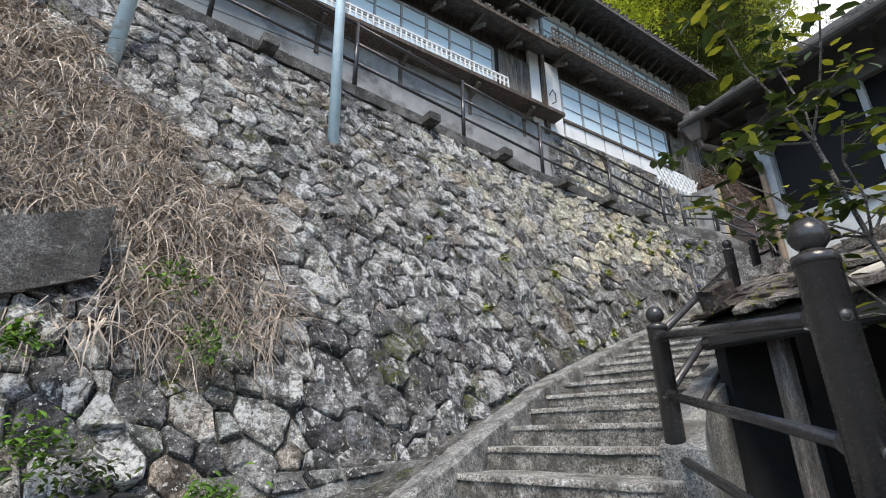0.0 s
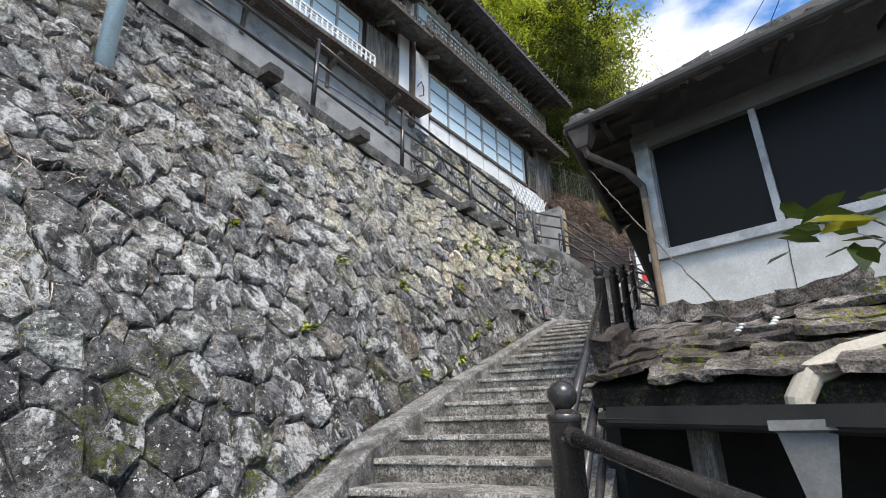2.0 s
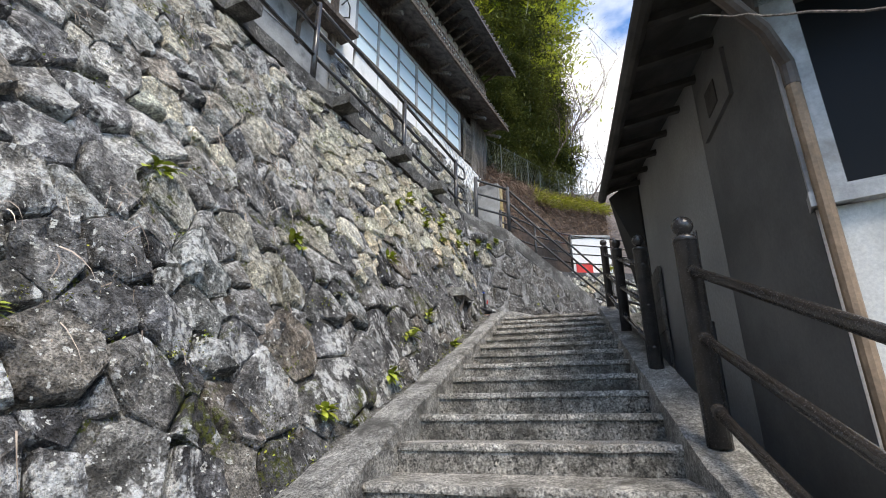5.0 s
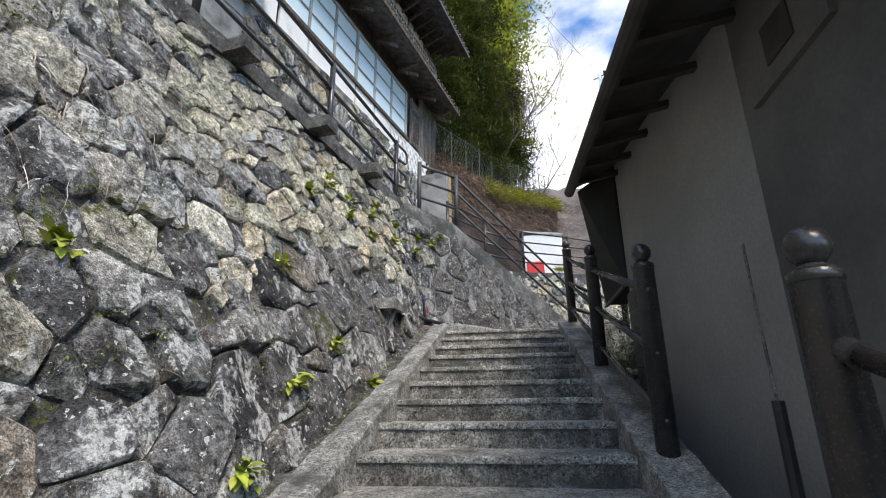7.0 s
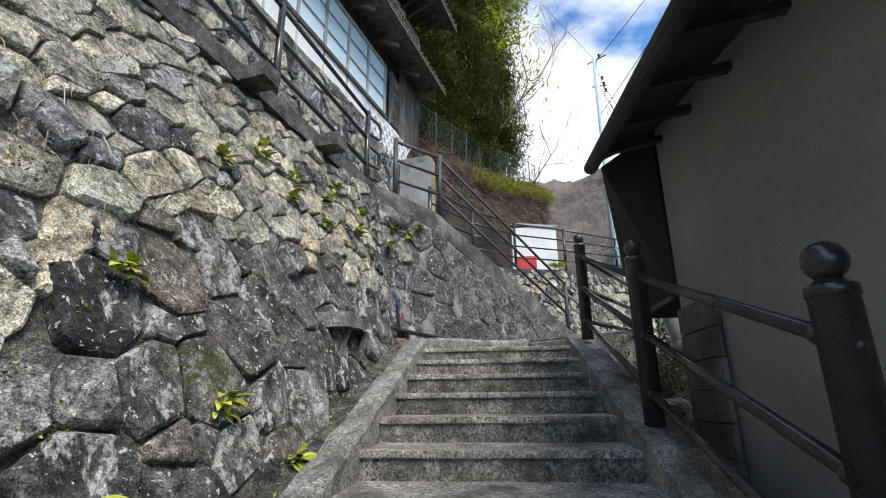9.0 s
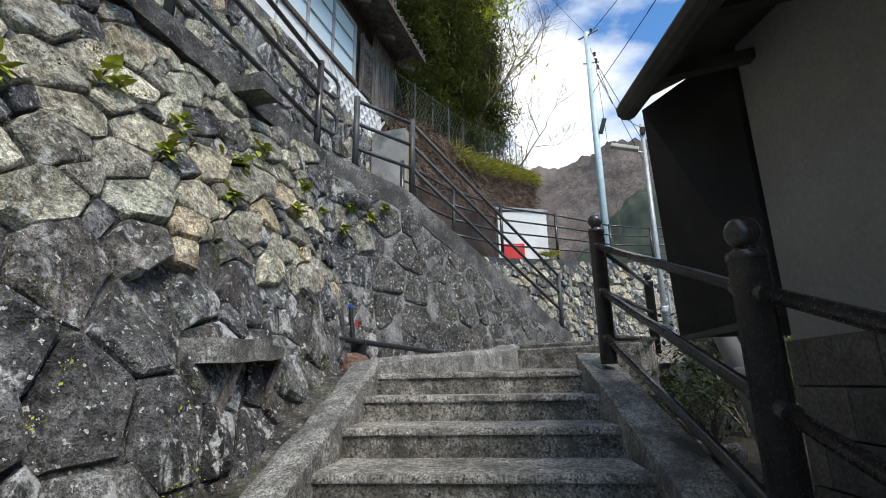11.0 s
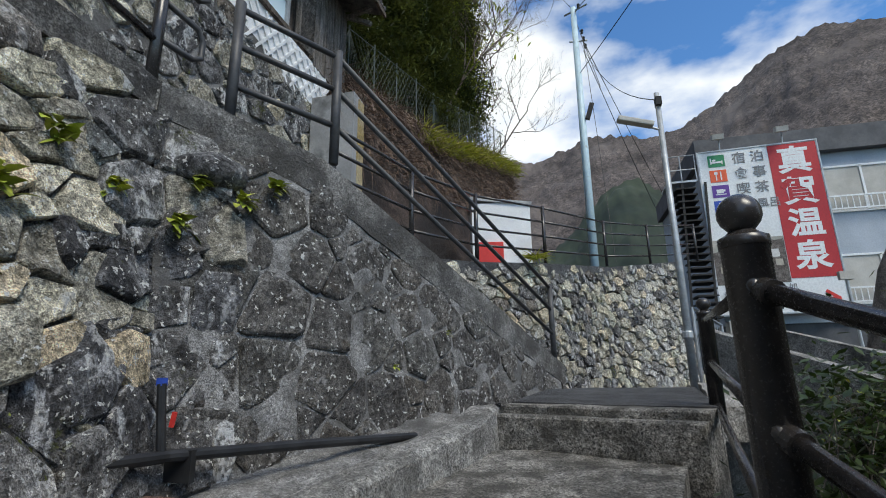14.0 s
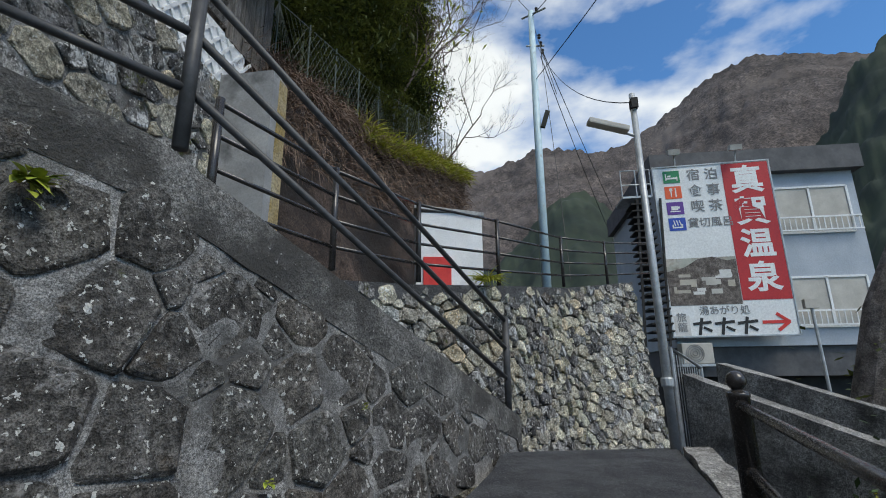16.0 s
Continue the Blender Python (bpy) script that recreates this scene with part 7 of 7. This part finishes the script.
def sign_inn():
    t = thing("concrete_inn", "blue-grey flat-roofed inn building behind the sign", "building")
    P = lambda name, bm, mat, label="": part(name, bm, mat, t, label)
    P("wall", boxes(((35.2, -5.4, 10.0), (8.0, 7.2, 6.6))), M_GREYWALL)
    P("base", boxes(((35.3, -5.3, 6.2), (7.9, 6.8, 1.1))), M_DARKROOF, "dark lower band")
    # plain black block paints the shadow of the ground floor
    P("base", boxes(((35.5, -5.3, 4.0), (7.2, 6.4, 3.4))), M_BLACK, "ground floor block coloured black as its shadow")
    P("roof", boxes(((35.1, -5.4, 13.75), (8.5, 7.7, 0.95))), M_DARKROOF, "dark brown roof fascia")
    for z0, z1 in ((10.85, 12.65), (7.35, 9.15)):
        y0, y1 = -8.65, -5.95
        w = P("window", boxes(((31.18, (y0 + y1) / 2, z0), (0.1, y1 - y0, 0.08)), ((31.18, (y0 + y1) / 2, z1), (0.1, y1 - y0, 0.08)), *[((31.18, y, (z0 + z1) / 2), (0.1, 0.08, z1 - z0)) for y in (y0, (y0 + y1) / 2, y1)]), M_SIGNWHITE)
        for a, b in ((y0 + 0.05, (y0 + y1) / 2 - 0.05), ((y0 + y1) / 2 + 0.05, y1 - 0.05)):
            part("pane", boxes(((31.19, (a + b) / 2, (z0 + z1) / 2), (0.04, b - a, z1 - z0))), M_CURTAIN, w, "window with drawn cream blind")
        rl = P("window_rail", boxes(((30.98, (y0 + y1) / 2 - 0.05, z0 + 0.55), (0.05, 3.0, 0.06)), ((30.98, (y0 + y1) / 2 - 0.05, z0 + 0.05), (0.05, 3.0, 0.05)), ((31.05, y0 - 0.12, z0 + 0.55), (0.2, 0.05, 0.06)), ((31.05, y1 + 0.12, z0 + 0.55), (0.2, 0.05, 0.06))), M_SIGNWHITE, "white window guard rail")
        for i in range(15):
            part("bar", boxes(((30.98, y0 - 0.1 + 0.2 * i, z0 + 0.3), (0.03, 0.03, 0.5))), M_SIGNWHITE, rl)
    ac = thing("air_conditioner", "cream outdoor air-conditioner unit under the sign", "air conditioner")
    part("case", boxes(((30.9, -2.3, 6.45), (0.5, 1.05, 0.72)), bevel=0.03), M_CURTAIN, ac)
    part("grille", tubes(*[[(30.63, -2.2 + r * math.cos(a), 6.45 + r * math.sin(a)) for a in (k * math.pi / 8 for k in range(17))] for r in (0.08, 0.16, 0.24, 0.30)], r=0.012, seg=4), M_GREYINK, ac)
    part("base", boxes(((30.9, -2.3, 6.04), (0.6, 1.2, 0.08))), M_STEEL, ac)
    # outside iron stair left of the sign
    s = thing("iron_stair", "dark outside iron stair with a railed landing beside the sign", "stairs")
    for i in range(20):
        part("tread", boxes(((31.0, -0.95 - 0.015 * i, 12.1 - 0.27 * i), (0.9, 0.75, 0.06))), M_BLACK, s)
    for y in (-0.55, -1.4):
        part("stringer", boxes(((30.6, y - 0.14, 9.5), (0.06, 0.08, 5.6), (3, 0, 0))), M_BLACK, s)
    part("landing", boxes(((31.2, -0.85, 12.4), (1.2, 1.1, 0.08))), M_STEEL, s)
    part("rail", tubes([(30.6, -0.3, 12.4), (30.6, -0.3, 13.5), (30.6, -1.4, 13.5), (30.6, -1.4, 12.4)], [(30.6, -0.3, 12.9), (30.6, -1.4, 12.9)], [(30.6, -0.85, 12.4), (30.6, -0.85, 13.5)], r=0.025), M_STEEL, s)
    # small pole with fittings in front of the sign
    part_pole = thing("thin_pole", "thin grey pole with a small box in front of the sign", "pole")
    part("pole", tubes([(24.0, -2.6, -1.5), (23.9, -2.4, 7.3)], r=0.035), M_STEEL, part_pole)
    part("box", boxes(((23.9, -2.4, 7.2), (0.12, 0.3, 0.2))), M_CURTAIN, part_pole)


sign_inn()


def roadside():
    """White hut with a red door, parapet beside the path, wire fence on the bank."""
    hut = thing("pump_hut", "small whitewashed concrete hut with a red steel door", "hut")
    turn = pose(23.1, 5.75, 8.15, 0, 0, 12)
    for name, c, size, rot, mat, label in (("wall", (0, 0, 0), (1.2, 1.5, 2.3), (0, 0, 0), M_WHITE, ""), ("roof", (0, 0, 1.2), (1.3, 1.6, 0.09), (6, 0, 0), M_PALE_CONCRETE, ""), ("door", (-0.62, 0.28, -0.32), (0.06, 0.62, 0.85), (0, 0, 0), M_REDPAINT, "red steel door")):
        bm = boxes((c, size, rot), bevel=0.012)
        bm.transform(turn)
        part(name, bm, mat, hut, label)
    for a, b, za, zb in (((19.0, 2.1), (16.6, 0.55), 5.66, 4.72), ((19.7, 1.4), (17.0, -0.4), 5.82, 4.85)):
        bm = bmesh.new()
        a, b = Vector((*a, 0)), Vector((*b, 0))
        s = Vector((0, 0, 1)).cross(b - a).normalized() * 0.11
        solid(bm, [[p - s + Vector((0, 0, 2.2)), p + s + Vector((0, 0, 2.2)), p + s + Vector((0, 0, z)), p - s + Vector((0, 0, z))] for p, z in ((a, za), (a.lerp(b, 0.5), (za + zb) / 2), (b, zb))])
        roughen(bm, 0.015, 3, 0.3)
        tagged(part("parapet", bm, M_CONCRETE), "rough grey concrete parapet beside the path", "parapet", kind="structure")
    bm = bmesh.new()
    solid(bm, [[W(u, a, z - 0.3), W(u, a + 0.3, z - 0.3), W(u, a + 0.3, z), W(u, a, z)] for u, a, z in ((15.8, -0.35, 4.70), (16.8, -0.8, 4.80), (18.3, -1.42, 4.86))])
    roughen(bm, 0.02, 4, 0.2)
    tagged(part("path_edge", bm, M_NOSING), "whitish worn concrete edge of the path", "kerb", kind="structure")
    f = thing("wire_fence", "green wire-mesh fence along the top of the bank", "fence")
    tops = [Vector((x + 0.4, y + 0.95, z)) for (x, y), z in zip(BANK, BANK_TOP)]
    for a, b in zip(tops, tops[1:]):
        n = 4
        for i in range(n):
            p = a.lerp(b, i / n)
            part("post", tubes([p, p + Vector((0, 0, 2.0))], r=0.02, seg=6), M_MESHWIRE, f)
        bm = bmesh.new()
        m = 26
        for i in range(m):
            for sgn in (-1, 1):
                p, q = a.lerp(b, i / m), a.lerp(b, min(1, max(0, (i + sgn * 6) / m)))
                tube(bm, [p, q + Vector((0, 0, 1.9))], 0.0045, 3, cap=False)
        tube(bm, [a + Vector((0, 0, 1.9)), b + Vector((0, 0, 1.9))], 0.012, 4)
        part("wire_mesh", bm, M_MESHWIRE, f)


roadside()


def right_tree():
    t = thing("leaning_tree", "dark leaning tree trunk with evergreen foliage beside the path", "tree")
    bm = bmesh.new()
    tube(bm, [(20.5, -1.0, 3.0), (20.5, -1.05, 5.0), (20.3, -1.4, 6.6), (20.1, -2.0, 8.0), (19.9, -3.0, 9.6)], 0.42, 12, 0.2)
    part("trunk", bm, M_BARK, t)
    P, F = leaf_mesh("crown", 400, lambda g: (20.1 + g.gauss(0, 0.9), -1.6 + g.gauss(0, 0.5), 5.2 + g.gauss(0, 0.5)), 0.2, M_BAMBOO_DARK, 3, 2.4)
    mesh_object("crown", P, F, M_BAMBOO_DARK, t)


right_tree()


def hill(name, az0, az1, r0, r1, ridge, mat, label, seed, rough=2.5, step=0.3):
    """A wooded hill in the distance: ridge(az) is its height above the eye in degrees."""
    cx, cy, cz = 12.0, 4.5, 5.0
    n, m = int((az1 - az0) / step), 44
    P, F = [], []
    for i in range(n + 1):
        az = az0 + (az1 - az0) * i / n
        top = math.tan(radians(ridge(az))) * r1
        for j in range(m + 1):
            f = j / m
            r = r0 + (r1 - r0) * f
            z = cz - 12 + (top + 12) * (f ** 1.15)
            p = Vector((cx + r * math.cos(radians(az)), cy + r * math.sin(radians(az)), z))
            gully = noise.noise(p * 0.018 + Vector((seed, 0, 0))) * 9 * f * (1.2 - f)
            p.z += gully + (noise.noise(p * 0.16) + 0.7 * noise.noise(p * 0.5 + Vector((3, 1, 2)))) * rough
            P.append(p)
    for i in range(n):
        for j in range(m):
            a = i * (m + 1) + j
            F.append((a, a + 1, a + m + 2, a + m + 1))
    tagged(mesh_object(name, P, F, mat, smooth=True), label, "hill", kind="structure")


def bell(x, c, w):
    return math.exp(-((x - c) / w) ** 2)


hill("backdrop_hill", -75, 60, 70, 230, lambda a: 22.8 + 2.6 * bell(a, -6, 6) + 7.6 * bell(a, -29, 12) + 5 * bell(a, -60, 14) + 2.0 * bell(a, 12, 10), M_HILL, "wooded hill of bare brown-grey trees", 1)
hill("backdrop_hill", -16, 14, 60, 130, lambda a: 12 + 9.0 * bell(a, -9, 7), M_CEDAR, "hill of dark green cedars", 2, 1.6, 0.2)
hill("backdrop_hill", -80, -31, 60, 150, lambda a: 27.5 * (1 - bell(a, -30, 5) * 0.35) + 6 * bell(a, -55, 12), M_CEDAR, "hill of dark green cedars", 3, 3.0, 0.25)
